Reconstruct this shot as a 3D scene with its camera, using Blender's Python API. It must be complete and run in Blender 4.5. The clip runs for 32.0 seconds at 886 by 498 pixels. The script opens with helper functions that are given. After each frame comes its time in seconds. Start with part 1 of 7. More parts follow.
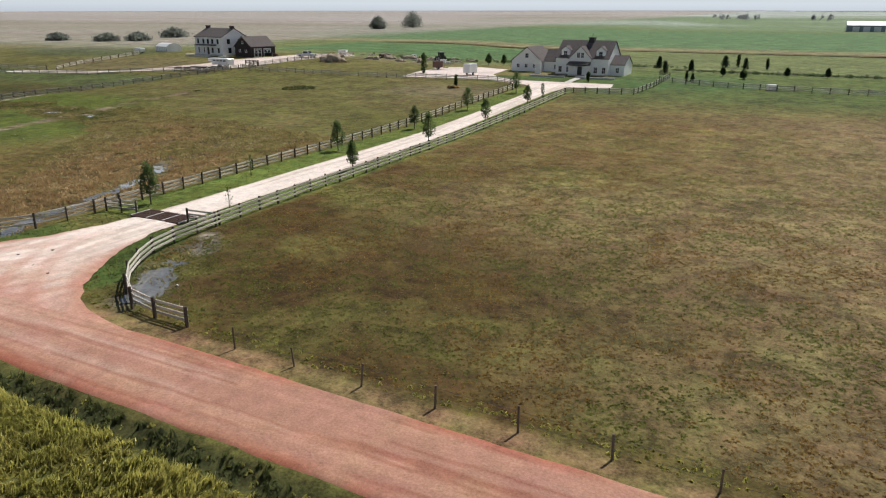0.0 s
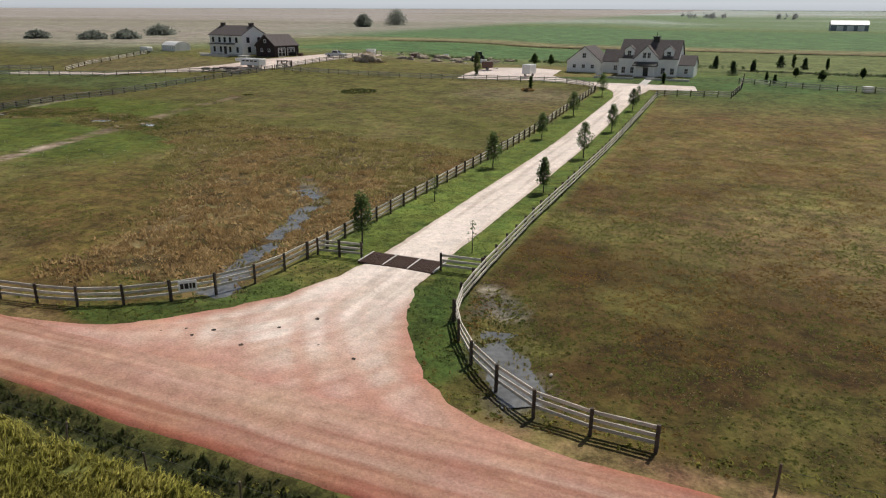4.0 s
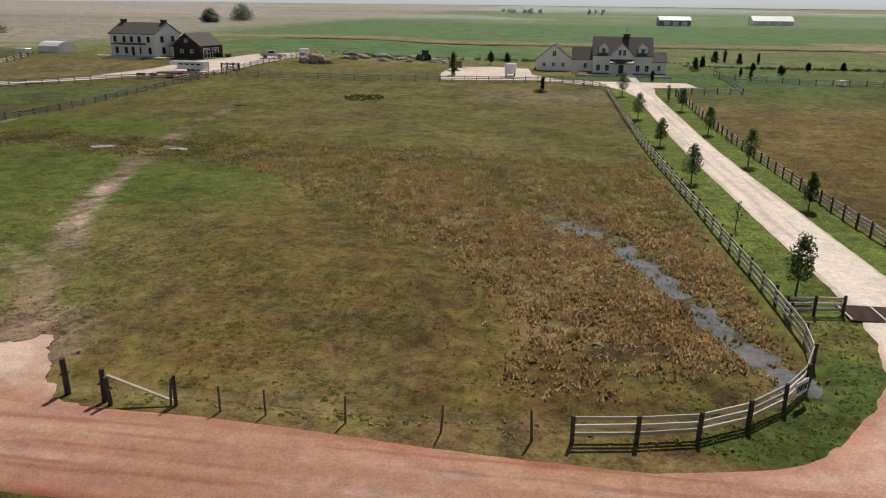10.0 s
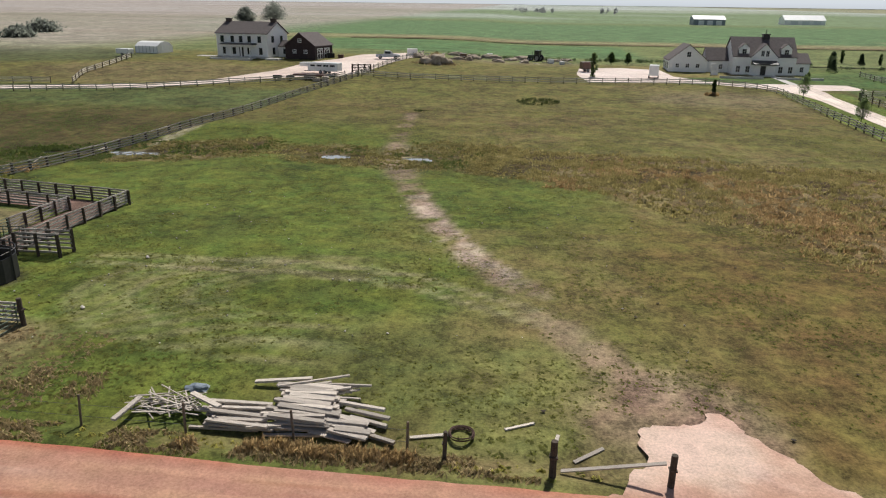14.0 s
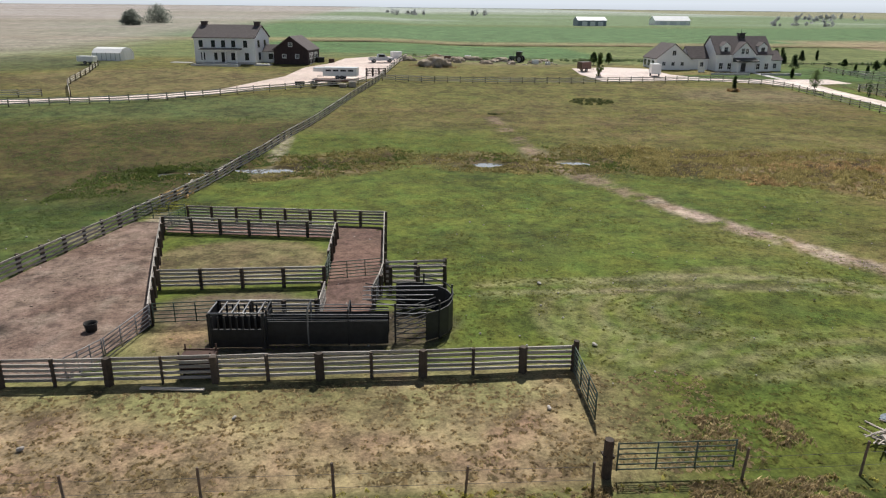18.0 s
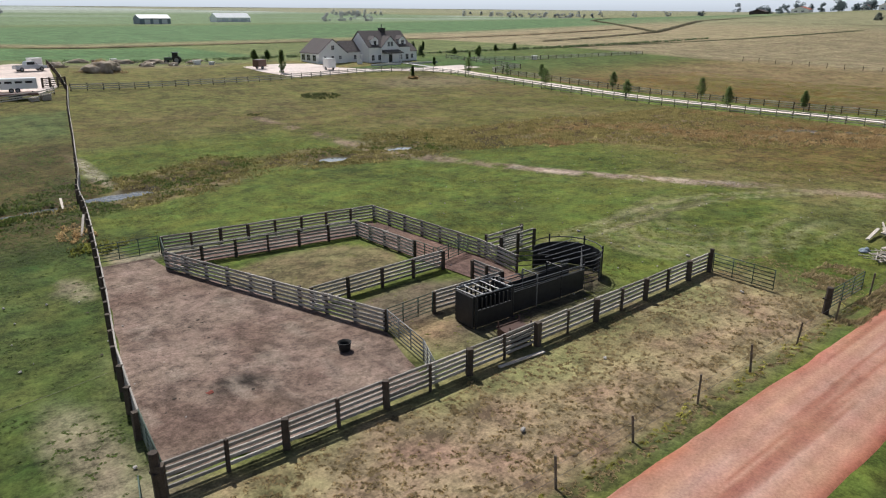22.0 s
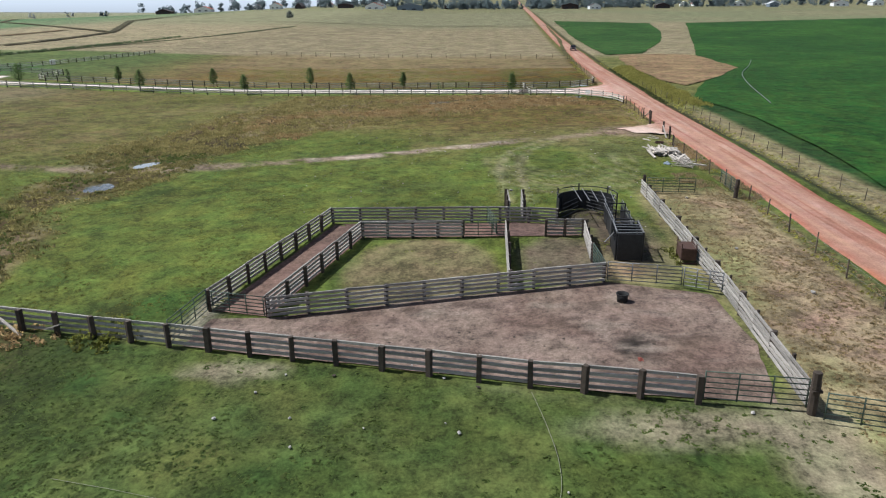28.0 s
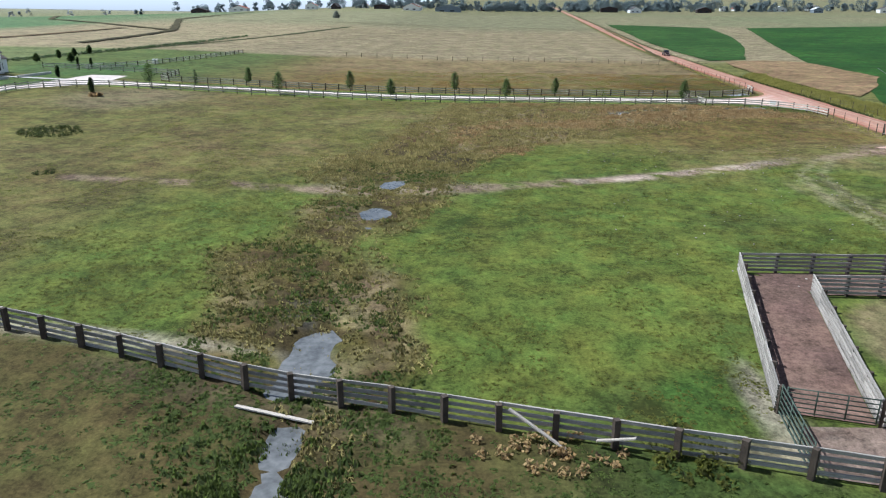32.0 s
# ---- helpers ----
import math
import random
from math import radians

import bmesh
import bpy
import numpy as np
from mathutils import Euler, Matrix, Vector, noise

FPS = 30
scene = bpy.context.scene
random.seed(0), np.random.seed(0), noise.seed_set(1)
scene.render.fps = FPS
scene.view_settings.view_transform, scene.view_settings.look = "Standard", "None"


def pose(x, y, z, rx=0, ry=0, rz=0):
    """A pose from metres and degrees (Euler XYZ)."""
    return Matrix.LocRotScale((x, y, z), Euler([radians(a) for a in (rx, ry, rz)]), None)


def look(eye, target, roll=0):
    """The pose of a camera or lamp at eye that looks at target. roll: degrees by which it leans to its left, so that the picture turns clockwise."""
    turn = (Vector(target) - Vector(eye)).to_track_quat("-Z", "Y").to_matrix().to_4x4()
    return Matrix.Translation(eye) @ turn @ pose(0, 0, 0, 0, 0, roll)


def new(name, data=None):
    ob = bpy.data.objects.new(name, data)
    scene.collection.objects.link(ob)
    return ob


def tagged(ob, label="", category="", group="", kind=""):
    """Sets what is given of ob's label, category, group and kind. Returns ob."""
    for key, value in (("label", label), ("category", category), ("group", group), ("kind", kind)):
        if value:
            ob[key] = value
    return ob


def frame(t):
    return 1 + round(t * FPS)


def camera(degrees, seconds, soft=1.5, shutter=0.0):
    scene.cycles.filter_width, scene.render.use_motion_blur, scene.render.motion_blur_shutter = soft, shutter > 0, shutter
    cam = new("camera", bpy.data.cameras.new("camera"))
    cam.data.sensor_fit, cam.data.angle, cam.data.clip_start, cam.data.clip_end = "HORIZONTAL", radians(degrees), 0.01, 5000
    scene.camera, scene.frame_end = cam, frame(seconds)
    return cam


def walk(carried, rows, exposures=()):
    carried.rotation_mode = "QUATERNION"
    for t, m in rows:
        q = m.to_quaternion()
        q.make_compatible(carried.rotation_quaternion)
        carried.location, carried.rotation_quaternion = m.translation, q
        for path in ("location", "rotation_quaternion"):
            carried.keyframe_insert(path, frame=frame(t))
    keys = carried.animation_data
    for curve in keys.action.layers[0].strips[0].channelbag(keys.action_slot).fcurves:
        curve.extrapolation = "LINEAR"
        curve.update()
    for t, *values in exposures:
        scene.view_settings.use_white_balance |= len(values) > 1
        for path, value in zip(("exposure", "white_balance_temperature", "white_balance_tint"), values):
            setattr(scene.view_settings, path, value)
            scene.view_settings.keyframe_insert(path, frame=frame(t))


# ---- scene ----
EXPOSE = [(0.0, -0.17, 6200, 10), (3.0, -0.3, 6300, 10), (6.0, -0.5, 6600, 10), (9.0, -0.52, 6700, 10), (11.0, -0.37, 6600, 10), (13.0, -0.2, 6400, 10), (19.0, 0.0, 6200, 10), (23.0, -0.06, 6000, 10), (27.0, -0.01, 5850, 9), (30.0, 0.12, 5400, 7), (32.0, 0.2, 5400, 7)]
cam = camera(64.8, 32.0, 1.15)
# seconds, eye, yaw, pitch, roll
PATH = [
    (0.0, -1.52, 0.45, 15.68, 26.35, -18.31, -0.32),
    (0.5, -4.61, 0.74, 15.66, 25.55, -18.32, -0.33),
    (1.0, -7.71, 1.05, 15.63, 25.64, -18.34, -0.37),
    (1.5, -10.74, 1.25, 15.58, 25.63, -18.35, -0.41),
    (2.0, -13.80, 1.36, 15.52, 25.27, -18.37, -0.43),
    (2.5, -17.23, 1.33, 15.49, 24.81, -18.38, -0.45),
    (3.0, -20.43, 1.26, 15.46, 24.11, -18.41, -0.49),
    (3.5, -23.85, 1.13, 15.43, 23.45, -18.42, -0.49),
    (5.5, -37.04, 1.10, 15.05, 19.26, -18.44, -0.66),
    (6.0, -40.51, 1.02, 15.01, 17.74, -18.45, -0.62),
    (6.5, -43.87, 0.87, 15.03, 15.78, -18.46, -0.59),
    (7.0, -47.14, 0.76, 15.11, 14.23, -18.49, -0.55),
    (7.5, -50.22, 0.73, 15.21, 12.54, -18.53, -0.51),
    (8.0, -53.43, 0.79, 15.32, 10.57, -18.57, -0.49),
    (8.5, -56.45, 0.93, 15.41, 9.28, -18.60, -0.53),
    (9.0, -59.67, 1.17, 15.44, 8.24, -18.62, -0.55),
    (9.5, -62.75, 1.48, 15.45, 7.37, -18.64, -0.61),
    (10.0, -66.01, 1.82, 15.49, 7.13, -18.68, -0.73),
    (10.5, -69.49, 2.19, 15.52, 6.64, -18.72, -0.81),
    (11.0, -73.13, 2.55, 15.53, 6.12, -18.77, -0.83),
    (11.5, -76.76, 3.04, 15.50, 6.01, -18.81, -0.85),
    (12.0, -80.72, 3.61, 15.42, 6.20, -18.80, -0.86),
    (12.5, -84.74, 4.37, 15.23, 6.33, -18.78, -0.87),
    (13.0, -88.73, 4.79, 15.06, 6.47, -18.76, -0.86),
    (13.5, -92.94, 5.08, 15.05, 6.58, -18.74, -0.81),
    (14.0, -97.21, 5.23, 15.13, 6.32, -18.76, -0.79),
    (14.5, -101.26, 5.40, 15.18, 5.81, -18.79, -0.79),
    (15.0, -105.50, 5.53, 15.23, 4.76, -18.79, -0.76),
    (15.5, -109.90, 5.70, 15.25, 3.61, -18.77, -0.71),
    (17.5, -125.56, 7.57, 14.67, -3.26, -18.50, -0.54),
    (18.0, -129.34, 7.97, 14.61, -5.28, -18.45, -0.53),
    (18.5, -133.09, 8.31, 14.60, -8.49, -18.43, -0.49),
    (19.0, -136.72, 8.71, 14.61, -12.11, -18.42, -0.45),
    (19.5, -140.56, 9.30, 14.62, -16.01, -18.44, -0.37),
    (20.0, -144.43, 10.01, 14.65, -20.69, -18.44, -0.28),
    (20.5, -148.14, 10.89, 14.69, -25.47, -18.50, -0.26),
    (21.0, -151.94, 12.05, 14.74, -30.48, -18.50, -0.15),
    (21.5, -155.59, 13.48, 14.76, -35.52, -18.53, -0.05),
    (22.0, -158.92, 15.07, 14.77, -41.04, -18.55, 0.04),
    (22.5, -162.20, 16.98, 14.73, -47.49, -18.56, 0.11),
    (23.0, -164.93, 19.06, 14.62, -52.91, -18.58, 0.16),
    (23.5, -167.63, 21.48, 14.50, -58.80, -18.65, 0.23),
    (24.0, -170.06, 24.12, 14.41, -63.72, -18.68, 0.29),
    (24.5, -171.99, 26.79, 14.33, -66.30, -18.73, 0.33),
    (26.5, -176.33, 37.87, 14.15, -79.84, -18.82, 0.94),
    (27.0, -176.57, 41.09, 14.09, -82.45, -18.79, 0.87),
    (27.5, -176.45, 44.11, 14.03, -84.78, -18.76, 0.75),
    (28.0, -176.11, 47.00, 13.97, -86.71, -18.74, 0.58),
    (28.5, -175.56, 50.04, 13.91, -88.07, -18.73, 0.41),
    (29.0, -174.85, 53.09, 13.89, -87.69, -18.71, 0.27),
    (29.5, -174.09, 56.08, 13.89, -87.36, -18.71, 0.12),
    (30.0, -173.16, 59.36, 13.92, -87.16, -18.71, 0.03),
    (30.5, -172.08, 62.33, 13.93, -86.74, -18.69, -0.07),
    (31.0, -170.84, 65.46, 13.93, -86.24, -18.64, -0.12),
    (31.5, -169.41, 68.65, 13.93, -85.91, -18.60, -0.14),
    (32.0, -168.05, 71.67, 13.89, -85.56, -18.59, -0.12),
]
walk(cam, [(t, pose(x, y, z, 90 + pitch, 0, yaw) @ pose(0, 0, 0, 0, 0, -roll)) for t, x, y, z, yaw, pitch, roll in PATH],
     exposures=EXPOSE)

# ---- daylight ----
SUN_ELEVATION, SUN_AZIMUTH = 54.0, 14.0   # degrees; the azimuth turns from +y towards +x
world = bpy.data.worlds.new("sky")
scene.world = world
world.use_nodes = True
sky = world.node_tree.nodes.new("ShaderNodeTexSky")
sky.sky_type = "NISHITA"
sky.sun_disc = False
sky.sun_elevation, sky.sun_rotation = radians(SUN_ELEVATION), radians(SUN_AZIMUTH)
sky.air_density, sky.dust_density, sky.ozone_density = 1.0, 2.0, 1.0
back = world.node_tree.nodes["Background"]
back.inputs["Strength"].default_value = 0.052
world.node_tree.links.new(sky.outputs[0], back.inputs[0])
sun = new("sun", bpy.data.lights.new("sun", "SUN"))
sun.data.energy, sun.data.angle, sun.data.color = 4.85, radians(0.6), (1.0, 0.94, 0.84)
sun.matrix_world = look(
    (0, 0, 0), (-math.sin(radians(SUN_AZIMUTH)) * math.cos(radians(SUN_ELEVATION)),
                -math.cos(radians(SUN_AZIMUTH)) * math.cos(radians(SUN_ELEVATION)), -math.sin(radians(SUN_ELEVATION))))

# ---- helpers of this scene ----
from mathutils import geometry

WORLD = {}
R = random.Random(7)


def lattice(seed, size=256):
    return np.random.RandomState(seed).rand(size, size)


TABLES = {}


def vnoise(x, y, scale, seed=0):
    """Smooth value noise from 0 to 1 on arrays; scale in metres."""
    if seed not in TABLES:
        TABLES[seed] = lattice(seed)
    t = TABLES[seed]
    u, v = np.asarray(x, float) / scale + 91.7, np.asarray(y, float) / scale + 37.3
    i, j = np.floor(u).astype(int), np.floor(v).astype(int)
    f, g = u - i, v - j
    f, g = f * f * (3 - 2 * f), g * g * (3 - 2 * g)
    a, b, c, d = t[i % 256, j % 256], t[(i + 1) % 256, j % 256], t[i % 256, (j + 1) % 256], t[(i + 1) % 256, (j + 1) % 256]
    return (a * (1 - f) + b * f) * (1 - g) + (c * (1 - f) + d * f) * g


def fbm(x, y, scale, seed=0, octaves=4):
    out, amp, total = 0.0, 1.0, 0.0
    for n in range(octaves):
        out = out + amp * vnoise(x, y, scale / 2 ** n, seed + n)
        total += amp
        amp *= 0.55
    return out / total


def soft(v, w):
    return 0.5 * (v + np.sqrt(v * v + w * w))


def step(v, a, b):
    f = np.clip((np.asarray(v, float) - a) / (b - a), 0, 1)
    return f * f * (3 - 2 * f)


def lie(x, y):
    """The lie of the land: flat by the road, a shallow wet hollow, rising to the houses."""
    x, y = np.asarray(x, float), np.asarray(y, float)
    west = 1 / (1 + np.exp(np.clip((x + 112) / 7.0, -60, 60)))
    rise = 0.040 * (1 - west) * (soft(y - 88, 10) - soft(y - 172, 16)) + 0.0745 * west * (soft(y - 101, 8) - soft(y - 166, 14)) + NORTH * soft(y - 190, 60)
    return rise + EAST * soft(x - 120, 60) * step(y, 700, 200) - 0.03 - 0.77 * (0.72 + 0.28 * step(x, -125, -146)) * step(y, 34, 74) * step(y, 98, 78) * step(x, -80, -104)


NORTH, EAST = 0.014, 0.0255


def ground_at(x, y):
    return float(lie(x, y))


def put(ob, parent, m):
    """Place ob at the world pose m under parent."""
    if parent is not None:
        ob.parent = parent
        ob.matrix_basis = WORLD[parent].inverted() @ m
    else:
        ob.matrix_basis = m
    WORLD[ob] = m
    return ob


def thing(name, x, y, z, label, category, group="", kind="", turn=0, size=(1, 1, 1)):
    ob = new(name)
    ob.empty_display_size = 0.3
    tagged(ob, label, category, group, kind)
    return put(ob, None, pose(x, y, z, 0, 0, turn) @ Matrix.Diagonal((*size, 1)))


def as_mesh(name, bm, material, smooth=False):
    me = bpy.data.meshes.new(name)
    bm.to_mesh(me)
    bm.free()
    for m in material if isinstance(material, (list, tuple)) else [material]:
        me.materials.append(m)
    if smooth:
        me.polygons.foreach_set("use_smooth", [True] * len(me.polygons))
    return me


def part(name, shape, material, parent, label="", m=None, smooth=False):
    """ONE mesh object under a thing or a part; shape is a bmesh or a shared mesh, in the frame m (by default the parent's)."""
    me = shape if isinstance(shape, bpy.types.Mesh) else as_mesh(name, shape, material, smooth)
    ob = new(name, me)
    put(ob, parent, m if m is not None else WORLD[parent])
    if label:
        tagged(ob, label)
    return ob


def plain(name, verts, faces, material, smooth=False):
    me = bpy.data.meshes.new(name)
    me.from_pydata([tuple(map(float, v)) for v in verts], [], [tuple(map(int, f)) for f in faces])
    me.materials.append(material)
    if smooth:
        me.polygons.foreach_set("use_smooth", [True] * len(me.polygons))
    me.update()
    return me


def add_box(bm, x0, x1, y0, y1, z0, z1, bevel=0.0, index=0, m=None):
    made = bmesh.ops.create_cube(bm, size=1.0)["verts"]
    for v in made:
        v.co = Vector((x0 + (v.co.x + 0.5) * (x1 - x0), y0 + (v.co.y + 0.5) * (y1 - y0), z0 + (v.co.z + 0.5) * (z1 - z0)))
    if m is not None:
        bmesh.ops.transform(bm, matrix=m, verts=made)
    faces = {f for v in made for f in v.link_faces}
    for f in faces:
        f.material_index = index
    if bevel:
        edges = {e for v in made for e in v.link_edges}
        bmesh.ops.bevel(bm, geom=list(edges), offset=bevel, segments=1, affect="EDGES")
    return made


def box(x0, x1, y0, y1, z0, z1, bevel=0.0):
    bm = bmesh.new()
    add_box(bm, x0, x1, y0, y1, z0, z1, bevel)
    return bm


def add_tube(bm, a, b, r, sides=6, r2=None):
    a, b = Vector(a), Vector(b)
    d = b - a
    m = Matrix.Translation((a + b) / 2) @ d.to_track_quat("Z", "Y").to_matrix().to_4x4()
    bmesh.ops.create_cone(bm, cap_ends=True, segments=sides, radius1=r, radius2=r if r2 is None else r2, depth=d.length, matrix=m)
    return bm


def add_prism(bm, outline, y0, y1):
    """An outline in x and z drawn out from y0 to y1."""
    a = [bm.verts.new((x, y0, z)) for x, z in outline]
    b = [bm.verts.new((x, y1, z)) for x, z in outline]
    bm.faces.new(a), bm.faces.new(b[::-1])
    for i in range(len(a)):
        j = (i + 1) % len(a)
        bm.faces.new((a[j], a[i], b[i], b[j]))
    bmesh.ops.recalc_face_normals(bm, faces=bm.faces)
    return bm


def span(a, b, w, h, roll=0.0):
    """The pose that lays the unit beam from a to b, w across and h high."""
    a, b = Vector(a), Vector(b)
    d = b - a
    x = d.normalized()
    y = Vector((0, 0, 1)).cross(x)
    y = y.normalized() if y.length > 1e-4 else Vector((0, 1, 0))
    z = x.cross(y)
    m = Matrix((x, y, z)).transposed().to_4x4()
    m.translation = (a + b) / 2
    return m @ pose(0, 0, 0, roll) @ Matrix.Diagonal((d.length, w, h, 1))


# ---- materials ----
def material(name, c1, c2, scale=3.0, rough=0.85, bump=0.2, c3=None, fine=25.0, metal=0.0, spread=0.0, grain=None, spec=0.35, island=False, detail=4, rise=0.0, thin=0.0):
    """Two or three colours mixed by noise at two sizes, with relief. spread: how far single pieces differ. grain: stretch along a piece."""
    m = bpy.data.materials.new(name)
    m.use_nodes = True
    nt = m.node_tree
    n, link = nt.nodes, nt.links.new
    b = n["Principled BSDF"]
    b.inputs["Roughness"].default_value, b.inputs["Metallic"].default_value = rough, metal
    b.inputs["Specular IOR Level"].default_value = spec
    info = n.new("ShaderNodeObjectInfo")
    if grain:
        co = n.new("ShaderNodeTexCoord")
        stretch = n.new("ShaderNodeVectorMath")
        stretch.operation = "MULTIPLY"
        stretch.inputs[1].default_value = grain
        link(co.outputs["Object"], stretch.inputs[0])
        shift = n.new("ShaderNodeVectorMath")
        shift.operation = "ADD"
        link(stretch.outputs[0], shift.inputs[0])
        times = n.new("ShaderNodeMath")
        times.operation = "MULTIPLY"
        times.inputs[1].default_value = 57.0
        link(info.outputs["Random"], times.inputs[0])
        link(times.outputs[0], shift.inputs[1])
        vec = shift.outputs[0]
    else:
        vec = n.new("ShaderNodeNewGeometry").outputs["Position"]
    big, small = n.new("ShaderNodeTexNoise"), n.new("ShaderNodeTexNoise")
    big.inputs["Scale"].default_value, big.inputs["Detail"].default_value = scale, detail
    small.inputs["Scale"].default_value, small.inputs["Detail"].default_value = fine, 3
    link(vec, big.inputs["Vector"]), link(vec, small.inputs["Vector"])
    ramp = n.new("ShaderNodeValToRGB")
    e = ramp.color_ramp.elements
    e[0].position, e[1].position = 0.32, 0.68
    e[0].color, e[1].color = (*c1, 1), (*c2, 1)
    if c3:
        mid = e.new(0.5)
        mid.color = (*c3, 1)
    mix = n.new("ShaderNodeMath")
    mix.operation = "MULTIPLY_ADD"
    mix.inputs[1].default_value, mix.inputs[2].default_value = 0.45, 0.0
    link(small.outputs["Fac"], mix.inputs[0])
    add = n.new("ShaderNodeMath")
    add.operation = "MULTIPLY_ADD"
    add.inputs[1].default_value = 0.55
    link(big.outputs["Fac"], add.inputs[0]), link(mix.outputs[0], add.inputs[2])
    link(add.outputs[0], ramp.inputs["Fac"])
    colour = ramp.outputs["Color"]
    if spread:
        hsv = n.new("ShaderNodeHueSaturation")
        val = n.new("ShaderNodeMapRange")
        val.inputs["To Min"].default_value, val.inputs["To Max"].default_value = 1 - spread, 1 + spread
        link(n.new("ShaderNodeNewGeometry").outputs["Random Per Island"] if island else info.outputs["Random"], val.inputs["Value"])
        link(val.outputs[0], hsv.inputs["Value"]), link(colour, hsv.inputs["Color"])
        colour = hsv.outputs["Color"]
    link(colour, b.inputs["Base Color"])
    if bump:
        bp = n.new("ShaderNodeBump")
        bp.inputs["Strength"].default_value, bp.inputs["Distance"].default_value = bump, 0.05
        link(add.outputs[0], bp.inputs["Height"]), link(bp.outputs[0], b.inputs["Normal"])
    if rise:   # blades and leaves bend over: their shading leans to the sky
        lean = n.new("ShaderNodeMix")
        lean.data_type = "VECTOR"
        lean.inputs["Factor"].default_value = rise
        vectors = [i for i in lean.inputs if i.type == "VECTOR"]
        link(n.new("ShaderNodeNewGeometry").outputs["Normal"], vectors[0])
        vectors[1].default_value = (0, 0, 1)
        one = n.new("ShaderNodeVectorMath")
        one.operation = "NORMALIZE"
        link([o for o in lean.outputs if o.type == "VECTOR"][0], one.inputs[0])
        link(one.outputs[0], b.inputs["Normal"])
    if thin:   # light through thin leaves
        glow = n.new("ShaderNodeBsdfTranslucent")
        link(colour, glow.inputs["Color"])
        both = n.new("ShaderNodeMixShader")
        both.inputs["Fac"].default_value = thin
        link(b.outputs[0], both.inputs[1]), link(glow.outputs[0], both.inputs[2])
        link(both.outputs[0], n["Material Output"].inputs["Surface"])
    return m


def cover_material(name, detail_scales, rough=0.95, bump=0.6, dark=0.55, light=1.35, narrow=0.16, swing=0.026, skew=(1, 1)):
    """Ground whose colour of plants or soil is given vertex by vertex, broken up by noise at several sizes."""
    m = bpy.data.materials.new(name)
    m.use_nodes = True
    n, link = m.node_tree.nodes, m.node_tree.links.new
    b = n["Principled BSDF"]
    b.inputs["Roughness"].default_value, b.inputs["Specular IOR Level"].default_value = rough, 0.15
    col = n.new("ShaderNodeVertexColor")
    col.layer_name = "cover"
    pos = n.new("ShaderNodeNewGeometry").outputs["Position"]
    value = None
    for s, w in detail_scales:
        t = n.new("ShaderNodeTexNoise")
        t.inputs["Scale"].default_value, t.inputs["Detail"].default_value, t.inputs["Roughness"].default_value = s, 5, 0.62
        link(pos, t.inputs["Vector"])
        f = n.new("ShaderNodeMath")
        f.operation = "MULTIPLY_ADD"
        f.inputs[1].default_value = w
        link(t.outputs["Fac"], f.inputs[0])
        if value is None:
            f.inputs[2].default_value = 0.0
        else:
            link(value, f.inputs[2])
        value = f.outputs[0]
    rng = n.new("ShaderNodeMapRange")
    rng.inputs["From Min"].default_value, rng.inputs["From Max"].default_value = 0.5 - narrow * skew[0], 0.5 + narrow * skew[1]
    rng.inputs["To Min"].default_value, rng.inputs["To Max"].default_value = dark, light
    link(value, rng.inputs["Value"])
    hue = n.new("ShaderNodeTexNoise")
    hue.inputs["Scale"].default_value, hue.inputs["Detail"].default_value = 0.45, 4
    link(pos, hue.inputs["Vector"])
    turn = n.new("ShaderNodeMapRange")
    turn.inputs["From Min"].default_value, turn.inputs["From Max"].default_value = 0.3, 0.7
    turn.inputs["To Min"].default_value, turn.inputs["To Max"].default_value = 0.5 - swing, 0.5 + swing * 0.8
    link(hue.outputs["Fac"], turn.inputs["Value"])
    hsv = n.new("ShaderNodeHueSaturation")
    link(col.outputs["Color"], hsv.inputs["Color"]), link(rng.outputs[0], hsv.inputs["Value"]), link(turn.outputs[0], hsv.inputs["Hue"])
    link(hsv.outputs["Color"], b.inputs["Base Color"])
    bp = n.new("ShaderNodeBump")
    bp.inputs["Strength"].default_value, bp.inputs["Distance"].default_value = bump, 0.12
    link(value, bp.inputs["Height"]), link(bp.outputs[0], b.inputs["Normal"])
    return m


GROUND = cover_material("pasture ground", ((0.13, 0.21), (0.7, 0.29), (2.6, 0.25), (8.0, 0.25)), bump=0.75, dark=0.40, light=2.0, narrow=0.10, skew=(0.7, 1.6))
DIRT = cover_material("packed dirt", ((0.25, 0.22), (1.5, 0.33), (9.0, 0.45)), bump=0.35, dark=0.70, light=1.27, narrow=0.13, swing=0.008)
SOIL = cover_material("trodden soil", ((0.3, 0.15), (1.6, 0.30), (5.0, 0.30), (14.0, 0.25)), bump=1.0, dark=0.42, light=1.6, narrow=0.10, swing=0.008)
RAIL = material("weathered grey rail", (0.42, 0.38, 0.32), (0.70, 0.65, 0.57), 2.0, 0.8, 0.3, spread=0.28, grain=(3.0, 14.0, 14.0), fine=6)
POST = material("dark treated post", (0.040, 0.030, 0.023), (0.105, 0.08, 0.062), 3.0, 0.85, 0.3, spread=0.25)
PLANK = material("weathered pen plank", (0.17, 0.15, 0.13), (0.52, 0.48, 0.435), 2.0, 0.82, 0.3, spread=0.30, grain=(3.0, 14.0, 14.0), fine=6)
OLDPOST = material("old fence stake", (0.10, 0.075, 0.055), (0.20, 0.16, 0.12), 6.0, 0.9, 0.3, spread=0.2)
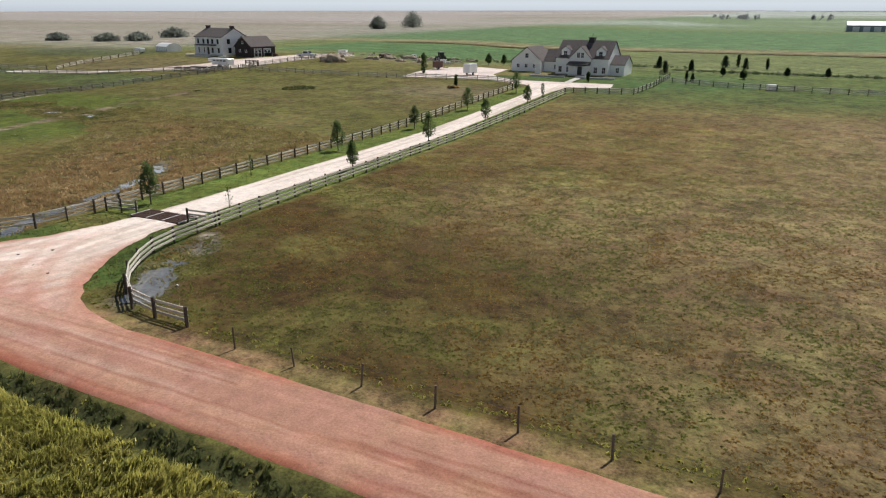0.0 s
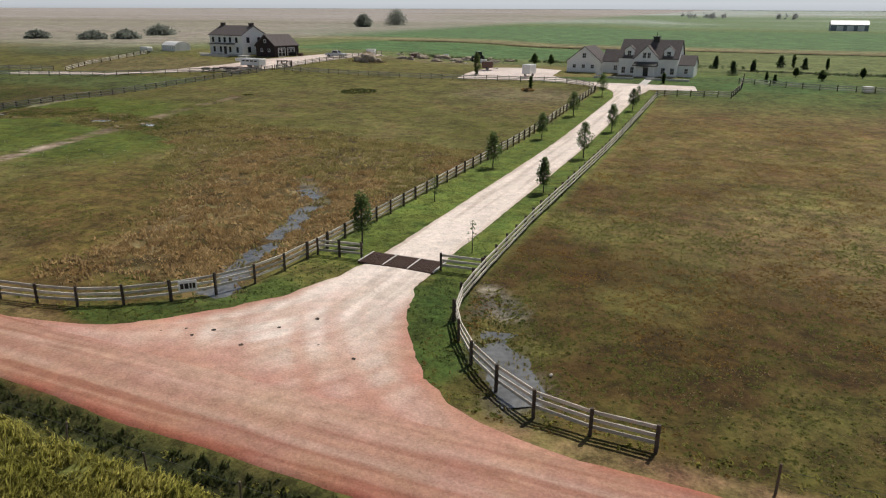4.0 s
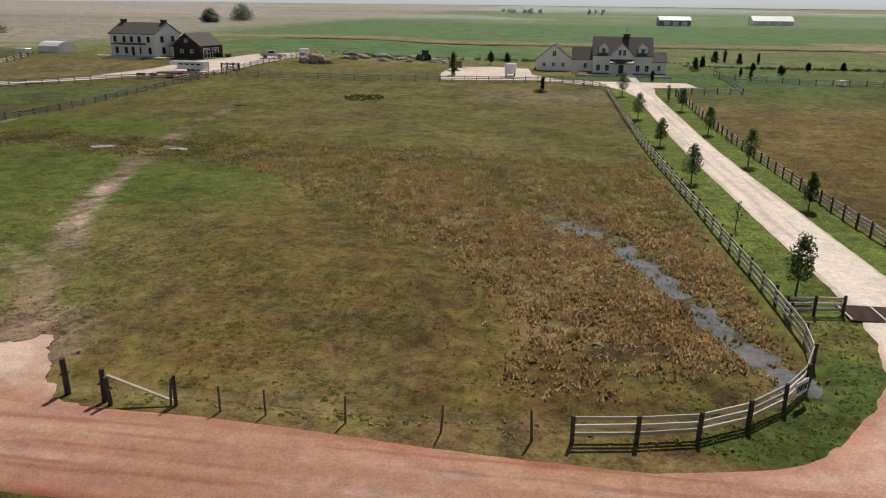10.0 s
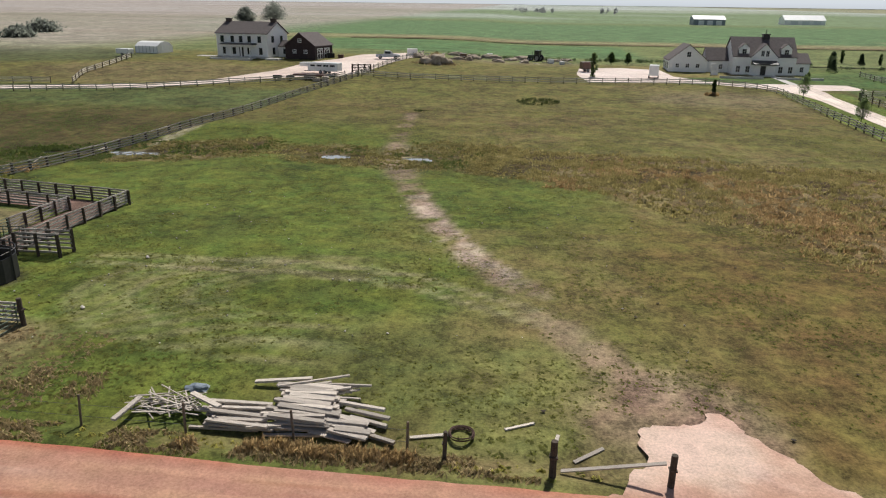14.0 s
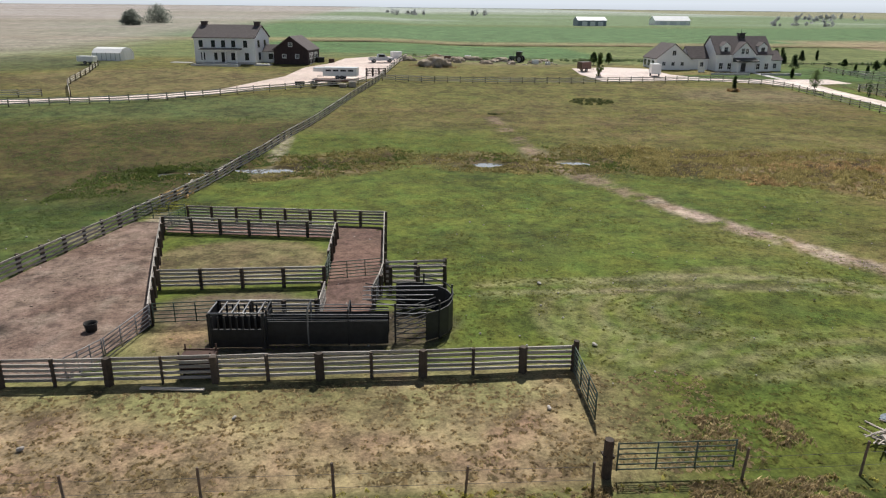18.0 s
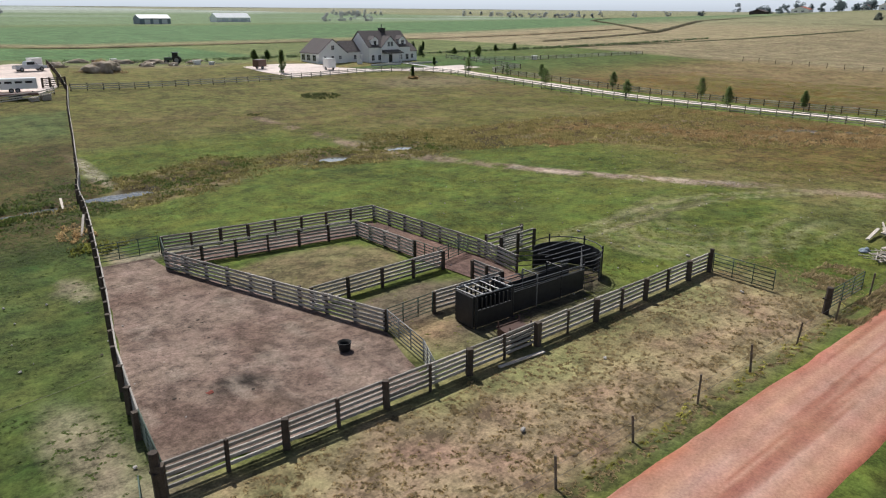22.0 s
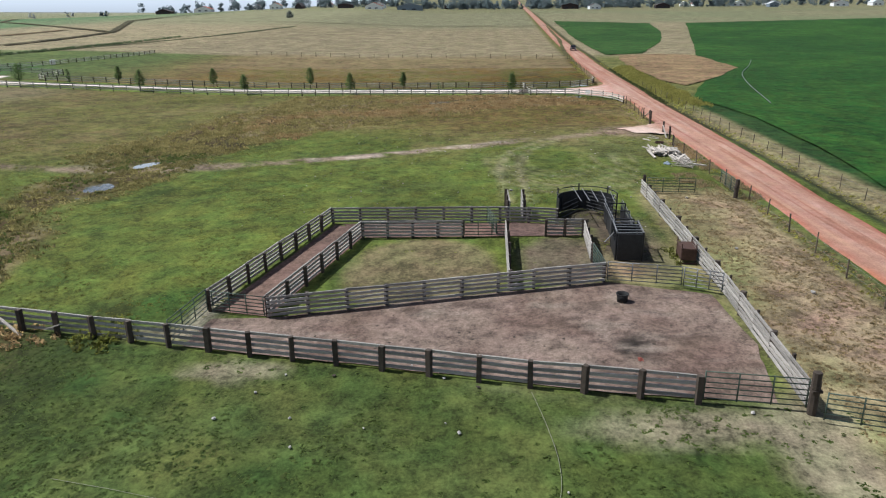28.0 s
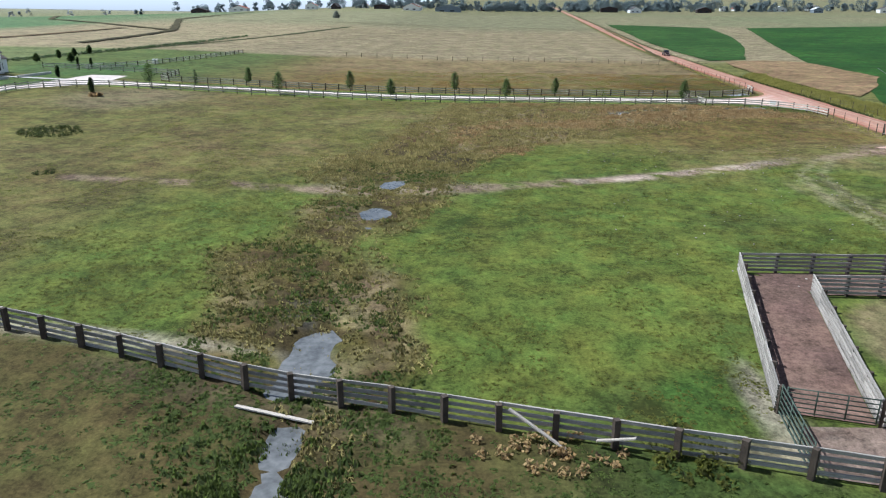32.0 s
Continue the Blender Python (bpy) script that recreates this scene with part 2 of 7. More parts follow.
LUMBER = material("sawn weathered lumber", (0.30, 0.26, 0.22), (0.66, 0.59, 0.52), 2.0, 0.8, 0.3, spread=0.3, grain=(4.0, 14.0, 14.0), fine=6)
BLACKSTEEL = material("black steel", (0.012, 0.012, 0.014), (0.03, 0.03, 0.032), 4.0, 0.55, 0.05, spec=0.4)
GREENSTEEL = material("dull green gate tube", (0.05, 0.075, 0.055), (0.10, 0.13, 0.10), 5.0, 0.6, 0.05)
GREYSTEEL = material("galvanised tube", (0.17, 0.17, 0.175), (0.30, 0.30, 0.305), 6.0, 0.5, 0.05, metal=0.5)
RUST = material("rusty brown steel", (0.05, 0.028, 0.022), (0.11, 0.06, 0.045), 6.0, 0.8, 0.1)
WHITE = material("white board siding", (0.80, 0.80, 0.80), (0.88, 0.88, 0.87), 1.5, 0.6, 0.05)
TRIM = material("white painted trim", (0.76, 0.76, 0.75), (0.84, 0.84, 0.83), 2.0, 0.5, 0.0)
ROOF = material("dark brown shingle", (0.075, 0.062, 0.062), (0.14, 0.12, 0.118), 2.5, 0.9, 0.3, fine=14)
BARN = material("dark stained barn board", (0.022, 0.014, 0.015), (0.05, 0.032, 0.032), 2.0, 0.75, 0.2)
BRICK = material("dark chimney brick", (0.05, 0.04, 0.038), (0.10, 0.08, 0.075), 5.0, 0.9, 0.2)
BLACK = material("black painted metal", (0.012, 0.012, 0.013), (0.025, 0.025, 0.027), 4.0, 0.4, 0.0)
GLASS = material("dark window glass", (0.012, 0.016, 0.022), (0.03, 0.036, 0.045), 0.6, 0.08, 0.0, spec=0.6)
CONCRETE = material("pale concrete", (0.48, 0.46, 0.43), (0.60, 0.58, 0.55), 1.5, 0.85, 0.1)
BARK = material("grey brown bark", (0.06, 0.05, 0.04), (0.14, 0.12, 0.10), 8.0, 0.9, 0.3)
LEAF = material("tree leaves", (0.062, 0.105, 0.028), (0.150, 0.215, 0.060), 2.5, 0.7, 0.0, spread=0.35, island=True, rise=0.5, thin=0.45)
LIGHTLEAF = material("light young leaves", (0.075, 0.115, 0.028), (0.15, 0.20, 0.06), 2.5, 0.7, 0.0, spread=0.35, island=True, rise=0.6, thin=0.55)
LEAFDARK = material("dark tree leaves", (0.050, 0.085, 0.034), (0.120, 0.165, 0.065), 2.5, 0.7, 0.0, spread=0.35, island=True, rise=0.5, thin=0.45)
GRASS = material("tall grass blades", (0.20, 0.205, 0.035), (0.50, 0.45, 0.13), 0.5, 0.85, 0.0, spread=0.4, island=True, rise=0.75, thin=0.62)
MARSH = material("brown sedge blades", (0.10, 0.088, 0.026), (0.31, 0.27, 0.10), 0.5, 0.9, 0.0, spread=0.45, island=True, rise=0.45, thin=0.35)
TUSSOCK = material("rusty tussock blades", (0.24, 0.140, 0.050), (0.55, 0.40, 0.20), 0.5, 0.9, 0.0, spread=0.45, island=True, rise=0.45, thin=0.35)
STRAW = material("dry straw blades", (0.24, 0.185, 0.085), (0.44, 0.345, 0.20), 0.6, 0.9, 0.0, spread=0.45, island=True, rise=0.75, thin=0.62)
RUSTY = material("dry brown blades", (0.15, 0.092, 0.022), (0.37, 0.245, 0.075), 0.4, 0.9, 0.0, spread=0.45, island=True, rise=0.75, thin=0.62)
SEDGE = material("olive sedge blades", (0.16, 0.135, 0.038), (0.46, 0.39, 0.16), 0.5, 0.9, 0.0, spread=0.45, island=True, rise=0.45, thin=0.35)
GREEN = material("fresh green blades", (0.085, 0.130, 0.022), (0.19, 0.225, 0.058), 0.5, 0.85, 0.0, spread=0.35, island=True, rise=0.8, thin=0.62)
DEEP = material("deep green blades", (0.058, 0.092, 0.016), (0.125, 0.160, 0.038), 0.5, 0.85, 0.0, spread=0.35, island=True, rise=0.7, thin=0.5)
LUSH = material("green grass blades", (0.108, 0.124, 0.020), (0.235, 0.235, 0.058), 0.5, 0.85, 0.0, spread=0.35, island=True, rise=0.8, thin=0.62)
WATER = material("shallow muddy water", (0.070, 0.072, 0.070), (0.240, 0.240, 0.235), 0.7, 0.03, 0.02, spec=0.9, fine=3)
STONE = material("pale field stone", (0.35, 0.32, 0.29), (0.55, 0.51, 0.47), 6.0, 0.9, 0.2, spread=0.25)
RED = material("dull red cloth", (0.16, 0.04, 0.032), (0.28, 0.085, 0.06), 9.0, 0.9, 0.1)
RUBBER = material("black rubber", (0.012, 0.012, 0.012), (0.03, 0.03, 0.03), 9.0, 0.8, 0.1)

# ---- the land ----
def mixc(base, colour, f):
    return base * (1 - f[..., None]) + np.array(colour) * f[..., None]


def near_line(x, y, pts):
    """The distance to a polyline, on arrays."""
    best = np.full(np.shape(x), 1e9)
    for (ax, ay), (bx, by) in zip(pts, pts[1:]):
        dx, dy = bx - ax, by - ay
        t = np.clip(((x - ax) * dx + (y - ay) * dy) / (dx * dx + dy * dy), 0, 1)
        best = np.minimum(best, np.hypot(x - ax - t * dx, y - ay - t * dy))
    return best


def blob(x, y, cx, cy, rx, ry, edge=0.5, wob=0.35, seed=5):
    d = np.hypot((x - cx) / rx, (y - cy) / ry) + wob * (fbm(x, y, (rx + ry) * 0.35, seed) - 0.5) * 2
    return 1 - step(d, 1 - edge / 2, 1 + edge / 2)


ROAD_LINE = [(-4000, 76), (-260, 24.8), (-150, 22.9), (-105, 22.0), (-65, 21.4), (-25, 20.6), (20, 18.4), (68, 15.6), (180, 11.6), (250, 9.2), (540, -0.5), (700, -5.5), (3800, -105)]


def road_y(x):
    return np.interp(x, [p[0] for p in ROAD_LINE], [p[1] for p in ROAD_LINE])


WEST_FENCE = [(-129.3, 141.0), (-134.0, 122.5), (-138.3, 104.0), (-140.8, 93.6), (-142.3, 87.1), (-144.1, 80.7), (-145.1, 74.7), (-146.8, 66.7), (-148.1, 60.9), (-149.9, 52.9), (-151.8, 45.0), (-152.9, 38.9)]
TRACK = [(-89.5, 30), (-92.3, 33.5), (-95.0, 38), (-97.0, 43.6), (-99.9, 48), (-103.0, 55.2), (-106.2, 64), (-109.3, 74.3), (-112.0, 86), (-112.8, 98), (-113.4, 107)]
STREAM = [(-66, 59), (-63.2, 54.6), (-59.4, 51.2), (-58.8, 47.2), (-57.3, 42.2), (-55.9, 37.2), (-54.8, 33), (-53.2, 30)]


SEEP = [(-38.2, 35.2), (-37.1, 32.2), (-36.7, 29.8), (-35.0, 27.7), (-33.8, 25.8)]
PITS = [(-117.7, 80.7, 1.6, 1.35), (-108.6, 81.0, 1.6, 1.15), (-140.6, 79.9, 3.2, 1.25), (-151.0, 78.7, 1.8, 0.9), (-147.4, 79.0, 1.6, 0.8), (-121.5, 80.6, 0.6, 0.5)]
POOLS = [(-158, 76.2), (-147, 78.2), (-141, 80), (-136, 80.8), (-117, 81.3), (-106, 82.5)]


def west_x(y):
    p = sorted(WEST_FENCE, key=lambda q: q[1])
    return np.interp(y, [q[1] for q in p], [q[0] for q in p])


BOG = [(-106, 88.2), (-88.6, 84.5), (-75.6, 83.1), (-66, 80.5), (-53, 80), (-53, 30), (-62, 29.5), (-66, 31), (-66.5, 34), (-68, 38.4), (-70.5, 42.7), (-73.5, 47), (-77.5, 54), (-82.5, 59.5), (-90, 69), (-102.7, 77)]


def bog_at(x, y):
    """How boggy the land is: the hollow along the stream and its thin western arm."""
    x, y = np.asarray(x, float), np.asarray(y, float)
    d = near_line(x, y, BOG + BOG[:1])
    inside = np.zeros(np.shape(x), bool)
    for (ax, ay), (bx, by) in zip(BOG, BOG[1:] + BOG[:1]):
        if ay != by:
            inside ^= ((ay > y) != (by > y)) & (x < (bx - ax) * (y - ay) / (by - ay) + ax)
    d = np.where(inside, d, -d)
    arm = 4.6 - near_line(x, y, [(-160, 71), (-150, 77), (-144, 79.5), (-137.5, 81), (-128, 83.5), (-121, 82), (-112, 81), (-103, 83)])
    return step(np.maximum(d, arm) + 7 * (fbm(x, y, 6, 8) - 0.5), -1.6, 1.8)


def cover(x, y):
    """Ground colour by place: plants and soil, with some haze and shade painted in."""
    n1, n2, n3 = fbm(x, y, 26, 11), fbm(x, y, 8, 21), fbm(x, y, 60, 31)
    ry = road_y(x)
    c = np.zeros(np.shape(x) + (3,)) + np.array((0.112, 0.104, 0.030))
    # western paddock: green in front, olive and straw behind
    inside = step(x, west_x(y) - 0.3, west_x(y) + 0.3) * step(x, -52.2, -53.2)
    green = step(n1 + 0.25 * (n2 - 0.5) + np.clip((75 - y) / 60, -0.35, 0.25) + np.clip((-98 - x) / 50, -0.45, 0.3), 0.30, 0.74)
    c = mixc(c, (0.078, 0.110, 0.018), green * inside * step(y, 150, 90) * 0.8)
    c = mixc(c, (0.15, 0.135, 0.055), inside * np.maximum(blob(x, y, -82, 31, 14, 9, 0.9), 0.9 * blob(x, y, -97, 31, 9, 8, 0.9)) * 0.65)
    # east paddock: rusty brown
    east = step(x, -41.0, -39.6) * step(y, ry + 3, ry + 4) * step(y, 140, 128) * step(x, 60, 50)
    c = mixc(c, (0.062, 0.037, 0.011), east * (0.75 + 0.25 * n1))
    c = mixc(c, (0.118, 0.106, 0.030), east * step(n2 + 0.4 * n3, 0.54, 0.86) * 0.85)
    c = mixc(c, (0.165, 0.125, 0.055), east * blob(x, y, -8, 56, 24, 13, 1.2) * 0.6)
    c = mixc(c, (0.130, 0.088, 0.034), east * step(y, 66, 78) * 0.6)
    c = mixc(c, (0.30, 0.27, 0.215), east * np.clip(1.4 - near_line(x, y, [(-39.6, 37.2), (-38.4, 35.8), (-37.1, 34.6)]) / 0.8, 0, 1) * step(fbm(x, y, 0.9, 84), 0.36, 0.56))
    c = c * (1 + east * (0.22 * step(y, 42, 62) - 0.12 * step(y, 40, 28)))[..., None]
    c = mixc(c, (0.07, 0.105, 0.028), step(x, -41, -38) * step(y, 108, 140) * step(y, 205, 190) * step(x, 90, 60) * 0.8)
    # rusty tussock bog along the stream
    bog = bog_at(x, y)
    c = mixc(c, (0.150, 0.090, 0.030), bog * step(x, -52.5, -54) * step(x, -105, -88) * (0.35 + 0.65 * step(n2, 0.3, 0.62)))
    c = mixc(c, (0.105, 0.088, 0.026), bog * step(x, -88, -105) * (0.35 + 0.65 * step(n2, 0.3, 0.62)))
    c = mixc(c, (0.050, 0.036, 0.015), bog * step(x, -52.5, -54) * step(fbm(x, y, 2.6, 301), 0.60, 0.42) * 0.85)
    c = mixc(c, (0.105, 0.095, 0.078), np.clip(1.5 - near_line(x, y, STREAM) / 1.2, 0, 1) * step(fbm(x, y, 1.2, 79), 0.4, 0.6))
    mud = np.clip(1.6 - near_line(x, y, SEEP) / 1.3, 0, 1) + np.clip(1.4 - near_line(x, y, [(-156, 75), (-149, 77.6), (-144, 78.8), (-140, 80.2), (-135, 81)]) / 1.2, 0, 1)
    c = mixc(c, (0.095, 0.088, 0.072), np.clip(mud, 0, 1) * step(fbm(x, y, 1.6, 78), 0.36, 0.56) * 0.85)
    c = mixc(c, (0.25, 0.20, 0.105), bog * step(x, -52.5, -54) * step(fbm(x, y, 3.2, 77), 0.52, 0.7) * 0.55)
    # dry olive and rust between the bog and the road, worn pale and dark spots
    c = mixc(c, (0.122, 0.084, 0.026), inside * step(x, -98, -80) * step(y, 66, 50) * (1 - bog) * (0.5 + 0.5 * n2))
    c = mixc(c, (0.092, 0.060, 0.020), inside * step(x, -86, -76) * step(y, 50, 40) * step(fbm(x, y, 5, 66), 0.5, 0.68) * 0.8)
    c = mixc(c, (0.060, 0.078, 0.018), inside * step(x, -96, -108) * step(fbm(x, y, 7, 67), 0.5, 0.72) * step(y, 78, 68) * 0.8)
    c = mixc(c, (0.155, 0.125, 0.050), inside * step(fbm(x, y, 11, 68), 0.55, 0.75) * step(x, -112, -98) * 0.6)
    c = mixc(c, (0.046, 0.092, 0.016), blob(x, y, -143, 63.4, 2.6, 1.6, 0.6) * 0.8)
    c = mixc(c, (0.30, 0.26, 0.20), (blob(x, y, -143.6, 60.9, 3.6, 0.75, 0.7) + blob(x, y, -140.6, 90, 0.7, 9, 0.9, 0.6)) * 0.7)
    # behind the bog
    c = mixc(c, (0.155, 0.125, 0.068), blob(x, y, -63, 128, 15, 9, 0.8) * step(x, -52.5, -54) * 0.8)
    c = mixc(c, (0.115, 0.092, 0.035), inside * step(y, 95, 103) * step(y, 124, 112) * step(n1, 0.35, 0.6) * 0.7)
    # land west of the fence
    west = step(x, west_x(y) + 0.3, west_x(y) - 0.3) * step(y, ry + 4, ry + 6)
    c = mixc(c, (0.040, 0.070, 0.015), west * step(y, 80, 66) * (0.7 + 0.3 * n2))
    c = mixc(c, (0.026, 0.050, 0.010), west * step(y, 78, 64) * step(fbm(x, y, 4.5, 63), 0.48, 0.66) * 0.85)
    c = mixc(c, (0.11, 0.115, 0.036), west * step(y, 80, 66) * step(fbm(x, y, 6, 64), 0.54, 0.72) * 0.3)
    c = mixc(c, (0.055, 0.042, 0.018), west * step(y, 66, 74) * step(y, 92, 84) * step(fbm(x, y, 6, 65), 0.4, 0.6) * 0.8)
    c = mixc(c, (0.21, 0.18, 0.12), west * np.clip(1 - near_line(x, y, [(-143, 88), (-146.3, 75)]) / 1.6, 0, 1) * step(n2, 0.35, 0.6) * 0.7)
    c = mixc(c, (0.062, 0.050, 0.018), west * step(y, 62, 74) * step(y, 112, 100) * (0.5 + 0.5 * n1))
    c = mixc(c, (0.075, 0.092, 0.03), west * step(y, 103, 112) * step(y, 128, 122))
    c = mixc(c, (0.175, 0.15, 0.095), west * np.clip(1 - near_line(x, y, [(-154.2, 34.5), (-150.5, 46)]) / 2.2, 0, 1) * step(n2, 0.3, 0.6) * 0.5)
    # straw strip by the road, before the pens
    straw = step(x, -117, -124) * step(y, ry + 3, ry + 4) * step(y, 35.6, 33.6) + blob(x, y, -137, 38, 5, 3, 0.6) * 0.6
    c = mixc(c, (0.275, 0.200, 0.124), np.clip(straw, 0, 1) * (0.8 + 0.2 * n2))
    c = mixc(c, (0.150, 0.155, 0.060), np.clip(straw, 0, 1) * step(y, 29.5, 33) * step(fbm(x, y, 3.5, 62), 0.28, 0.58) * 0.8)
    c = mixc(c, (0.150, 0.130, 0.055), np.clip(straw, 0, 1) * step(fbm(x, y, 5, 61), 0.45, 0.75) * 0.35)
    c = mixc(c, (0.25, 0.17, 0.12), blob(x, y, -146, 31, 5, 2.6, 0.9) * 0.6)
    verge = np.clip(1 - np.abs(y - (ry + 4.2)) / 1.1, 0, 1) * step(x, 60, 40)
    c = mixc(c, (0.16, 0.13, 0.06), verge * 0.8 * step(x, -58, -66) * step(x, -116, -108))
    c = mixc(c, (0.068, 0.082, 0.022), np.clip(1.3 - np.abs(y - (ry + 3.9)) / 0.7, 0, 1) * step(x, -108, -118) * 0.85)
    c = mixc(c, (0.205, 0.135, 0.070), np.clip(1.5 - np.abs(y - (ry + 2.75)) / 0.6, 0, 1) * step(x, -38, -34) * step(x, 22, 10) * (0.5 + 0.5 * step(fbm(x, y, 1.1, 69), 0.35, 0.6)))
    c = mixc(c, (0.175, 0.125, 0.060), np.clip(1.5 - np.abs(y - (ry + 2.7)) / 0.5, 0, 1) * step(x, -57, -60) * step(x, -82, -76) * 0.7)
    # trodden track, tyre marks, bare mouth
    tr = np.clip(1.8 - near_line(x, y, TRACK) / (0.40 + 0.75 * n2), 0, 1)
    poached = step(y, 41, 46) * step(y, 68, 64)
    c = mixc(c, (0.225, 0.165, 0.115), tr * step(fbm(x, y, 1.8, 41), 0.30, 0.50) * (0.75 + 0.25 * poached))
    c = mixc(c, (0.37, 0.30, 0.245), tr * step(fbm(x, y, 1.0, 43), 0.44, 0.58) * poached * 0.7)
    c = mixc(c, (0.20, 0.155, 0.105), np.clip(1.6 - near_line(x, y, [(-108.8, 73), (-110.4, 79), (-111.6, 86)]) / 1.5, 0, 1) * 0.75)
    c = mixc(c, (0.25, 0.175, 0.125), blob(x, y, -90.4, 29.6, 3.6, 3.4, 0.9, 0.4, 87) * 0.75)
    for bx, by, brx, bry in ((-150.3, 57.2, 0.8, 2.0), (-146.6, 61.6, 0.7, 2.4), (-154.6, 40, 1.2, 3.2), (-155.5, 35.5, 3.2, 1.6)):
        c = mixc(c, (0.26, 0.215, 0.15), blob(x, y, bx, by, brx, bry, 0.8, 0.5, 88) * 0.6)
    for k, (r, f) in enumerate(((7.0, 0.55), (6.2, 0.4), (5.5, 0.6), (4.7, 0.4), (3.8, 0.5), (2.9, 0.3))):
        ring = np.abs(np.hypot((x + 108) * 0.52, y - 39.4 - 0.1 * k) - r + 0.3 * (fbm(x, y, 5, 73) - 0.5))
        c = mixc(c, (0.205, 0.19, 0.095), np.clip(1.1 - ring / 0.36, 0, 1) * step(x, -102, -108) * f * 1.2)
    for off in (0, 1.7):
        line = near_line(x, y, [(-123.8, 43.2 + off), (-117, 43.4 + off), (-111, 43.6 + off), (-103, 42.2 + off), (-96, 38 + off)])
        c = mixc(c, (0.235, 0.215, 0.115), np.clip(1 - line / 0.5, 0, 1) * 0.9)
    # mown verges of the drive, lawns
    mown = step(x, -52.6, -52.2) * step(x, -40.6, -41.0) * step(y, 28, 31) * step(y, 141, 137)
    outer_west = step(np.interp(x, [-63.9, -61.4, -59.2, -57.1, -55.3, -53.8, -52.6, -52.1], [24.9, 25.3, 25.8, 26.9, 28.4, 30.2, 32.5, 38]) - y, -0.5, 0.3)
    outer_east = step(np.interp(x, [-40.4, -40.1, -39.4, -38.2, -36.8, -35, -32.9, -30.6, -28.4], [38, 34.4, 31.9, 29.8, 27.9, 26.3, 25, 24.6, 24.5]) - y, -0.5, 0.3)
    corner = np.maximum(blob(x, y, -54, 29, 7.4, 5.4, 0.15, 0.08) * outer_west, blob(x, y, -40.2, 32, 3.8, 8.0, 0.15, 0.08) * outer_east)
    c = mixc(c, (0.050, 0.082, 0.017), np.clip(corner, 0, 1) * (0.75 + 0.25 * n2))
    c = mixc(c, (0.108, 0.150, 0.030), np.clip(mown, 0, 1) * step(y, 36, 40) * (0.75 + 0.25 * n2))
    c = mixc(c, (0.05, 0.098, 0.024), blob(x, y, -42, 152, 30, 7, 0.3, 0.1) * 0.8)
    c = mixc(c, (0.06, 0.10, 0.03), blob(x, y, -22, 158, 16, 14, 0.3, 0.1) * 0.8)
    c = mixc(c, (0.135, 0.11, 0.05), blob(x, y, -172, 142, 26, 13, 0.6) * 0.75)
    c = mixc(c, (0.17, 0.135, 0.085), blob(x, y, -105, 181, 26, 7, 0.6) * 0.6)
    c = mixc(c, (0.050, 0.066, 0.028), blob(x, y, -218, 166, 32, 15, 0.6, 0.4) * 0.75)
    # soil of the pens
    pen = blob(x, y, -138.4, 50.4, 5.6, 4.6, 0.2, 0.1)
    c = mixc(c, (0.148, 0.122, 0.062), np.clip(pen, 0, 1) * 0.95)
    c = mixc(c, (0.115, 0.088, 0.062), blob(x, y, -137, 42.2, 4.2, 2.6, 0.4, 0.2) * 0.9)
    c = mixc(c, (0.25, 0.19, 0.10), blob(x, y, -138.8, 38.9, 1.6, 1.2, 0.7, 0.4) * 0.8)
    # dark soil; shade in the tub and round the chute painted with it
    c = mixc(c, (0.062, 0.048, 0.036), np.maximum(blob(x, y, -128.2, 39.5, 2.4, 2.2, 0.4, 0.2), blob(x, y, -132.5, 38.2, 5.4, 1.5, 0.5, 0.2)) * 0.9)
    c = mixc(c, (0.105, 0.085, 0.055), blob(x, y, -133, 37.2, 6, 1.6, 0.6, 0.3) * 0.7)
    # south of the road: tall grass, then crop
    south = step(y, ry - 3.2, ry - 4.2)
    c = mixc(c, (0.120, 0.125, 0.036), south * (0.6 + 0.4 * n2))
    c = mixc(c, (0.200, 0.165, 0.090), south * step(x, -66, -80) * (0.55 + 0.45 * n2))
    c = mixc(c, (0.23, 0.19, 0.115), south * step(x, 40, 70) * (0.7 + 0.3 * n1))
    c = mixc(c, (0.16, 0.165, 0.085), south * step(x, 320, 360) * (0.5 + 0.5 * step(fbm(x, y, 120, 54), 0.4, 0.6)))
    # shade in the road ditch, painted as a dark strip of ground
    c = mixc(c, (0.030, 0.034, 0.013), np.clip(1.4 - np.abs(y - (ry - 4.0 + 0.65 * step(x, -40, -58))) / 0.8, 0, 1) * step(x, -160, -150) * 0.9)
    crop = step(y, ry - 6.6, ry - 7.8) * step(x, -48, -60) + step(y, ry - 10, ry - 12) * step(x, -240, -250)
    c = mixc(c, (0.022, 0.052, 0.012), np.clip(crop, 0, 1) * step(x, -700, -600))
    # distance; haze is put into the far plain's pale, greyed colours
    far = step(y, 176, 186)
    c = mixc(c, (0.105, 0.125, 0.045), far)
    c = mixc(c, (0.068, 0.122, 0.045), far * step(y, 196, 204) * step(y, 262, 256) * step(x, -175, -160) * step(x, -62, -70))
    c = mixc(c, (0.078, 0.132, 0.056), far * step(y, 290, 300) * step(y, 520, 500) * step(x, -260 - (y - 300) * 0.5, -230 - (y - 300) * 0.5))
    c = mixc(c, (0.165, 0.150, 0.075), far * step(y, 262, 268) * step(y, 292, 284))
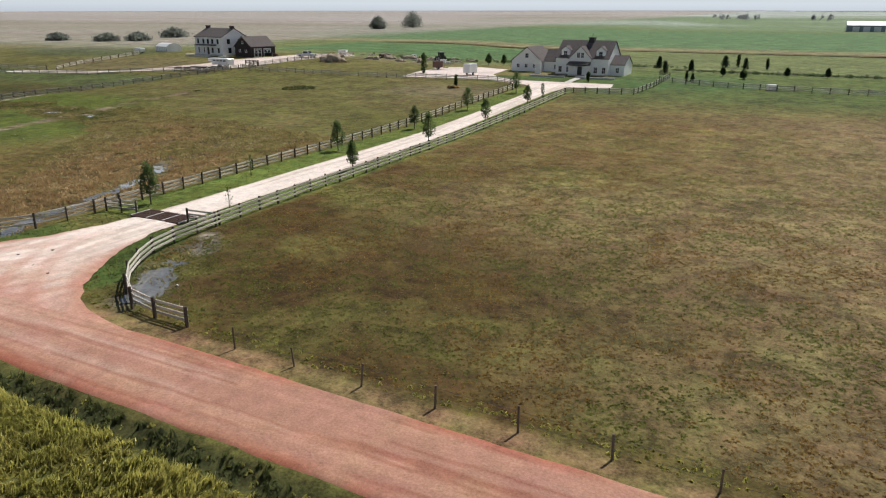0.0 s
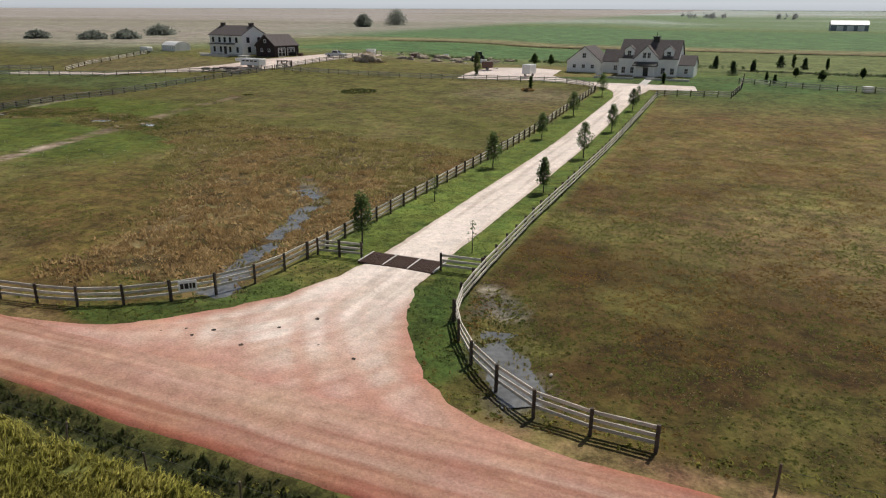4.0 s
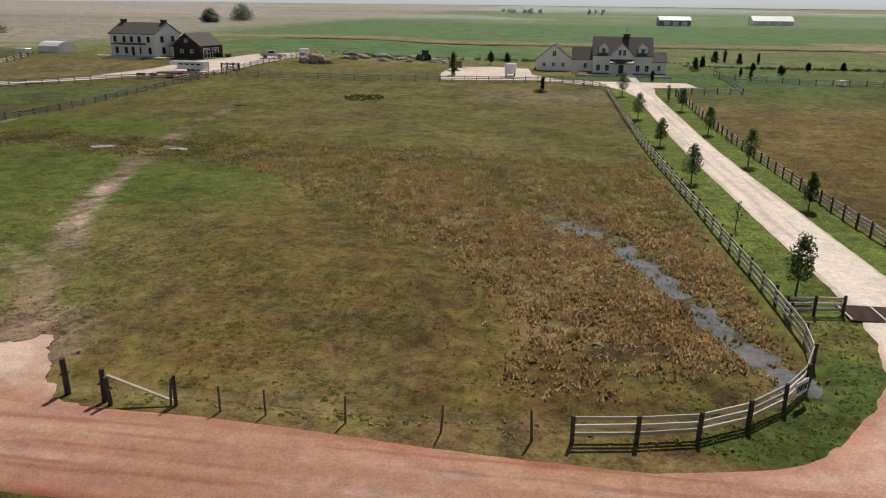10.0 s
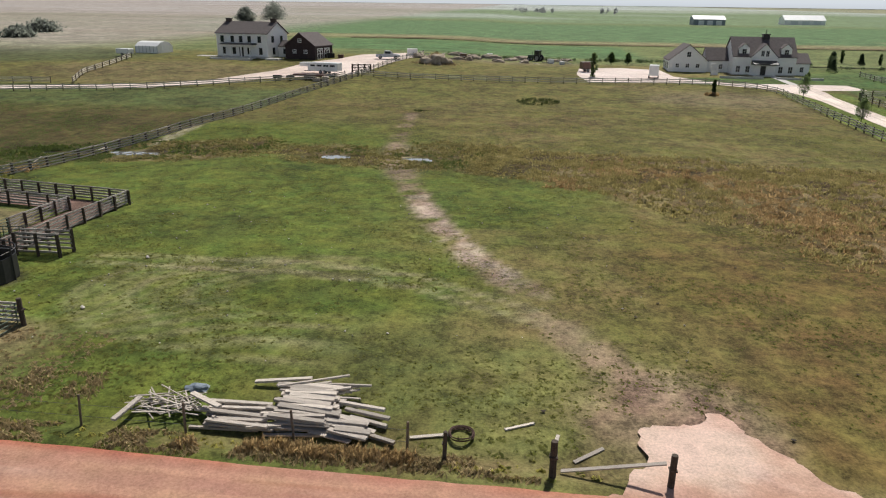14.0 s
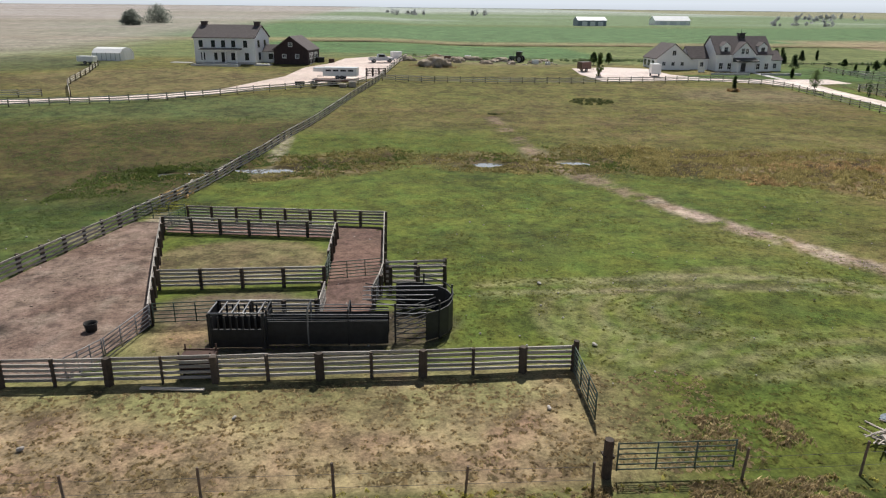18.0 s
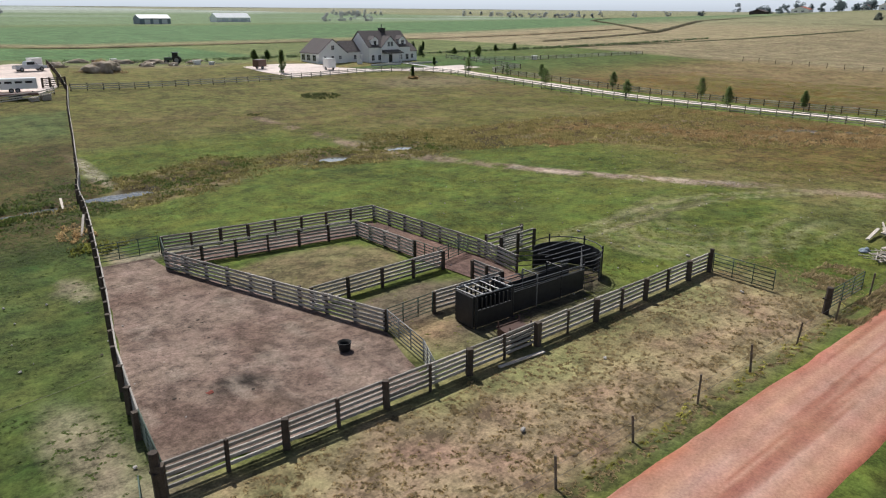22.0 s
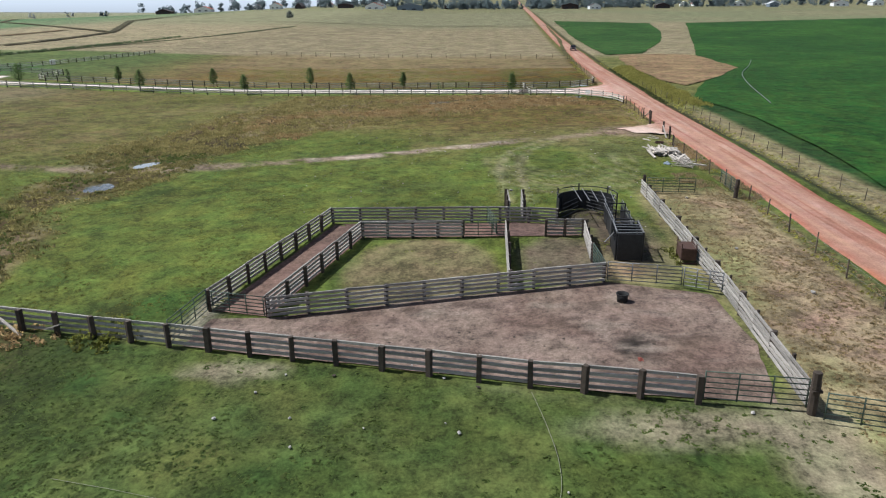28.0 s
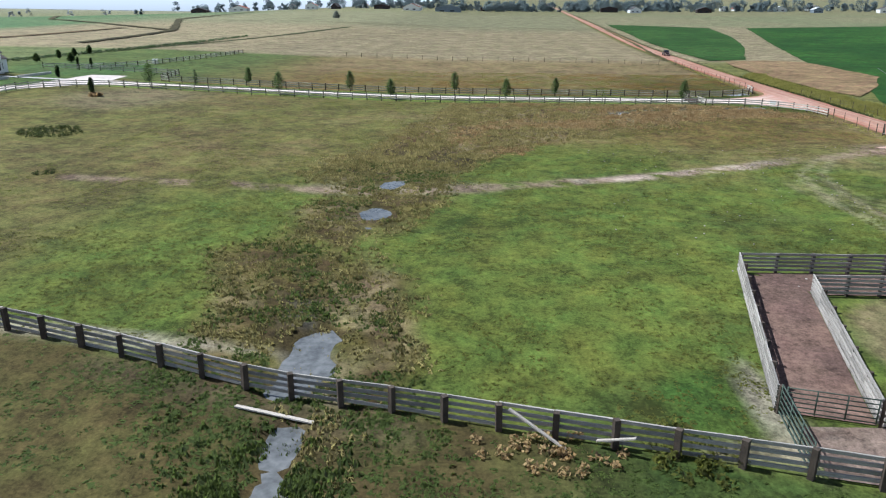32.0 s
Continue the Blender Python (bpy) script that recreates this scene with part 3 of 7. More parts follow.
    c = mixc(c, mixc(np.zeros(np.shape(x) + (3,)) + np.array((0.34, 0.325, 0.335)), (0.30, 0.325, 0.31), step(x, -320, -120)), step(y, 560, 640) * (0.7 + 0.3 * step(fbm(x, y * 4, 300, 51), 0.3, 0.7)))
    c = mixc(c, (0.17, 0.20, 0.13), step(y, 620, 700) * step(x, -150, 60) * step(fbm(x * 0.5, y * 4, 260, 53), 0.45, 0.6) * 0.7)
    strips = step(y, 500, 540) * step(y, 1500, 1100) * step(x, -300 - (y - 500) * 0.35, -240 - (y - 500) * 0.35)
    c = mixc(c, (0.12, 0.165, 0.085), strips * (0.35 + 0.65 * step(fbm(x * 0.3, y, 90, 55), 0.38, 0.55)))
    nw = step(x, -185, -235) * step(y, 150, 210)
    c = mixc(c, (0.25, 0.218, 0.192), nw * (0.5 + 0.5 * fbm(x, y, 60, 52)))
    c = mixc(c, (0.11, 0.085, 0.06), nw * step(fbm(x * 0.15, y, 40, 56), 0.58, 0.68) * 0.25)
    c = mixc(c, (0.22, 0.18, 0.105), step(x, 42, 47) * step(y, ry + 4, ry + 6) * step(y, 330, 300) * step(x, 640, 600) * (0.8 + 0.2 * n1 + 0.06 * np.sin(y * 0.75)))
    c = mixc(c, (0.185, 0.140, 0.068), step(x, -37, -30) * step(x, 60, 54) * step(y, ry + 4, ry + 6) * step(y, 128, 110) * step(x, -20, 10) * 0.75)
    c = mixc(c, (0.150, 0.160, 0.085), step(x, 230, 330) * step(y, ry + 4, ry + 6) * step(y, 420, 330) * 0.6)
    c = mixc(c, (0.17, 0.16, 0.08), step(x, 600, 680) * 0.8)
    # land behind y 135 is lightened to stand in for haze
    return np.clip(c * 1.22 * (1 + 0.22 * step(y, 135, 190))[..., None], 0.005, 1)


def steps_out(lo, hi, d, far):
    out = list(np.arange(lo, hi + 0.01, d))
    s = d
    while out[-1] < far:
        s = min(s * 1.09, 220)
        out.append(out[-1] + s)
    s = d
    left = [lo]
    while left[-1] > -far:
        s = min(s * 1.09, 220)
        left.append(left[-1] - s)
    return np.array(left[:0:-1] + out)


def grid_mesh(name, xs, ys, z, colours, mat):
    nx, ny = len(xs), len(ys)
    X, Y = np.meshgrid(xs, ys)
    me = bpy.data.meshes.new(name)
    co = np.stack([X, Y, z], -1).reshape(-1, 3).astype(np.float32)
    i = np.arange((nx - 1) * (ny - 1))
    a = (i // (nx - 1)) * nx + i % (nx - 1)
    quads = np.stack([a, a + 1, a + nx + 1, a + nx], 1).astype(np.int32)
    me.vertices.add(len(co))
    me.vertices.foreach_set("co", co.ravel())
    me.loops.add(quads.size)
    me.loops.foreach_set("vertex_index", quads.ravel())
    me.polygons.add(len(quads))
    me.polygons.foreach_set("loop_start", (np.arange(len(quads)) * 4).astype(np.int32))
    me.polygons.foreach_set("use_smooth", np.ones(len(quads), bool))
    me.update()
    at = me.color_attributes.new("cover", "FLOAT_COLOR", "POINT")
    at.data.foreach_set("color", np.concatenate([colours.reshape(-1, 3), np.ones((nx * ny, 1))], 1).astype(np.float32).ravel())
    me.materials.append(mat)
    return me


def relief(x, y):
    ry = road_y(x)
    near = step(np.hypot(x + 90, y - 60), 260, 160)
    bump = 0.16 * (fbm(x, y, 3.5, 71, 3) - 0.5) + 0.25 * (fbm(x, y, 22, 81, 2) - 0.5)
    bog = bog_at(x, y)
    bump = bump + bog * 0.3 * (fbm(x, y, 1.8, 91, 2) - 0.5)
    calm = np.maximum(step(np.abs(y - ry), 6.5, 4.2), step(np.abs(x + 46.8), 5.2, 3.4) * step(y, 20, 22) * step(y, 185, 175))
    calm = np.maximum(calm, step(np.hypot(x + 45.5, (y - 28) * 0.8), 16, 11))
    calm = np.maximum(calm, step(np.abs(x + 140), 18, 14) * step(np.abs(y - 47), 18, 13))
    calm = np.maximum(calm, step(y, 126, 136) * 0.9)
    ditch = -0.4 * np.exp(-((y - (ry - 4.4 + 0.65 * step(x, -40, -58))) / 0.8) ** 2) - 0.18 * np.exp(-((y - (ry + 4.6)) / 0.7) ** 2) * step(x, -66, -72)
    ditch = ditch * step(np.abs(x + 90), 400, 200)
    for pts, w, d in ((STREAM, 1.4, 0.22), (SEEP, 1.3, 0.2)):
        ditch = ditch - d * np.exp(-(near_line(x, y, pts) / w) ** 2)
    for cx, cy, ax, ay in PITS:
        d = np.hypot((x - cx) / ax, (y - cy) / ay) + 0.9 * (fbm(x, y, 1.3, 97, 2) - 0.5)
        ditch = ditch - 0.26 * (1 - step(d, 0.4, 1.35))
    wide = np.minimum(np.minimum(near_line(x, y, STREAM), near_line(x, y, SEEP)), near_line(x, y, POOLS))
    ditch = ditch + 0.30 * (fbm(x, y, 1.5, 93, 2) - 0.5) * np.exp(-(wide / 3.0) ** 2)
    for pts in (STREAM, POOLS):   # level mud round the water
        bump = bump * (1 - 0.9 * np.exp(-(near_line(x, y, pts) / 2.2) ** 2))
    return bump * (1 - calm) * near + ditch


def surface_at(x, y):
    return float(lie(x, y) + relief(np.array([x], float), np.array([y], float))[0])


xs, ys = steps_out(-176, 14, 0.62, 4400), steps_out(5, 152, 0.62, 4400)
X, Y = np.meshgrid(xs, ys)
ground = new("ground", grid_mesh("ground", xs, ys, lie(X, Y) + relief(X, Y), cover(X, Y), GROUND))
tagged(ground, "rough green and rusty brown ranch pasture with worn tracks", "ground", kind="structure")
WORLD[ground] = Matrix.Identity(4)


def strip(name, rows, mat, colour, lift):
    """A sheet between left and right edge points, row by row; each row holds several columns; colour(x, y, across)."""
    rows = np.array(rows, float)
    n, k = rows.shape[:2]
    x, y = rows[..., 0], rows[..., 1]
    across = np.tile(np.linspace(-1, 1, k), (n, 1))
    z = lie(x, y) + lift(across, x, y)
    me = bpy.data.meshes.new(name)
    q = np.arange((n - 1) * (k - 1))
    a = (q // (k - 1)) * k + q % (k - 1)
    me.from_pydata(np.stack([x, y, z], -1).reshape(-1, 3).tolist(), [], np.stack([a, a + 1, a + k + 1, a + k], 1).tolist())
    me.polygons.foreach_set("use_smooth", [True] * len(me.polygons))
    c = colour(x, y, across)
    at = me.color_attributes.new("cover", "FLOAT_COLOR", "POINT")
    at.data.foreach_set("color", np.concatenate([c.reshape(-1, 3), np.ones((n * k, 1))], 1).astype(np.float32).ravel())
    me.materials.append(mat)
    me.update()
    if me.polygons[0].normal.z < 0:
        me.flip_normals()
    return me


def ragged(s, seed, amp):
    return amp * (fbm(np.asarray(s, float), np.zeros_like(np.asarray(s, float)), 5.0, seed) - 0.5) * 2 + amp * 0.5 * (vnoise(s, np.zeros_like(s), 0.9, seed + 5) - 0.5)


# red dirt road
rx = np.concatenate([-176 - np.cumsum(1.08 ** np.arange(1, 60))[::-1], np.arange(-176, 60, 0.5), 60 + np.cumsum(0.5 * 1.045 ** np.arange(1, 130))])
rx = rx[(rx > -1500) & (rx < 2600)]
half = 3.15
top, low = road_y(rx) + half - 0.3 * step(rx, -25, 5) - 0.8 * step(rx, -80, -64) * step(rx, 20, -18) + ragged(rx, 101, 0.16), road_y(rx) - half + 0.65 * step(rx, -40, -58) + 0.7 * step(rx, -98, -126) + 0.5 * step(rx, -20, 10) + ragged(rx, 111, 0.16)
rows = [[(x, lo + (hi - lo) * f) for f in np.linspace(0, 1, 33)] for x, lo, hi in zip(rx, low, top)]


def road_colour(x, y, a):
    streak = fbm(x * 0.035, y * 1.0, 0.55, 121, 3)
    c = np.zeros(x.shape + (3,)) + np.array((0.385, 0.208, 0.150))
    c = mixc(c, (0.47, 0.270, 0.185), step(streak, 0.40, 0.68) * 0.7)
    c = mixc(c, (0.37, 0.125, 0.075), step(np.abs(a), 0.62, 0.95) * step(fbm(x, y, 6, 131), 0.3, 0.6) * 0.9)
    c = mixc(c, (0.53, 0.37, 0.30), np.clip(1 - np.abs(np.abs(a) - 0.3) / 0.2, 0, 1) * 0.6 * step(fbm(x, y, 9, 133), 0.3, 0.6))
    gate = np.exp(-((x + 88.6) / 6.0) ** 2) * step(a, 0.1, 0.8)
    c = mixc(c, (0.50, 0.31, 0.235), gate * 0.7)
    rut = fbm(x * 0.02, y * 1.0, 0.28, 123, 2)
    c = mixc(c, (0.27, 0.100, 0.062), step(rut, 0.58, 0.72) * 0.6)
    mouth = np.exp(-((x + 46) / 11.0) ** 2) * step(a, -0.6, 0.9)
    c = mixc(c, (0.55, 0.37, 0.29), mouth * 0.75)
    return c


road = new("road", strip("road", rows, DIRT, road_colour, lambda a, x, y: 0.055 + 0.07 * (1 - a * a) - 0.17 * step(np.abs(a), 0.88, 1.0)))
tagged(road, "red dirt road with pale wheel tracks between grass verges", "road", kind="structure")
WORLD[road] = Matrix.Identity(4)

# drive and its mouth, pale gravel
dy = np.concatenate([np.arange(22.0, 26, 0.12), np.arange(26, 40, 0.35), np.arange(40, 171, 0.6)])
left = np.interp(dy, [22, 23.2, 23.7, 24.1, 24.8, 26.15, 28.1, 29.9, 32.1, 34.8, 38.0, 40, 130, 137, 141, 144, 150, 171], [-64, -62, -59.2, -57.0, -55.2, -53.7, -52.1, -50.8, -49.6, -48.75, -48.2, -47.95, -48.25, -49.6, -51.5, -54, -54, -54])
right = np.interp(dy, [22, 22.5, 22.9, 23.25, 23.8, 24.5, 26.3, 28.5, 30.6, 33.0, 36.4, 40, 130, 134, 138, 171], [-27, -29, -31.8, -33.8, -35.4, -36.7, -38.6, -40.2, -41.5, -42.6, -43.45, -43.6, -44.4, -44.4, -43.6, -43.6])
for k in range(2):   # a smooth flare
    easy = np.convolve(np.pad(left, 2, "edge"), np.ones(5) / 5, "valid"), np.convolve(np.pad(right, 2, "edge"), np.ones(5) / 5, "valid")
    left[3:-3], right[3:-3] = easy[0][3:-3], easy[1][3:-3]
rough_edge = 0.08 + 0.22 * step(dy, 40, 36)
left = left + rough_edge * (vnoise(dy, 0 * dy, 0.9, 147) + vnoise(dy, 0 * dy, 0.4, 148) - 1)
right = right + rough_edge * (vnoise(dy, 0 * dy, 0.9, 157) + vnoise(dy, 0 * dy, 0.4, 158) - 1)
keep = dy < 146
rows = [[(l + (r - l) * f, y) for f in np.linspace(0, 1, 49)] for y, l, r in zip(dy[keep], left[keep], right[keep])]


def drive_colour(x, y, a):
    c = np.zeros(x.shape + (3,)) + np.array((0.80, 0.70, 0.63))
    c = mixc(c, (0.55, 0.45, 0.385), step(fbm(x * 2.2, y * 0.1, 1.2, 161, 3), 0.45, 0.7) * 0.6)
    c = mixc(c, (0.54, 0.42, 0.33), step(np.abs(a), 0.8, 1.0) * 0.5)
    red = step(y, 38.5, 24.5)
    for cx, cy in ((-62, 38), (-30, 38)):   # worn by turning wheels
        r, t = np.hypot(x - cx, y - cy), np.arctan2(y - cy, x - cx)
        worn = fbm(r, t * 1.2, 0.9, 173 + int(cx < -40), 3)
        c = mixc(c, (0.50, 0.275, 0.205), red * step(worn, 0.42, 0.70) * step(y, 39, 31) * 0.7)
    c = mixc(c, (0.62, 0.43, 0.345), red * (0.15 + 0.5 * step(fbm(x, y, 4.0, 171), 0.35, 0.70)))
    c = mixc(c, (0.47, 0.215, 0.145), step(np.abs(a), 0.70, 1.0) * step(y, 36, 30) * 0.75)
    return mixc(c, (0.46, 0.235, 0.17), step(y, 27.4, 22.6) * 0.75)


drive = new("driveway", strip("driveway", rows, DIRT, drive_colour, lambda a, x, y: 0.045 + 0.05 * (1 - a * a) * step(y, 30, 36) + 0.03 * step(y, 30, 24)))
tagged(drive, "pale crushed gravel driveway widening into a red mouth", "driveway", kind="structure")
WORLD[drive] = Matrix.Identity(4)


def arc(pts, n=6):
    """Round a polyline off (Catmull-Rom)."""
    p = [Vector(q) for q in pts]
    p = [p[0] * 2 - p[1]] + p + [p[-1] * 2 - p[-2]]
    out = []
    for a, b, c, d in zip(p, p[1:], p[2:], p[3:]):
        for k in range(n):
            t = k / n
            out.append(0.5 * ((2 * b) + (c - a) * t + (2 * a - 5 * b + 4 * c - d) * t * t + (3 * b - a - 3 * c + d) * t ** 3))
    return [tuple(q) for q in out] + [tuple(p[-2])]


def patch(name, outline, mat, colour, label, category, lift=0.04, size=0.8, ragg=0.25, seed=201):
    """A flat patch inside an outline of corner points, with an uneven edge, following the land."""
    pts = []
    for (ax, ay), (bx, by) in zip(outline, outline[1:] + outline[:1]):
        n = max(2, int(math.hypot(bx - ax, by - ay) / size))
        pts += [(ax + (bx - ax) * i / n, ay + (by - ay) * i / n) for i in range(n)]
    pts = np.array(pts)
    pts = pts + ragg * 1.6 * np.column_stack([fbm(pts[:, 0], pts[:, 1], size * 3.5, seed) - 0.5, fbm(pts[:, 0], pts[:, 1], size * 3.5, seed + 32) - 0.5])
    lo, hi = pts.min(0), pts.max(0)
    n = max(2, int((hi - lo).max() / (size * 1.6)))
    gx, gy = np.meshgrid(np.linspace(lo[0], hi[0], n), np.linspace(lo[1], hi[1], n))
    grid = np.column_stack([gx.ravel(), gy.ravel()])
    inside = np.zeros(len(grid), bool)
    for (ax, ay), (bx, by) in zip(pts, np.roll(pts, -1, 0)):
        if ay != by:
            inside ^= ((ay > grid[:, 1]) != (by > grid[:, 1])) & (grid[:, 0] < (bx - ax) * (grid[:, 1] - ay) / (by - ay) + ax)
    grid = grid[inside]
    grid = grid[near_line(grid[:, 0], grid[:, 1], [tuple(p) for p in pts] + [tuple(pts[0])]) > size * 0.4]
    found = geometry.delaunay_2d_cdt([Vector(p) for p in np.vstack([pts, grid])], [], [list(range(len(pts)))], 1, 1e-4)
    verts, faces = [tuple(p) for p in found[0]], [tuple(f) for f in found[2]]
    v = np.array(verts)
    z = lie(v[:, 0], v[:, 1]) + lift
    me = plain(name, np.column_stack([v, z]), faces, mat, True)
    if colour is not None:
        c = colour(v[:, 0], v[:, 1])
        at = me.color_attributes.new("cover", "FLOAT_COLOR", "POINT")
        at.data.foreach_set("color", np.concatenate([c, np.ones((len(v), 1))], 1).astype(np.float32).ravel())
    if me.polygons[0].normal.z < 0:
        me.flip_normals()
    ob = tagged(new(name, me), label, category, kind="structure")
    WORLD[ob] = Matrix.Identity(4)
    return ob


def tone(c1, c2, scale, seed):
    return lambda x, y: mixc(np.zeros(np.shape(x) + (3,)) + np.array(c1), c2, step(fbm(x, y, scale, seed), 0.35, 0.65))


patch("field_entrance", arc([(-96.2, 23.9), (-93.6, 25.0), (-92.6, 26.6), (-92.2, 28.5), (-91.0, 29.3), (-89.0, 30.2), (-88.2, 29.2), (-87.4, 27.8), (-86.0, 25.8), (-84.2, 24.7), (-81.4, 23.9)], 4), DIRT,
      lambda x, y: mixc(tone((0.64, 0.48, 0.40), (0.52, 0.34, 0.26), 2.0, 181)(x, y), (0.40, 0.19, 0.13), step(y, 26.2, 24.4) * 0.8), "pale pink gravel gateway into the pasture", "gateway", 0.075, 0.3, 0.75)
patch("yard_gravel", [(-85, 146.5), (-86.5, 158), (-85, 170), (-76, 173), (-67.5, 170), (-66.5, 158), (-62, 152), (-55, 149.5), (-36, 149.5), (-35, 143), (-44, 141.5), (-54, 143.0), (-62, 147.4), (-70, 148.2)], DIRT,
      tone((0.74, 0.64, 0.59), (0.64, 0.54, 0.49), 6, 191), "pale gravel yard before the farmhouse", "yard", 0.05, 1.2)
patch("barn_yard", [(-190, 118.5), (-178, 121.5), (-163, 123.2), (-147.5, 133.6), (-138, 139.5), (-133, 141), (-129.5, 146), (-124.5, 172), (-121, 182), (-128, 188), (-137, 178), (-139.5, 166), (-144.5, 158), (-147, 146), (-156, 132), (-164, 127), (-178, 124.5), (-190, 121.5)], DIRT,
      tone((0.74, 0.63, 0.57), (0.62, 0.51, 0.45), 6, 193), "pale gravel lane and barn yard", "yard", 0.05, 1.2, 0.1)
SOIL_TONE = tone((0.225, 0.165, 0.132), (0.155, 0.106, 0.083), 3.0, 195)


def PEN_SOIL(x, y):
    """Trodden soil with damp dark stains."""
    c = mixc(SOIL_TONE(x, y), (0.030, 0.024, 0.020), blob(x, y, -148.3, 40.3, 1.2, 0.9, 0.9, 0.3))
    c = mixc(c, (0.085, 0.060, 0.048), step(fbm(x, y, 0.9, 198), 0.60, 0.70) * 0.75)
    return mixc(c, (0.30, 0.24, 0.195), step(fbm(x, y, 1.2, 199), 0.58, 0.70) * 0.5)



patch("pen_ground", [(-152.9, 36.0), (-152.2, 42), (-149.9, 52), (-148.0, 60.6), (-145.0, 60.4), (-144.9, 57.3), (-142.9, 49.6), (-141.2, 42.6), (-140.7, 40.2), (-142.4, 35.2), (-148, 35.0)], SOIL, PEN_SOIL,
      "trodden grey brown soil of the cattle pen", "ground", 0.05, 0.35, 0.12)
ALLEY_SOIL = tone((0.18, 0.115, 0.09), (0.13, 0.085, 0.07), 3.0, 197)
patch("alley_ground", [(-144.0, 60.6), (-136.5, 58.9), (-129.3, 57.3), (-130.6, 55.0), (-132.4, 54.9), (-144.8, 57.6)], SOIL, ALLEY_SOIL, "dark red brown soil of the cattle alley", "ground", 0.05, 0.6, 0.05)
patch("alley_ground", [(-129.2, 56.8), (-129.3, 45), (-130.0, 40.8), (-132.4, 40.6), (-132.5, 48), (-132.4, 54.6)], SOIL, ALLEY_SOIL, "dark red brown soil of the cattle alley", "ground", 0.056, 0.6, 0.05)
patch("side_path", [(-46.6, 149), (-46.6, 163), (-45.0, 163), (-45.0, 149)], CONCRETE, None, "pale concrete front path", "path", 0.07, 0.8, 0.0)

# standing water
def wet(name, outline, level, label):
    """A level sheet of shallow water; the shore is where the mud rises through it."""
    z = float(np.mean([lie(x, y) for x, y in outline])) + level
    ob = tagged(new(name, plain(name, [(x, y, z) for x, y in outline], [tuple(range(len(outline)))], WATER)), label, "water", kind="structure")
    WORLD[ob] = Matrix.Identity(4)


def banks(line, width):
    """The outline of a strip along a line."""
    p = [Vector(q) for q in line]
    left, right = [], []
    for k, q in enumerate(p):
        d = (p[min(k + 1, len(p) - 1)] - p[max(k - 1, 0)]).normalized()
        left.append((q.x - d.y * width, q.y + d.x * width))
        right.append((q.x + d.y * width, q.y - d.x * width))
    return right + left[::-1]


wet("stream", banks(STREAM[1:4], 1.7), -0.17, "grey trickle of water in the bog")
wet("pond", banks(STREAM[3:], 2.2), -0.14, "shallow grey pond running under the fence")
wet("pond", banks(SEEP[1:], 1.8), -0.115, "shallow muddy pond by the fence")
for cx, cy, ax, ay in PITS:
    rag = [R.uniform(1.5, 1.6) for k in range(20)]
    wet("puddle", [(cx + ax * rag[k] * math.cos(k * 0.31416), cy + ay * rag[k] * math.sin(k * 0.31416)) for k in range(20)], -0.11, "shallow pale rain puddle in the pasture")

# ---- fences ----
def unit_mesh(name, mat, warp=0.06, sides=0):
    """A beam one long, one wide and one high, a little out of true."""
    bm = bmesh.new()
    if sides:
        bmesh.ops.create_cone(bm, cap_ends=True, segments=sides, radius1=0.5, radius2=0.46, depth=1.0, matrix=pose(0, 0, 0, 0, 90, 0))
    else:
        for v in bmesh.ops.create_cube(bm, size=1.0)["verts"]:
            v.co += Vector((0, R.uniform(-warp, warp), R.uniform(-warp, warp)))
    return as_mesh(name, bm, mat)


RAIL_MESHES = [unit_mesh("rail", RAIL) for k in range(3)]
PLANK_MESHES = [unit_mesh("board", PLANK) for k in range(3)]
POST_MESHES = [unit_mesh("post", POST, 0.03) for k in range(2)]
ROUND_POSTS = [unit_mesh("post", POST, 0, 8)]
STAKES = [unit_mesh("stake", OLDPOST, 0, 7)]
LUMBER_MESHES = [unit_mesh("board", LUMBER, 0.03) for k in range(3)]


def walk_line(pts, gap):
    """Points along a polyline at even gaps."""
    p = [Vector((x, y)) for x, y in pts]
    total = sum((b - a).length for a, b in zip(p, p[1:]))
    n = max(1, round(total / gap))
    out, want, gone = [], 0.0, 0.0
    for a, b in zip(p, p[1:]):
        d = (b - a).length
        while want <= gone + d + 1e-6 and len(out) <= n:
            out.append(a + (b - a) * min(1, (want - gone) / d))
            want += total / n
        gone += d
    while len(out) <= n:
        out.append(p[-1])
    return out


def upright(mesh, x, y, z, h, w, parent, lean=0.03, name="post", deep=0.3):
    dx, dy = R.uniform(-lean, lean), R.uniform(-lean, lean)
    return part(name, mesh, None, parent, m=span((x, y, z - deep), (x + dx, y + dy, z + h), w, w))


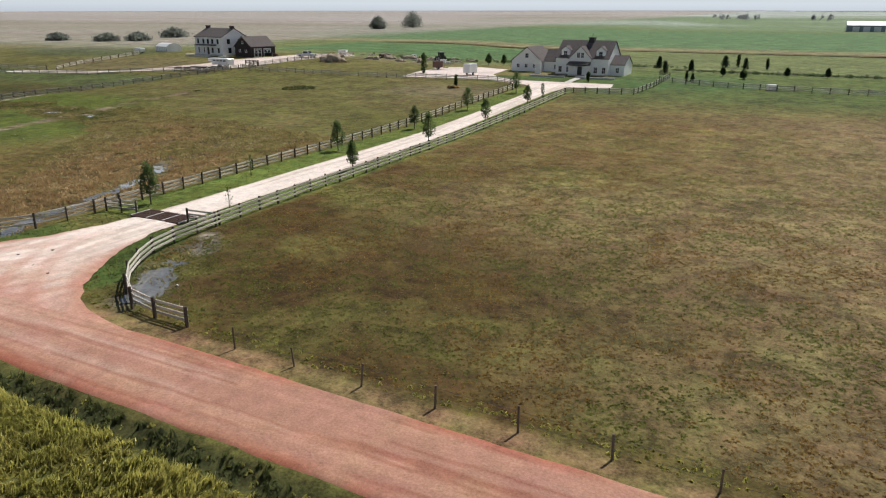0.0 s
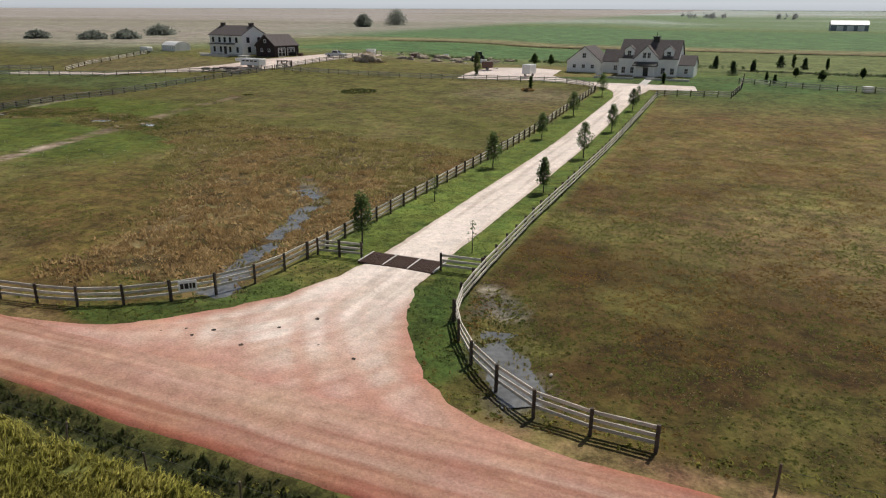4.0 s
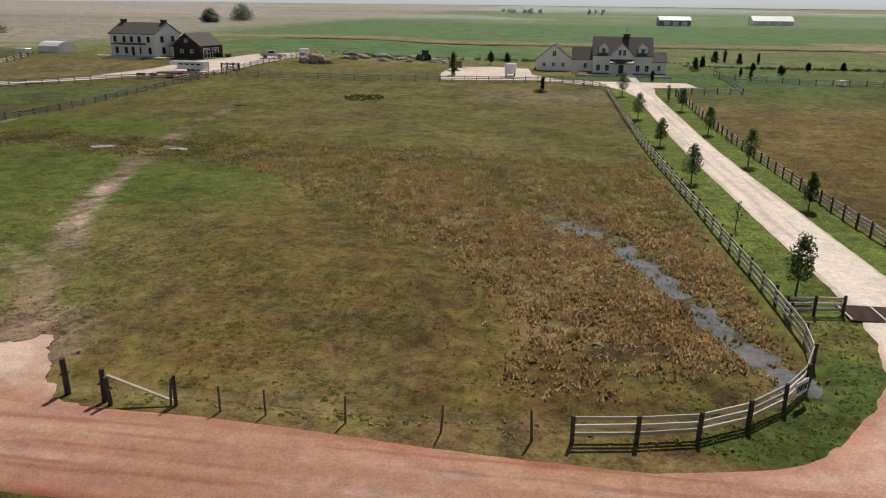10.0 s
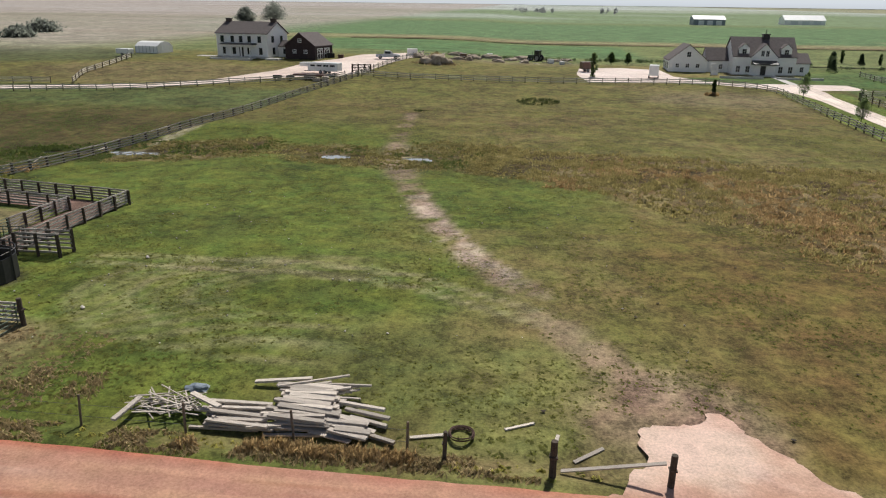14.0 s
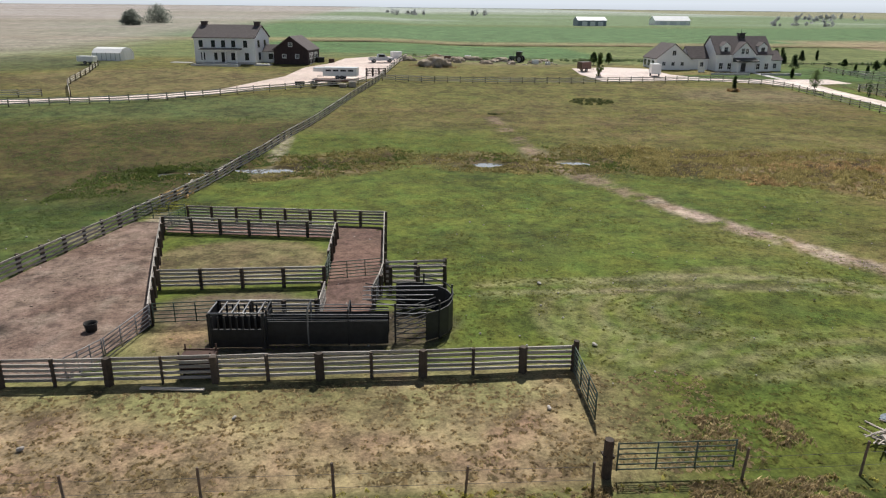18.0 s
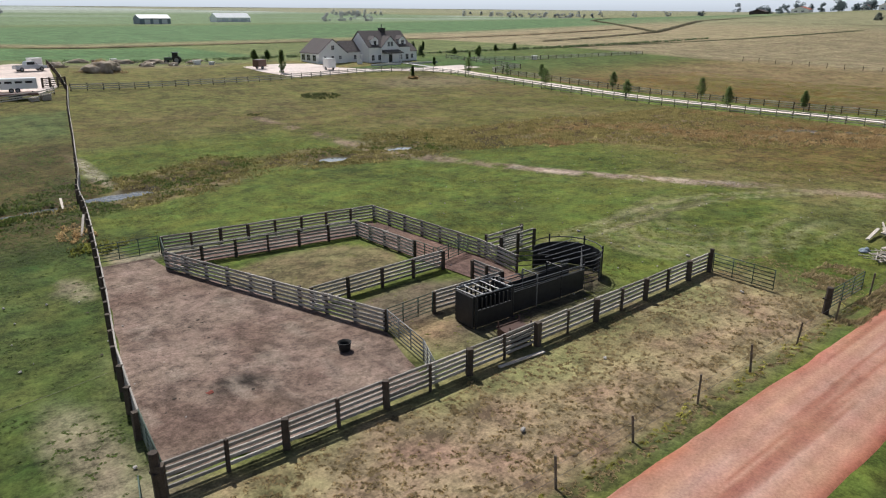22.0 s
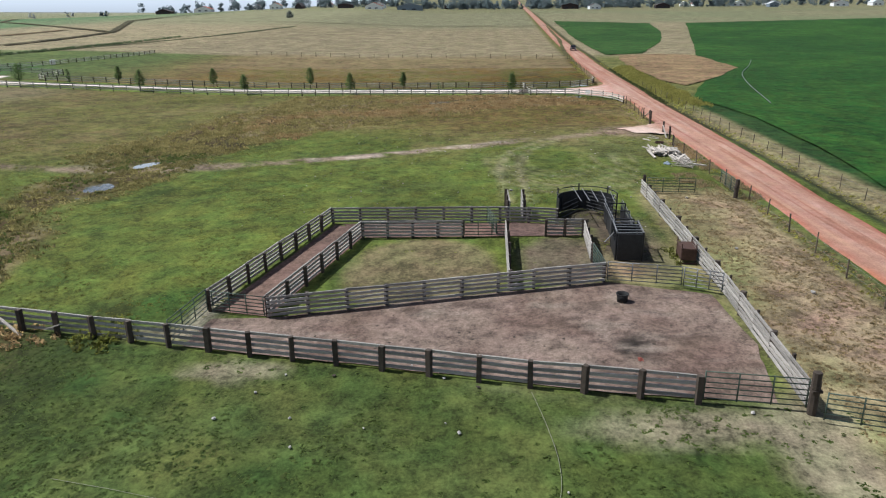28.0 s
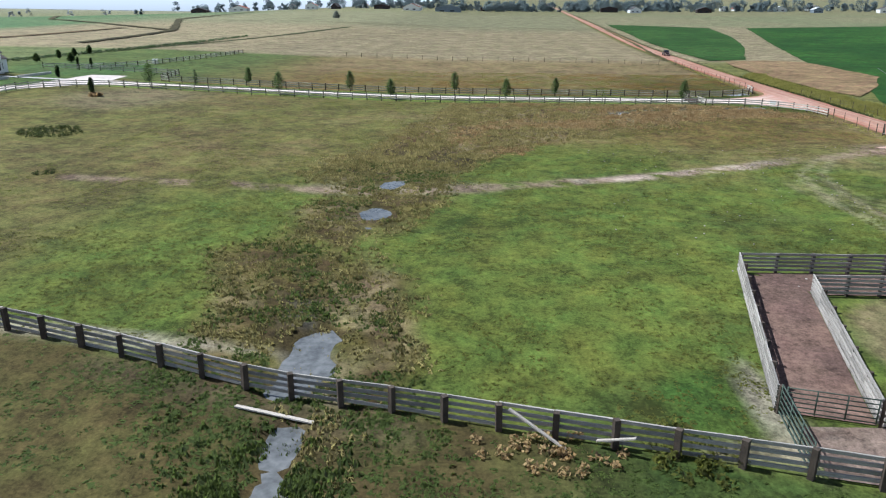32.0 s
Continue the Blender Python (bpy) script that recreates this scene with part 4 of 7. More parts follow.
def fence(pts, label, gap=2.44, height=1.1, rails=(0.35, 0.68, 1.0), meshes=None, posts=None, post=0.13, rail=(0.05, 0.14), side=0.1, over=0.1, name="rail_fence", every=1, thin=None, group="", corner=0.0):
    """Posts along a line and rails nailed to one side of them."""
    line = walk_line(pts, gap)
    meshes, posts = meshes or RAIL_MESHES, posts or POST_MESHES
    x0, y0 = line[0]
    owner = thing(name, x0, y0, ground_at(x0, y0), label, "fence", group)
    z = [ground_at(p.x, p.y) for p in line]
    for i, p in enumerate(line):
        strong = i % every == 0
        w = post if strong else (thin or post)
        upright(R.choice(posts), p.x, p.y, z[i], height + (over if strong else 0.0) + R.uniform(-0.03, 0.03), w * R.uniform(0.92, 1.08), owner)
    for i, (a, b) in enumerate(zip(line, line[1:])):
        d = (b - a).normalized()
        n = Vector((-d.y, d.x)) * side
        for h in rails:
            ja, jb = R.uniform(-0.025, 0.025), R.uniform(-0.025, 0.025)
            lap = d * 0.04
            part("rail", R.choice(meshes), None, owner, m=span((a.x + n.x - lap.x, a.y + n.y - lap.y, z[i] + h + ja), (b.x + n.x + lap.x, b.y + n.y + lap.y, z[i + 1] + h + jb), rail[0], rail[1]))
    return owner


DRIVE_LABEL = "weathered grey three-rail fence on dark posts"
fence(arc([(-63.9, 24.9), (-61.4, 25.3), (-59.2, 25.8), (-57.1, 26.9), (-55.3, 28.4), (-53.8, 30.2), (-52.6, 32.5), (-52.1, 35.0), (-52.0, 40)]), "weathered grey rail fence curving in from the road", side=0.1)
fence([(-52.0, 40), (-52.4, 90), (-52.7, 132)], DRIVE_LABEL + " along the driveway", side=0.1)
fence(arc([(-52.7, 132), (-52.9, 137), (-56.4, 143.2), (-62, 146.3), (-70, 145.6), (-85, 143.9), (-102, 142.4)], 4), DRIVE_LABEL + " curving behind the pasture", side=0.1)
fence([(-102, 142.4), (-119, 140.4), (-128.6, 141.6)], DRIVE_LABEL + " behind the pasture", side=0.1)
fence(arc([(-28.4, 24.5), (-30.6, 24.6), (-32.9, 25.0), (-35.0, 26.3), (-36.8, 27.9), (-38.2, 29.8), (-39.4, 31.9), (-40.1, 34.4), (-40.4, 38), (-40.6, 43), (-40.9, 52)]), "weathered grey rail fence curving in from the road", side=-0.1)
fence([(-40.9, 52), (-41.1, 90), (-41.1, 132)], DRIVE_LABEL + " along the driveway", side=-0.1)
fence(arc([(-41, 132), (-39.4, 134.4), (-36, 134.8), (-28.8, 135.6)], 4), DRIVE_LABEL + " turning off to the lawn", side=0.1)
fence([(-28.8, 135.6), (-27.4, 148), (-27.2, 165)], DRIVE_LABEL + " beside the lawn", side=0.1)
fence([(-51.9, 38.6), (-48.8, 39.0)], "low wing of weathered rail fence beside the cattle guard", gap=1.7, side=0.1)
fence([(-43.2, 39.1), (-40.5, 39.3)], "low wing of weathered rail fence beside the cattle guard", gap=1.9, side=0.1)
fence([(-28, 156.8), (-12, 151), (5, 149), (40, 147)], "grey rail fence of the far paddock", gap=3.0, side=0.1)

# western fence and the cattle pens
PEN_LABEL = "weathered grey plank fence on dark posts"
fence(WEST_FENCE[3:], PEN_LABEL + " with a fallen rail", gap=2.05, height=1.14, rails=(0.22, 0.50, 0.78, 1.07), meshes=PLANK_MESHES, post=0.21, rail=(0.075, 0.12), side=0.13, over=0.03, name="plank_fence")
fence(WEST_FENCE[:4], PEN_LABEL + " across the pasture", gap=2.3, height=1.14, rails=(0.22, 0.50, 0.78, 1.07), meshes=PLANK_MESHES, post=0.18, rail=(0.075, 0.12), side=0.13, over=0.0, name="plank_fence")
HIGH = (0.22, 0.45, 0.68, 0.91, 1.13)


def pen(pts, label, gap=2.0, side=0.12, rails=HIGH, height=1.18, post=0.16, **more):
    return fence(pts, label, gap=gap, height=height, rails=rails, meshes=PLANK_MESHES, post=post, rail=(0.07, 0.12), side=side, name="pen_fence", over=0.0, **more)


pen([(-153.4, 35.0), (-142.8, 34.5), (-132, 34.3), (-121.3, 34.2)], PEN_LABEL + " beside the road strip", 2.15, 0.14, HIGH, 1.24, 0.25, every=2, thin=0.11)
pen([(-144.0, 60.8), (-136.5, 59.15), (-129.0, 57.5)], PEN_LABEL + " round the cattle alley", 1.95)
pen([(-129.0, 57.5), (-129.2, 45.1), (-129.8, 41.8)], PEN_LABEL + " round the cattle alley", 1.95, -0.1)
pen([(-144.9, 57.5), (-132.4, 54.8)], PEN_LABEL + " of the inner pen", 2.1)
pen([(-144.9, 57.5), (-142.9, 49.4), (-140.6, 40.4)], PEN_LABEL + " between the two pens", 1.9, -0.12)
pen([(-132.4, 54.8), (-132.5, 48.2)], PEN_LABEL + " of the inner pen", 1.75, -0.1)
pen([(-141.7, 45.4), (-132.6, 45.3)], PEN_LABEL + " of the inner pen", 2.3)
pen([(-137.4, 40.5), (-132.6, 40.25)], PEN_LABEL + " before the chute", 1.8)
pen([(-132.5, 42.8), (-132.6, 40.4)], PEN_LABEL + " before the chute", 1.2)
pen([(-128.9, 44.0), (-125.9, 43.95)], PEN_LABEL + " of the loading alley", 1.5, 0.12, (0.3, 0.6, 0.9, 1.2, 1.45), 1.55)
pen([(-129.1, 45.15), (-125.8, 45.2)], PEN_LABEL + " of the loading alley", 1.6, -0.12, (0.3, 0.6, 0.9, 1.2, 1.45), 1.55)


def tube_gate(a, b, mat, label, h=1.2, bars=6, uprights=3, low=0.2, group=""):
    """A gate of welded tube: frame, bars and uprights."""
    (ax, ay), (bx, by) = a, b
    za, zb = ground_at(ax, ay), ground_at(bx, by)
    g = thing("tube_gate", ax, ay, za, label, "gate", group)
    def at(f, z):
        return (ax + (bx - ax) * f, ay + (by - ay) * f, za + (zb - za) * f + z)
    def tube(name, p, q, r):
        o = WORLD[g].translation
        bm = bmesh.new()
        add_tube(bm, Vector(p) - o, Vector(q) - o, r)
        part(name, bm, mat, g, smooth=True)
    for k in range(bars):
        z = low + (h - low) * k / (bars - 1)
        tube("bar", at(0, z), at(1, z), 0.026)
    for k in range(uprights + 1):
        tube("upright", at(k / uprights, low - 0.05), at(k / uprights, h + 0.03), 0.03)
    return g


GATE = "dull green tube gate with horizontal bars"
tube_gate((-140.5, 40.35), (-137.5, 40.5), GREENSTEEL, GATE + " between pen fences", 1.18)
tube_gate((-140.6, 40.2), (-141.4, 36.5), GREYSTEEL, "grey tube gate with horizontal bars closing the pen", 1.18)
tube_gate((-141.45, 36.4), (-142.3, 34.7), GREYSTEEL, "grey tube gate with horizontal bars closing the pen", 1.18)
tube_gate((-144.2, 60.85), (-147.9, 61.2), GREENSTEEL, GATE + " at the pen's end", 1.3)
tube_gate((-144.1, 60.6), (-144.9, 57.7), GREENSTEEL, GATE + " across the cattle alley", 1.15)
tube_gate((-132.45, 48.1), (-132.55, 45.4), GREENSTEEL, GATE + " standing in the alley", 1.18)
tube_gate((-132.4, 46.0), (-129.3, 46.6), GREENSTEEL, GATE + " across the cattle alley", 1.18)
tube_gate((-121.3, 33.9), (-121.5, 30.2), GREENSTEEL, "dull green tube gate standing open at the fence end", 1.3)
tube_gate((-153.3, 35.2), (-152.8, 38.7), GREENSTEEL, GATE + " at the pen's corner", 1.3)
tube_gate((-154.1, 34.9), (-155.0, 31.6), GREENSTEEL, GATE + " between pens and road", 1.2)
tube_gate((-155.05, 31.4), (-155.9, 27.6), GREENSTEEL, GATE + " between pens and road", 1.2)
tube_gate((-121.7, 27.1), (-117.7, 27.0), GREENSTEEL, "dull green tube gate hung beside the road", 1.2)

# ---- houses ----
def gable(bm, x0, x1, y0, y1, z0, eave, ridge, along="x"):
    """A house body with its gables: the ridge runs along x or y."""
    if along == "x":
        m = (y0 + y1) / 2
        made = add_prism_x(bm, [(y0, z0), (y0, eave), (m, ridge), (y1, eave), (y1, z0)], x0, x1)
    else:
        m = (x0 + x1) / 2
        made = add_prism(bm, [(x0, z0), (x0, eave), (m, ridge), (x1, eave), (x1, z0)], y0, y1)
    return made


def add_prism_x(bm, outline, x0, x1):
    a = [bm.verts.new((x0, y, z)) for y, z in outline]
    b = [bm.verts.new((x1, y, z)) for y, z in outline]
    bm.faces.new(a), bm.faces.new(b[::-1])
    for i in range(len(a)):
        j = (i + 1) % len(a)
        bm.faces.new((a[j], a[i], b[i], b[j]))
    bmesh.ops.recalc_face_normals(bm, faces=bm.faces)
    return bm


def roof(owner, x0, x1, y0, y1, eave, ridge, along="x", over=0.35, thick=0.16, mat=None, label=""):
    """Two slopes with an overhang, one mesh."""
    bm = bmesh.new()
    if along == "x":
        m = (y0 + y1) / 2
        s = (ridge - eave) / (m - y0)
        add_prism_x(bm, [(y0 - over, eave - s * over + 0.03), (y0 - over, eave - s * over + 0.03 + thick), (m, ridge + 0.03 + thick), (y1 + over, eave - s * over + 0.03 + thick), (y1 + over, eave - s * over + 0.03), (m, ridge + 0.03)], x0 - over, x1 + over)
    else:
        m = (x0 + x1) / 2
        s = (ridge - eave) / (m - x0)
        add_prism(bm, [(x0 - over, eave - s * over + 0.03), (x0 - over, eave - s * over + 0.03 + thick), (m, ridge + 0.03 + thick), (x1 + over, eave - s * over + 0.03 + thick), (x1 + over, eave - s * over + 0.03), (m, ridge + 0.03)], y0 - over, y1 + over)
    return part("roof", bm, mat or ROOF, owner, label or "dark brown shingle roof")


def window(owner, x, y, z, w, h, face="front", frame_mat=None, bars=True):
    """A window: casing proud of the wall, sill and panes behind it. face: which way the wall looks."""
    turn = {"front": 0, "right": 90, "back": 180, "left": -90}[face]
    m = WORLD[owner] @ pose(x, y, z, 0, 0, turn)
    fm = frame_mat or TRIM
    bm = bmesh.new()
    t = 0.09
    add_box(bm, -w / 2 - t, -w / 2, -0.07, 0.02, -t, h + t)
    add_box(bm, w / 2, w / 2 + t, -0.07, 0.02, -t, h + t)
    add_box(bm, -w / 2, w / 2, -0.07, 0.02, h, h + t)
    add_box(bm, -w / 2, w / 2, -0.07, 0.02, -t, 0)
    win = part("window", bm, fm, owner, m=m)
    part("pane", box(-w / 2, w / 2, -0.03, 0.015, 0, h), GLASS, win, m=m)
    bm = bmesh.new()
    add_box(bm, -0.02, 0.02, -0.05, -0.031, 0, h)
    add_box(bm, -w / 2, w / 2, -0.05, -0.031, h / 2 - 0.02, h / 2 + 0.02)
    part("glazing_bar", bm, fm, win, m=m)
    part("sill", box(-w / 2 - 0.12, w / 2 + 0.12, -0.12, 0.01, -t - 0.05, -t), fm, win, m=m)
    return win


def column(owner, x, y, z0, z1, r=0.16):
    bm = bmesh.new()
    add_box(bm, x - r, x + r, y - r, y + r, z0, z0 + 0.25)
    add_box(bm, x - r * 0.75, x + r * 0.75, y - r * 0.75, y + r * 0.75, z0 + 0.25, z1 - 0.2)
    add_box(bm, x - r, x + r, y - r, y + r, z1 - 0.2, z1)
    part("column", bm, TRIM, owner)


def white_house():
    x, y = -168.0, 165.6
    h = thing("house", x, y, ground_at(x + 6, y + 3) - 0.1, "white two-storey colonial farmhouse with brick chimneys and a columned porch", "house", turn=-11, size=(1, 1, 0.88))
    L, D, eave, ridge = 13.2, 9.0, 6.0, 8.7
    part("wall", gable(bmesh.new(), 0, L, 0, D, -1.0, eave, ridge), WHITE, h)
    part("foundation", box(-0.05, L + 0.05, -0.05, D + 0.05, -1.4, 0.35), CONCRETE, h)
    roof(h, 0, L, 0, D, eave, ridge, over=0.3)
    bm = bmesh.new()
    add_box(bm, -0.2, L + 0.2, -0.14, -0.02, eave - 0.35, eave - 0.05)
    part("cornice", bm, TRIM, h)
    for cx in (0.75, L - 0.75):
        bm = bmesh.new()
        add_box(bm, cx - 0.55, cx + 0.55, D / 2 - 0.45, D / 2 + 0.45, ridge - 0.7, ridge + 0.75)
        add_box(bm, cx - 0.65, cx + 0.65, D / 2 - 0.55, D / 2 + 0.55, ridge + 0.75, ridge + 0.95)
        part("chimney", bm, BRICK, h, "dark brick chimney")
    for wx in (1.5, 4.2, 6.4, 8.6, 11.2):
        window(h, wx, 0, 3.9, 0.66, 1.35, frame_mat=BLACK)
    for wx in (1.8, 4.5, 8.4, 11.4):
        window(h, wx, 0, 0.95, 0.66, 1.45, frame_mat=BLACK)
    for wy in (2.3, 6.2):
        window(h, L, wy, 3.9, 0.85, 1.4, "right", BLACK)
        window(h, 0, wy, 3.9, 0.85, 1.4, "left", BLACK)
    window(h, L, 2.6, 0.95, 0.85, 1.5, "right", BLACK)
    door = part("door", box(5.85, 6.95, -0.06, 0.02, 0.3, 2.6, 0.01), BLACK, h, "dark panelled front door")
    part("door_frame", box(5.6, 7.2, -0.05, 0.01, 0.28, 2.85), TRIM, door, m=WORLD[h])
    part("porch_floor", box(2.3, 10.1, -2.2, 0, -0.6, 0.3, 0.02), CONCRETE, h)
    for cx in (2.6, 4.9, 7.5, 9.8):
        column(h, cx, -1.9, 0.3, 2.95)
    bm = bmesh.new()
    add_box(bm, 2.2, 10.2, -2.25, 0.0, 2.95, 3.25)
    part("porch_beam", bm, TRIM, h)
    bm = bmesh.new()
    add_prism_x(bm, [(-2.5, 3.25), (-2.5, 3.30), (-1.3, 3.56), (-0.01, 3.62), (-0.01, 3.25)], 2.0, 10.4)
    part("porch_roof", bm, BLACK, h, "black metal porch roof")
    link = bmesh.new()
    gable(link, L + 0.01, L + 3.6, 4.6, 8.6, -1.0, 2.7, 4.1)
    part("link", link, WHITE, h, "low white passage between house and barn")
    roof(h, L + 0.1, L + 3.5, 4.6, 8.6, 2.7, 4.1, over=0.15)
    window(h, L + 1.8, 4.6, 1.0, 0.8, 1.1, frame_mat=BLACK)
    for a, b, c, d in ((-5.4, -1.0, -0.5, 1.6), (1.0, 11.0, -4.6, -3.0), (L + 0.3, L + 3.6, -2.0, 0.0)):
        p = tagged(new("terrace", as_mesh("terrace", box(a, b, c, d, -0.5, 0.12, 0.02), CONCRETE)), "pale concrete terrace slab beside the house", "terrace", "terraces")
        put(p, None, WORLD[h])
    return h


white_house()


def barn():
    x, y = -151.4, 164.4
    b = thing("barn", x, y, ground_at(x + 3, y + 2) - 0.1, "dark brown timber barn with white-trimmed carriage doors", "barn", turn=-11, size=(1, 1, 0.85))
    W, D, eave, ridge = 7.4, 8.6, 3.5, 6.6
    part("wall", gable(bmesh.new(), 0, W, 0, D, -1.2, eave, ridge, "y"), BARN, b)
    roof(b, 0, W, 0, D, eave, ridge, "y", over=0.3)
    for wx, wz in ((2.3, 1.6), (5.1, 1.6), (3.7, 4.4)):
        window(b, wx, 0, wz, 0.7, 0.75)
    for dy in (1.0, 4.4):
        m = WORLD[b] @ pose(W, dy, 0, 0, 0, 90)
        bm = bmesh.new()
        add_box(bm, 0, 2.7, -0.08, 0.02, 0.0, 2.75)
        door = part("door", bm, BARN, b, "dark barn door with white trim", m=m)
        bm = bmesh.new()
        for a, c, e, f in ((0, 0.18, 0, 2.75), (1.26, 1.44, 0, 2.75), (2.52, 2.7, 0, 2.75), (0, 2.7, 2.6, 2.78), (0, 2.7, 0, 0.18), (0, 2.7, 1.3, 1.45)):
            add_box(bm, a, c, -0.12, -0.085, e, f)
        for s in (0, 1.26):
            for n in range(6):
                q = n / 6 * math.pi
                add_box(bm, s + 0.72 - 0.5 * math.cos(q) - 0.1, s + 0.72 - 0.5 * math.cos(q) + 0.1, -0.12, -0.088, 1.5 + 0.9 * math.sin(q) - 0.1, 1.5 + 0.9 * math.sin(q) + 0.1)
        part("trim", bm, TRIM, door, m=m)
    for cy in (0, D):
        part("corner_board", box(W - 0.02, W + 0.06, cy - 0.1, cy + 0.1, -0.6, eave), BARN, b)
    return b


barn()


def gable_house():
    x, y = -66.0, 165.2
    h = thing("house", x, y, ground_at(x + 16, y + 3) - 0.15, "white gabled farmhouse with brown shingle roofs, dormers and a porch", "house", turn=-3, size=(0.97, 1, 0.84))
    # garage wing, link, main body, end wing
    part("wall", gable(bmesh.new(), 0, 8.2, 3.0, 12.5, -1.6, 3.1, 6.9, "y"), WHITE, h, "garage wing wall")
    roof(h, 0, 8.2, 3.0, 12.5, 3.1, 6.9, "y", over=0.25)
    part("wall", gable(bmesh.new(), 8.21, 13.2, 4.2, 10.4, -1.6, 3.2, 6.1), WHITE, h, "low link wall")
    roof(h, 8.3, 13.2, 4.2, 10.4, 3.2, 6.1, over=0.2)
    part("wall", gable(bmesh.new(), 13.0, 26.0, 0.0, 9.6, -1.6, 4.6, 9.0), WHITE, h, "main house wall")
    roof(h, 13.0, 26.0, 0.0, 9.6, 4.6, 9.0, over=0.25)
    part("wall", gable(bmesh.new(), 26.01, 29.4, 1.6, 8.0, -1.6, 3.0, 5.2), WHITE, h, "end wing wall")
    roof(h, 26.1, 29.4, 1.6, 8.0, 3.0, 5.2, over=0.2)
    part("wall", gable(bmesh.new(), 16.6, 22.0, -0.5, 4.9, -1.6, 4.5, 7.6, "y"), WHITE, h, "front gable wall")
    roof(h, 16.6, 22.0, -0.5, 4.6, 4.5, 7.6, "y", over=0.2)
    for dx in (15.2, 23.9):
        part("dormer", gable(bmesh.new(), dx - 1.05, dx + 1.05, 0.5, 3.4, 4.4, 6.6, 7.6, "y"), WHITE, h, "white dormer")
        roof(h, dx - 1.05, dx + 1.05, 0.5, 3.3, 6.6, 7.6, "y", over=0.12, thick=0.1)
        window(h, dx, 0.5, 5.0, 0.8, 1.3)
    for wx in (18.8, 19.8):
        window(h, wx, -0.5, 4.7, 0.62, 1.3)
    for wx in (14.2, 16.2, 23.0, 25.0):
        window(h, wx, -0.5 if 16.6 < wx < 22 else 0.0, 0.7, 0.8, 1.5)
    window(h, 4.1, 3.0, 4.0, 0.8, 1.2)
    for wx, w in ((1.8, 0.7), (4.0, 0.7), (6.2, 0.7)):
        window(h, wx, 3.0, 1.3, w, 0.9)
    for wy in (5.2, 8.2, 11.0):
        window(h, 0, wy, 0.9, 1.6, 1.6, "left")
    window(h, 11.4, 4.2, 1.0, 0.7, 1.2)
    window(h, 27.8, 1.6, 0.9, 0.7, 1.2)
    door = part("door", box(18.75, 19.85, -0.58, -0.48, 0.1, 2.35, 0.01), BLACK, h, "dark front door")
    part("door_frame", box(18.5, 20.1, -0.55, -0.49, 0.08, 2.6), TRIM, door, m=WORLD[h])
    part("porch_floor", box(17.0, 21.6, -2.6, -0.5, -0.5, 0.1, 0.02), CONCRETE, h)
    for cx in (17.3, 21.3):
        column(h, cx, -2.35, 0.1, 2.7, 0.15)
    bm = bmesh.new()
    add_prism_x(bm, [(-2.9, 2.7), (-2.9, 2.95), (-0.51, 3.7), (-0.51, 2.7)], 16.7, 21.9)
    part("porch_roof", bm, BLACK, h, "black metal porch roof")
    bm = bmesh.new()
    add_box(bm, 19.6, 20.9, 4.1, 5.4, 8.4, 9.75)
    add_box(bm, 19.45, 21.05, 3.95, 5.55, 9.75, 9.95)
    add_tube(bm, (20.25, 4.75, 9.9), (20.25, 4.75, 11.0), 0.06)
    part("cupola", bm, BLACK, h, "dark ridge cupola with a finial")
    part("foundation", box(12.9, 26.1, -0.08, 9.7, -1.9, 0.3), CONCRETE, h)
    # low wall of pale planting before the front
    for a, b in ((9.2, 18.0), (20.6, 29.8)):
        bed = tagged(new("garden_wall", as_mesh("garden_wall", box(a, b, -7.0, -6.7, -0.9, 0.25, 0.03), CONCRETE)), "low pale garden wall before the front lawn", "wall", "garden walls")
        put(bed, None, WORLD[h])
    arch = thing("garden_gate", *(WORLD[h] @ Vector((8.4, -1.6, -0.2))), "white timber garden gate with a flat top", "gate", turn=-3)
    for gx in (0, 1.3):
        part("post", box(gx - 0.08, gx + 0.08, -0.08, 0.08, -0.3, 2.3), TRIM, arch)
    part("beam", box(-0.25, 1.55, -0.12, 0.12, 2.3, 2.5), TRIM, arch)
    part("panel", box(0.09, 1.21, -0.04, 0.04, 0.1, 1.1), TRIM, arch)


gable_house()


def tunnel():
    """A white sheeted shed, rounded above."""
    x, y = -191.1, 170.9
    t = thing("storage_tunnel", x, y, ground_at(x, y), "white sheeted tunnel shed with a pitched top", "shed", turn=-12)
    L, W, e, r = 6.6, 5.4, 1.6, 2.7
    bm = add_prism_x(bmesh.new(), [(0, -0.4), (0, e), (W * 0.22, r * 0.9), (W / 2, r), (W * 0.78, r * 0.9), (W, e), (W, -0.4)], 0, L)
    part("cover", bm, TRIM, t)
    part("door", box(L + 0.005, L + 0.06, 1.4, 4.0, 0, 2.2), WHITE, t)
    for k in range(7):
        px = 0.1 + k * 1.05
        part("rib", box(px, px + 0.07, -0.04, 0.0, -0.3, e), GREYSTEEL, t)


tunnel()


def far_shed(x, y, turn, L, W, eave, ridge, roof_mat, wall_mat, label):
    s = thing("metal_shed", x, y, ground_at(x, y), label, "shed", turn=turn)
    part("wall", gable(bmesh.new(), 0, L, 0, W, -1.0, eave, ridge), wall_mat, s)
    roof(s, 0, L, 0, W, eave, ridge, over=0.4, mat=roof_mat, label="pale sheet metal roof")
    for k in range(3):
        part("door", box(L * (0.15 + 0.28 * k), L * (0.33 + 0.28 * k), -0.06, -0.005, 0, eave * 0.8), PALEROOF, s)


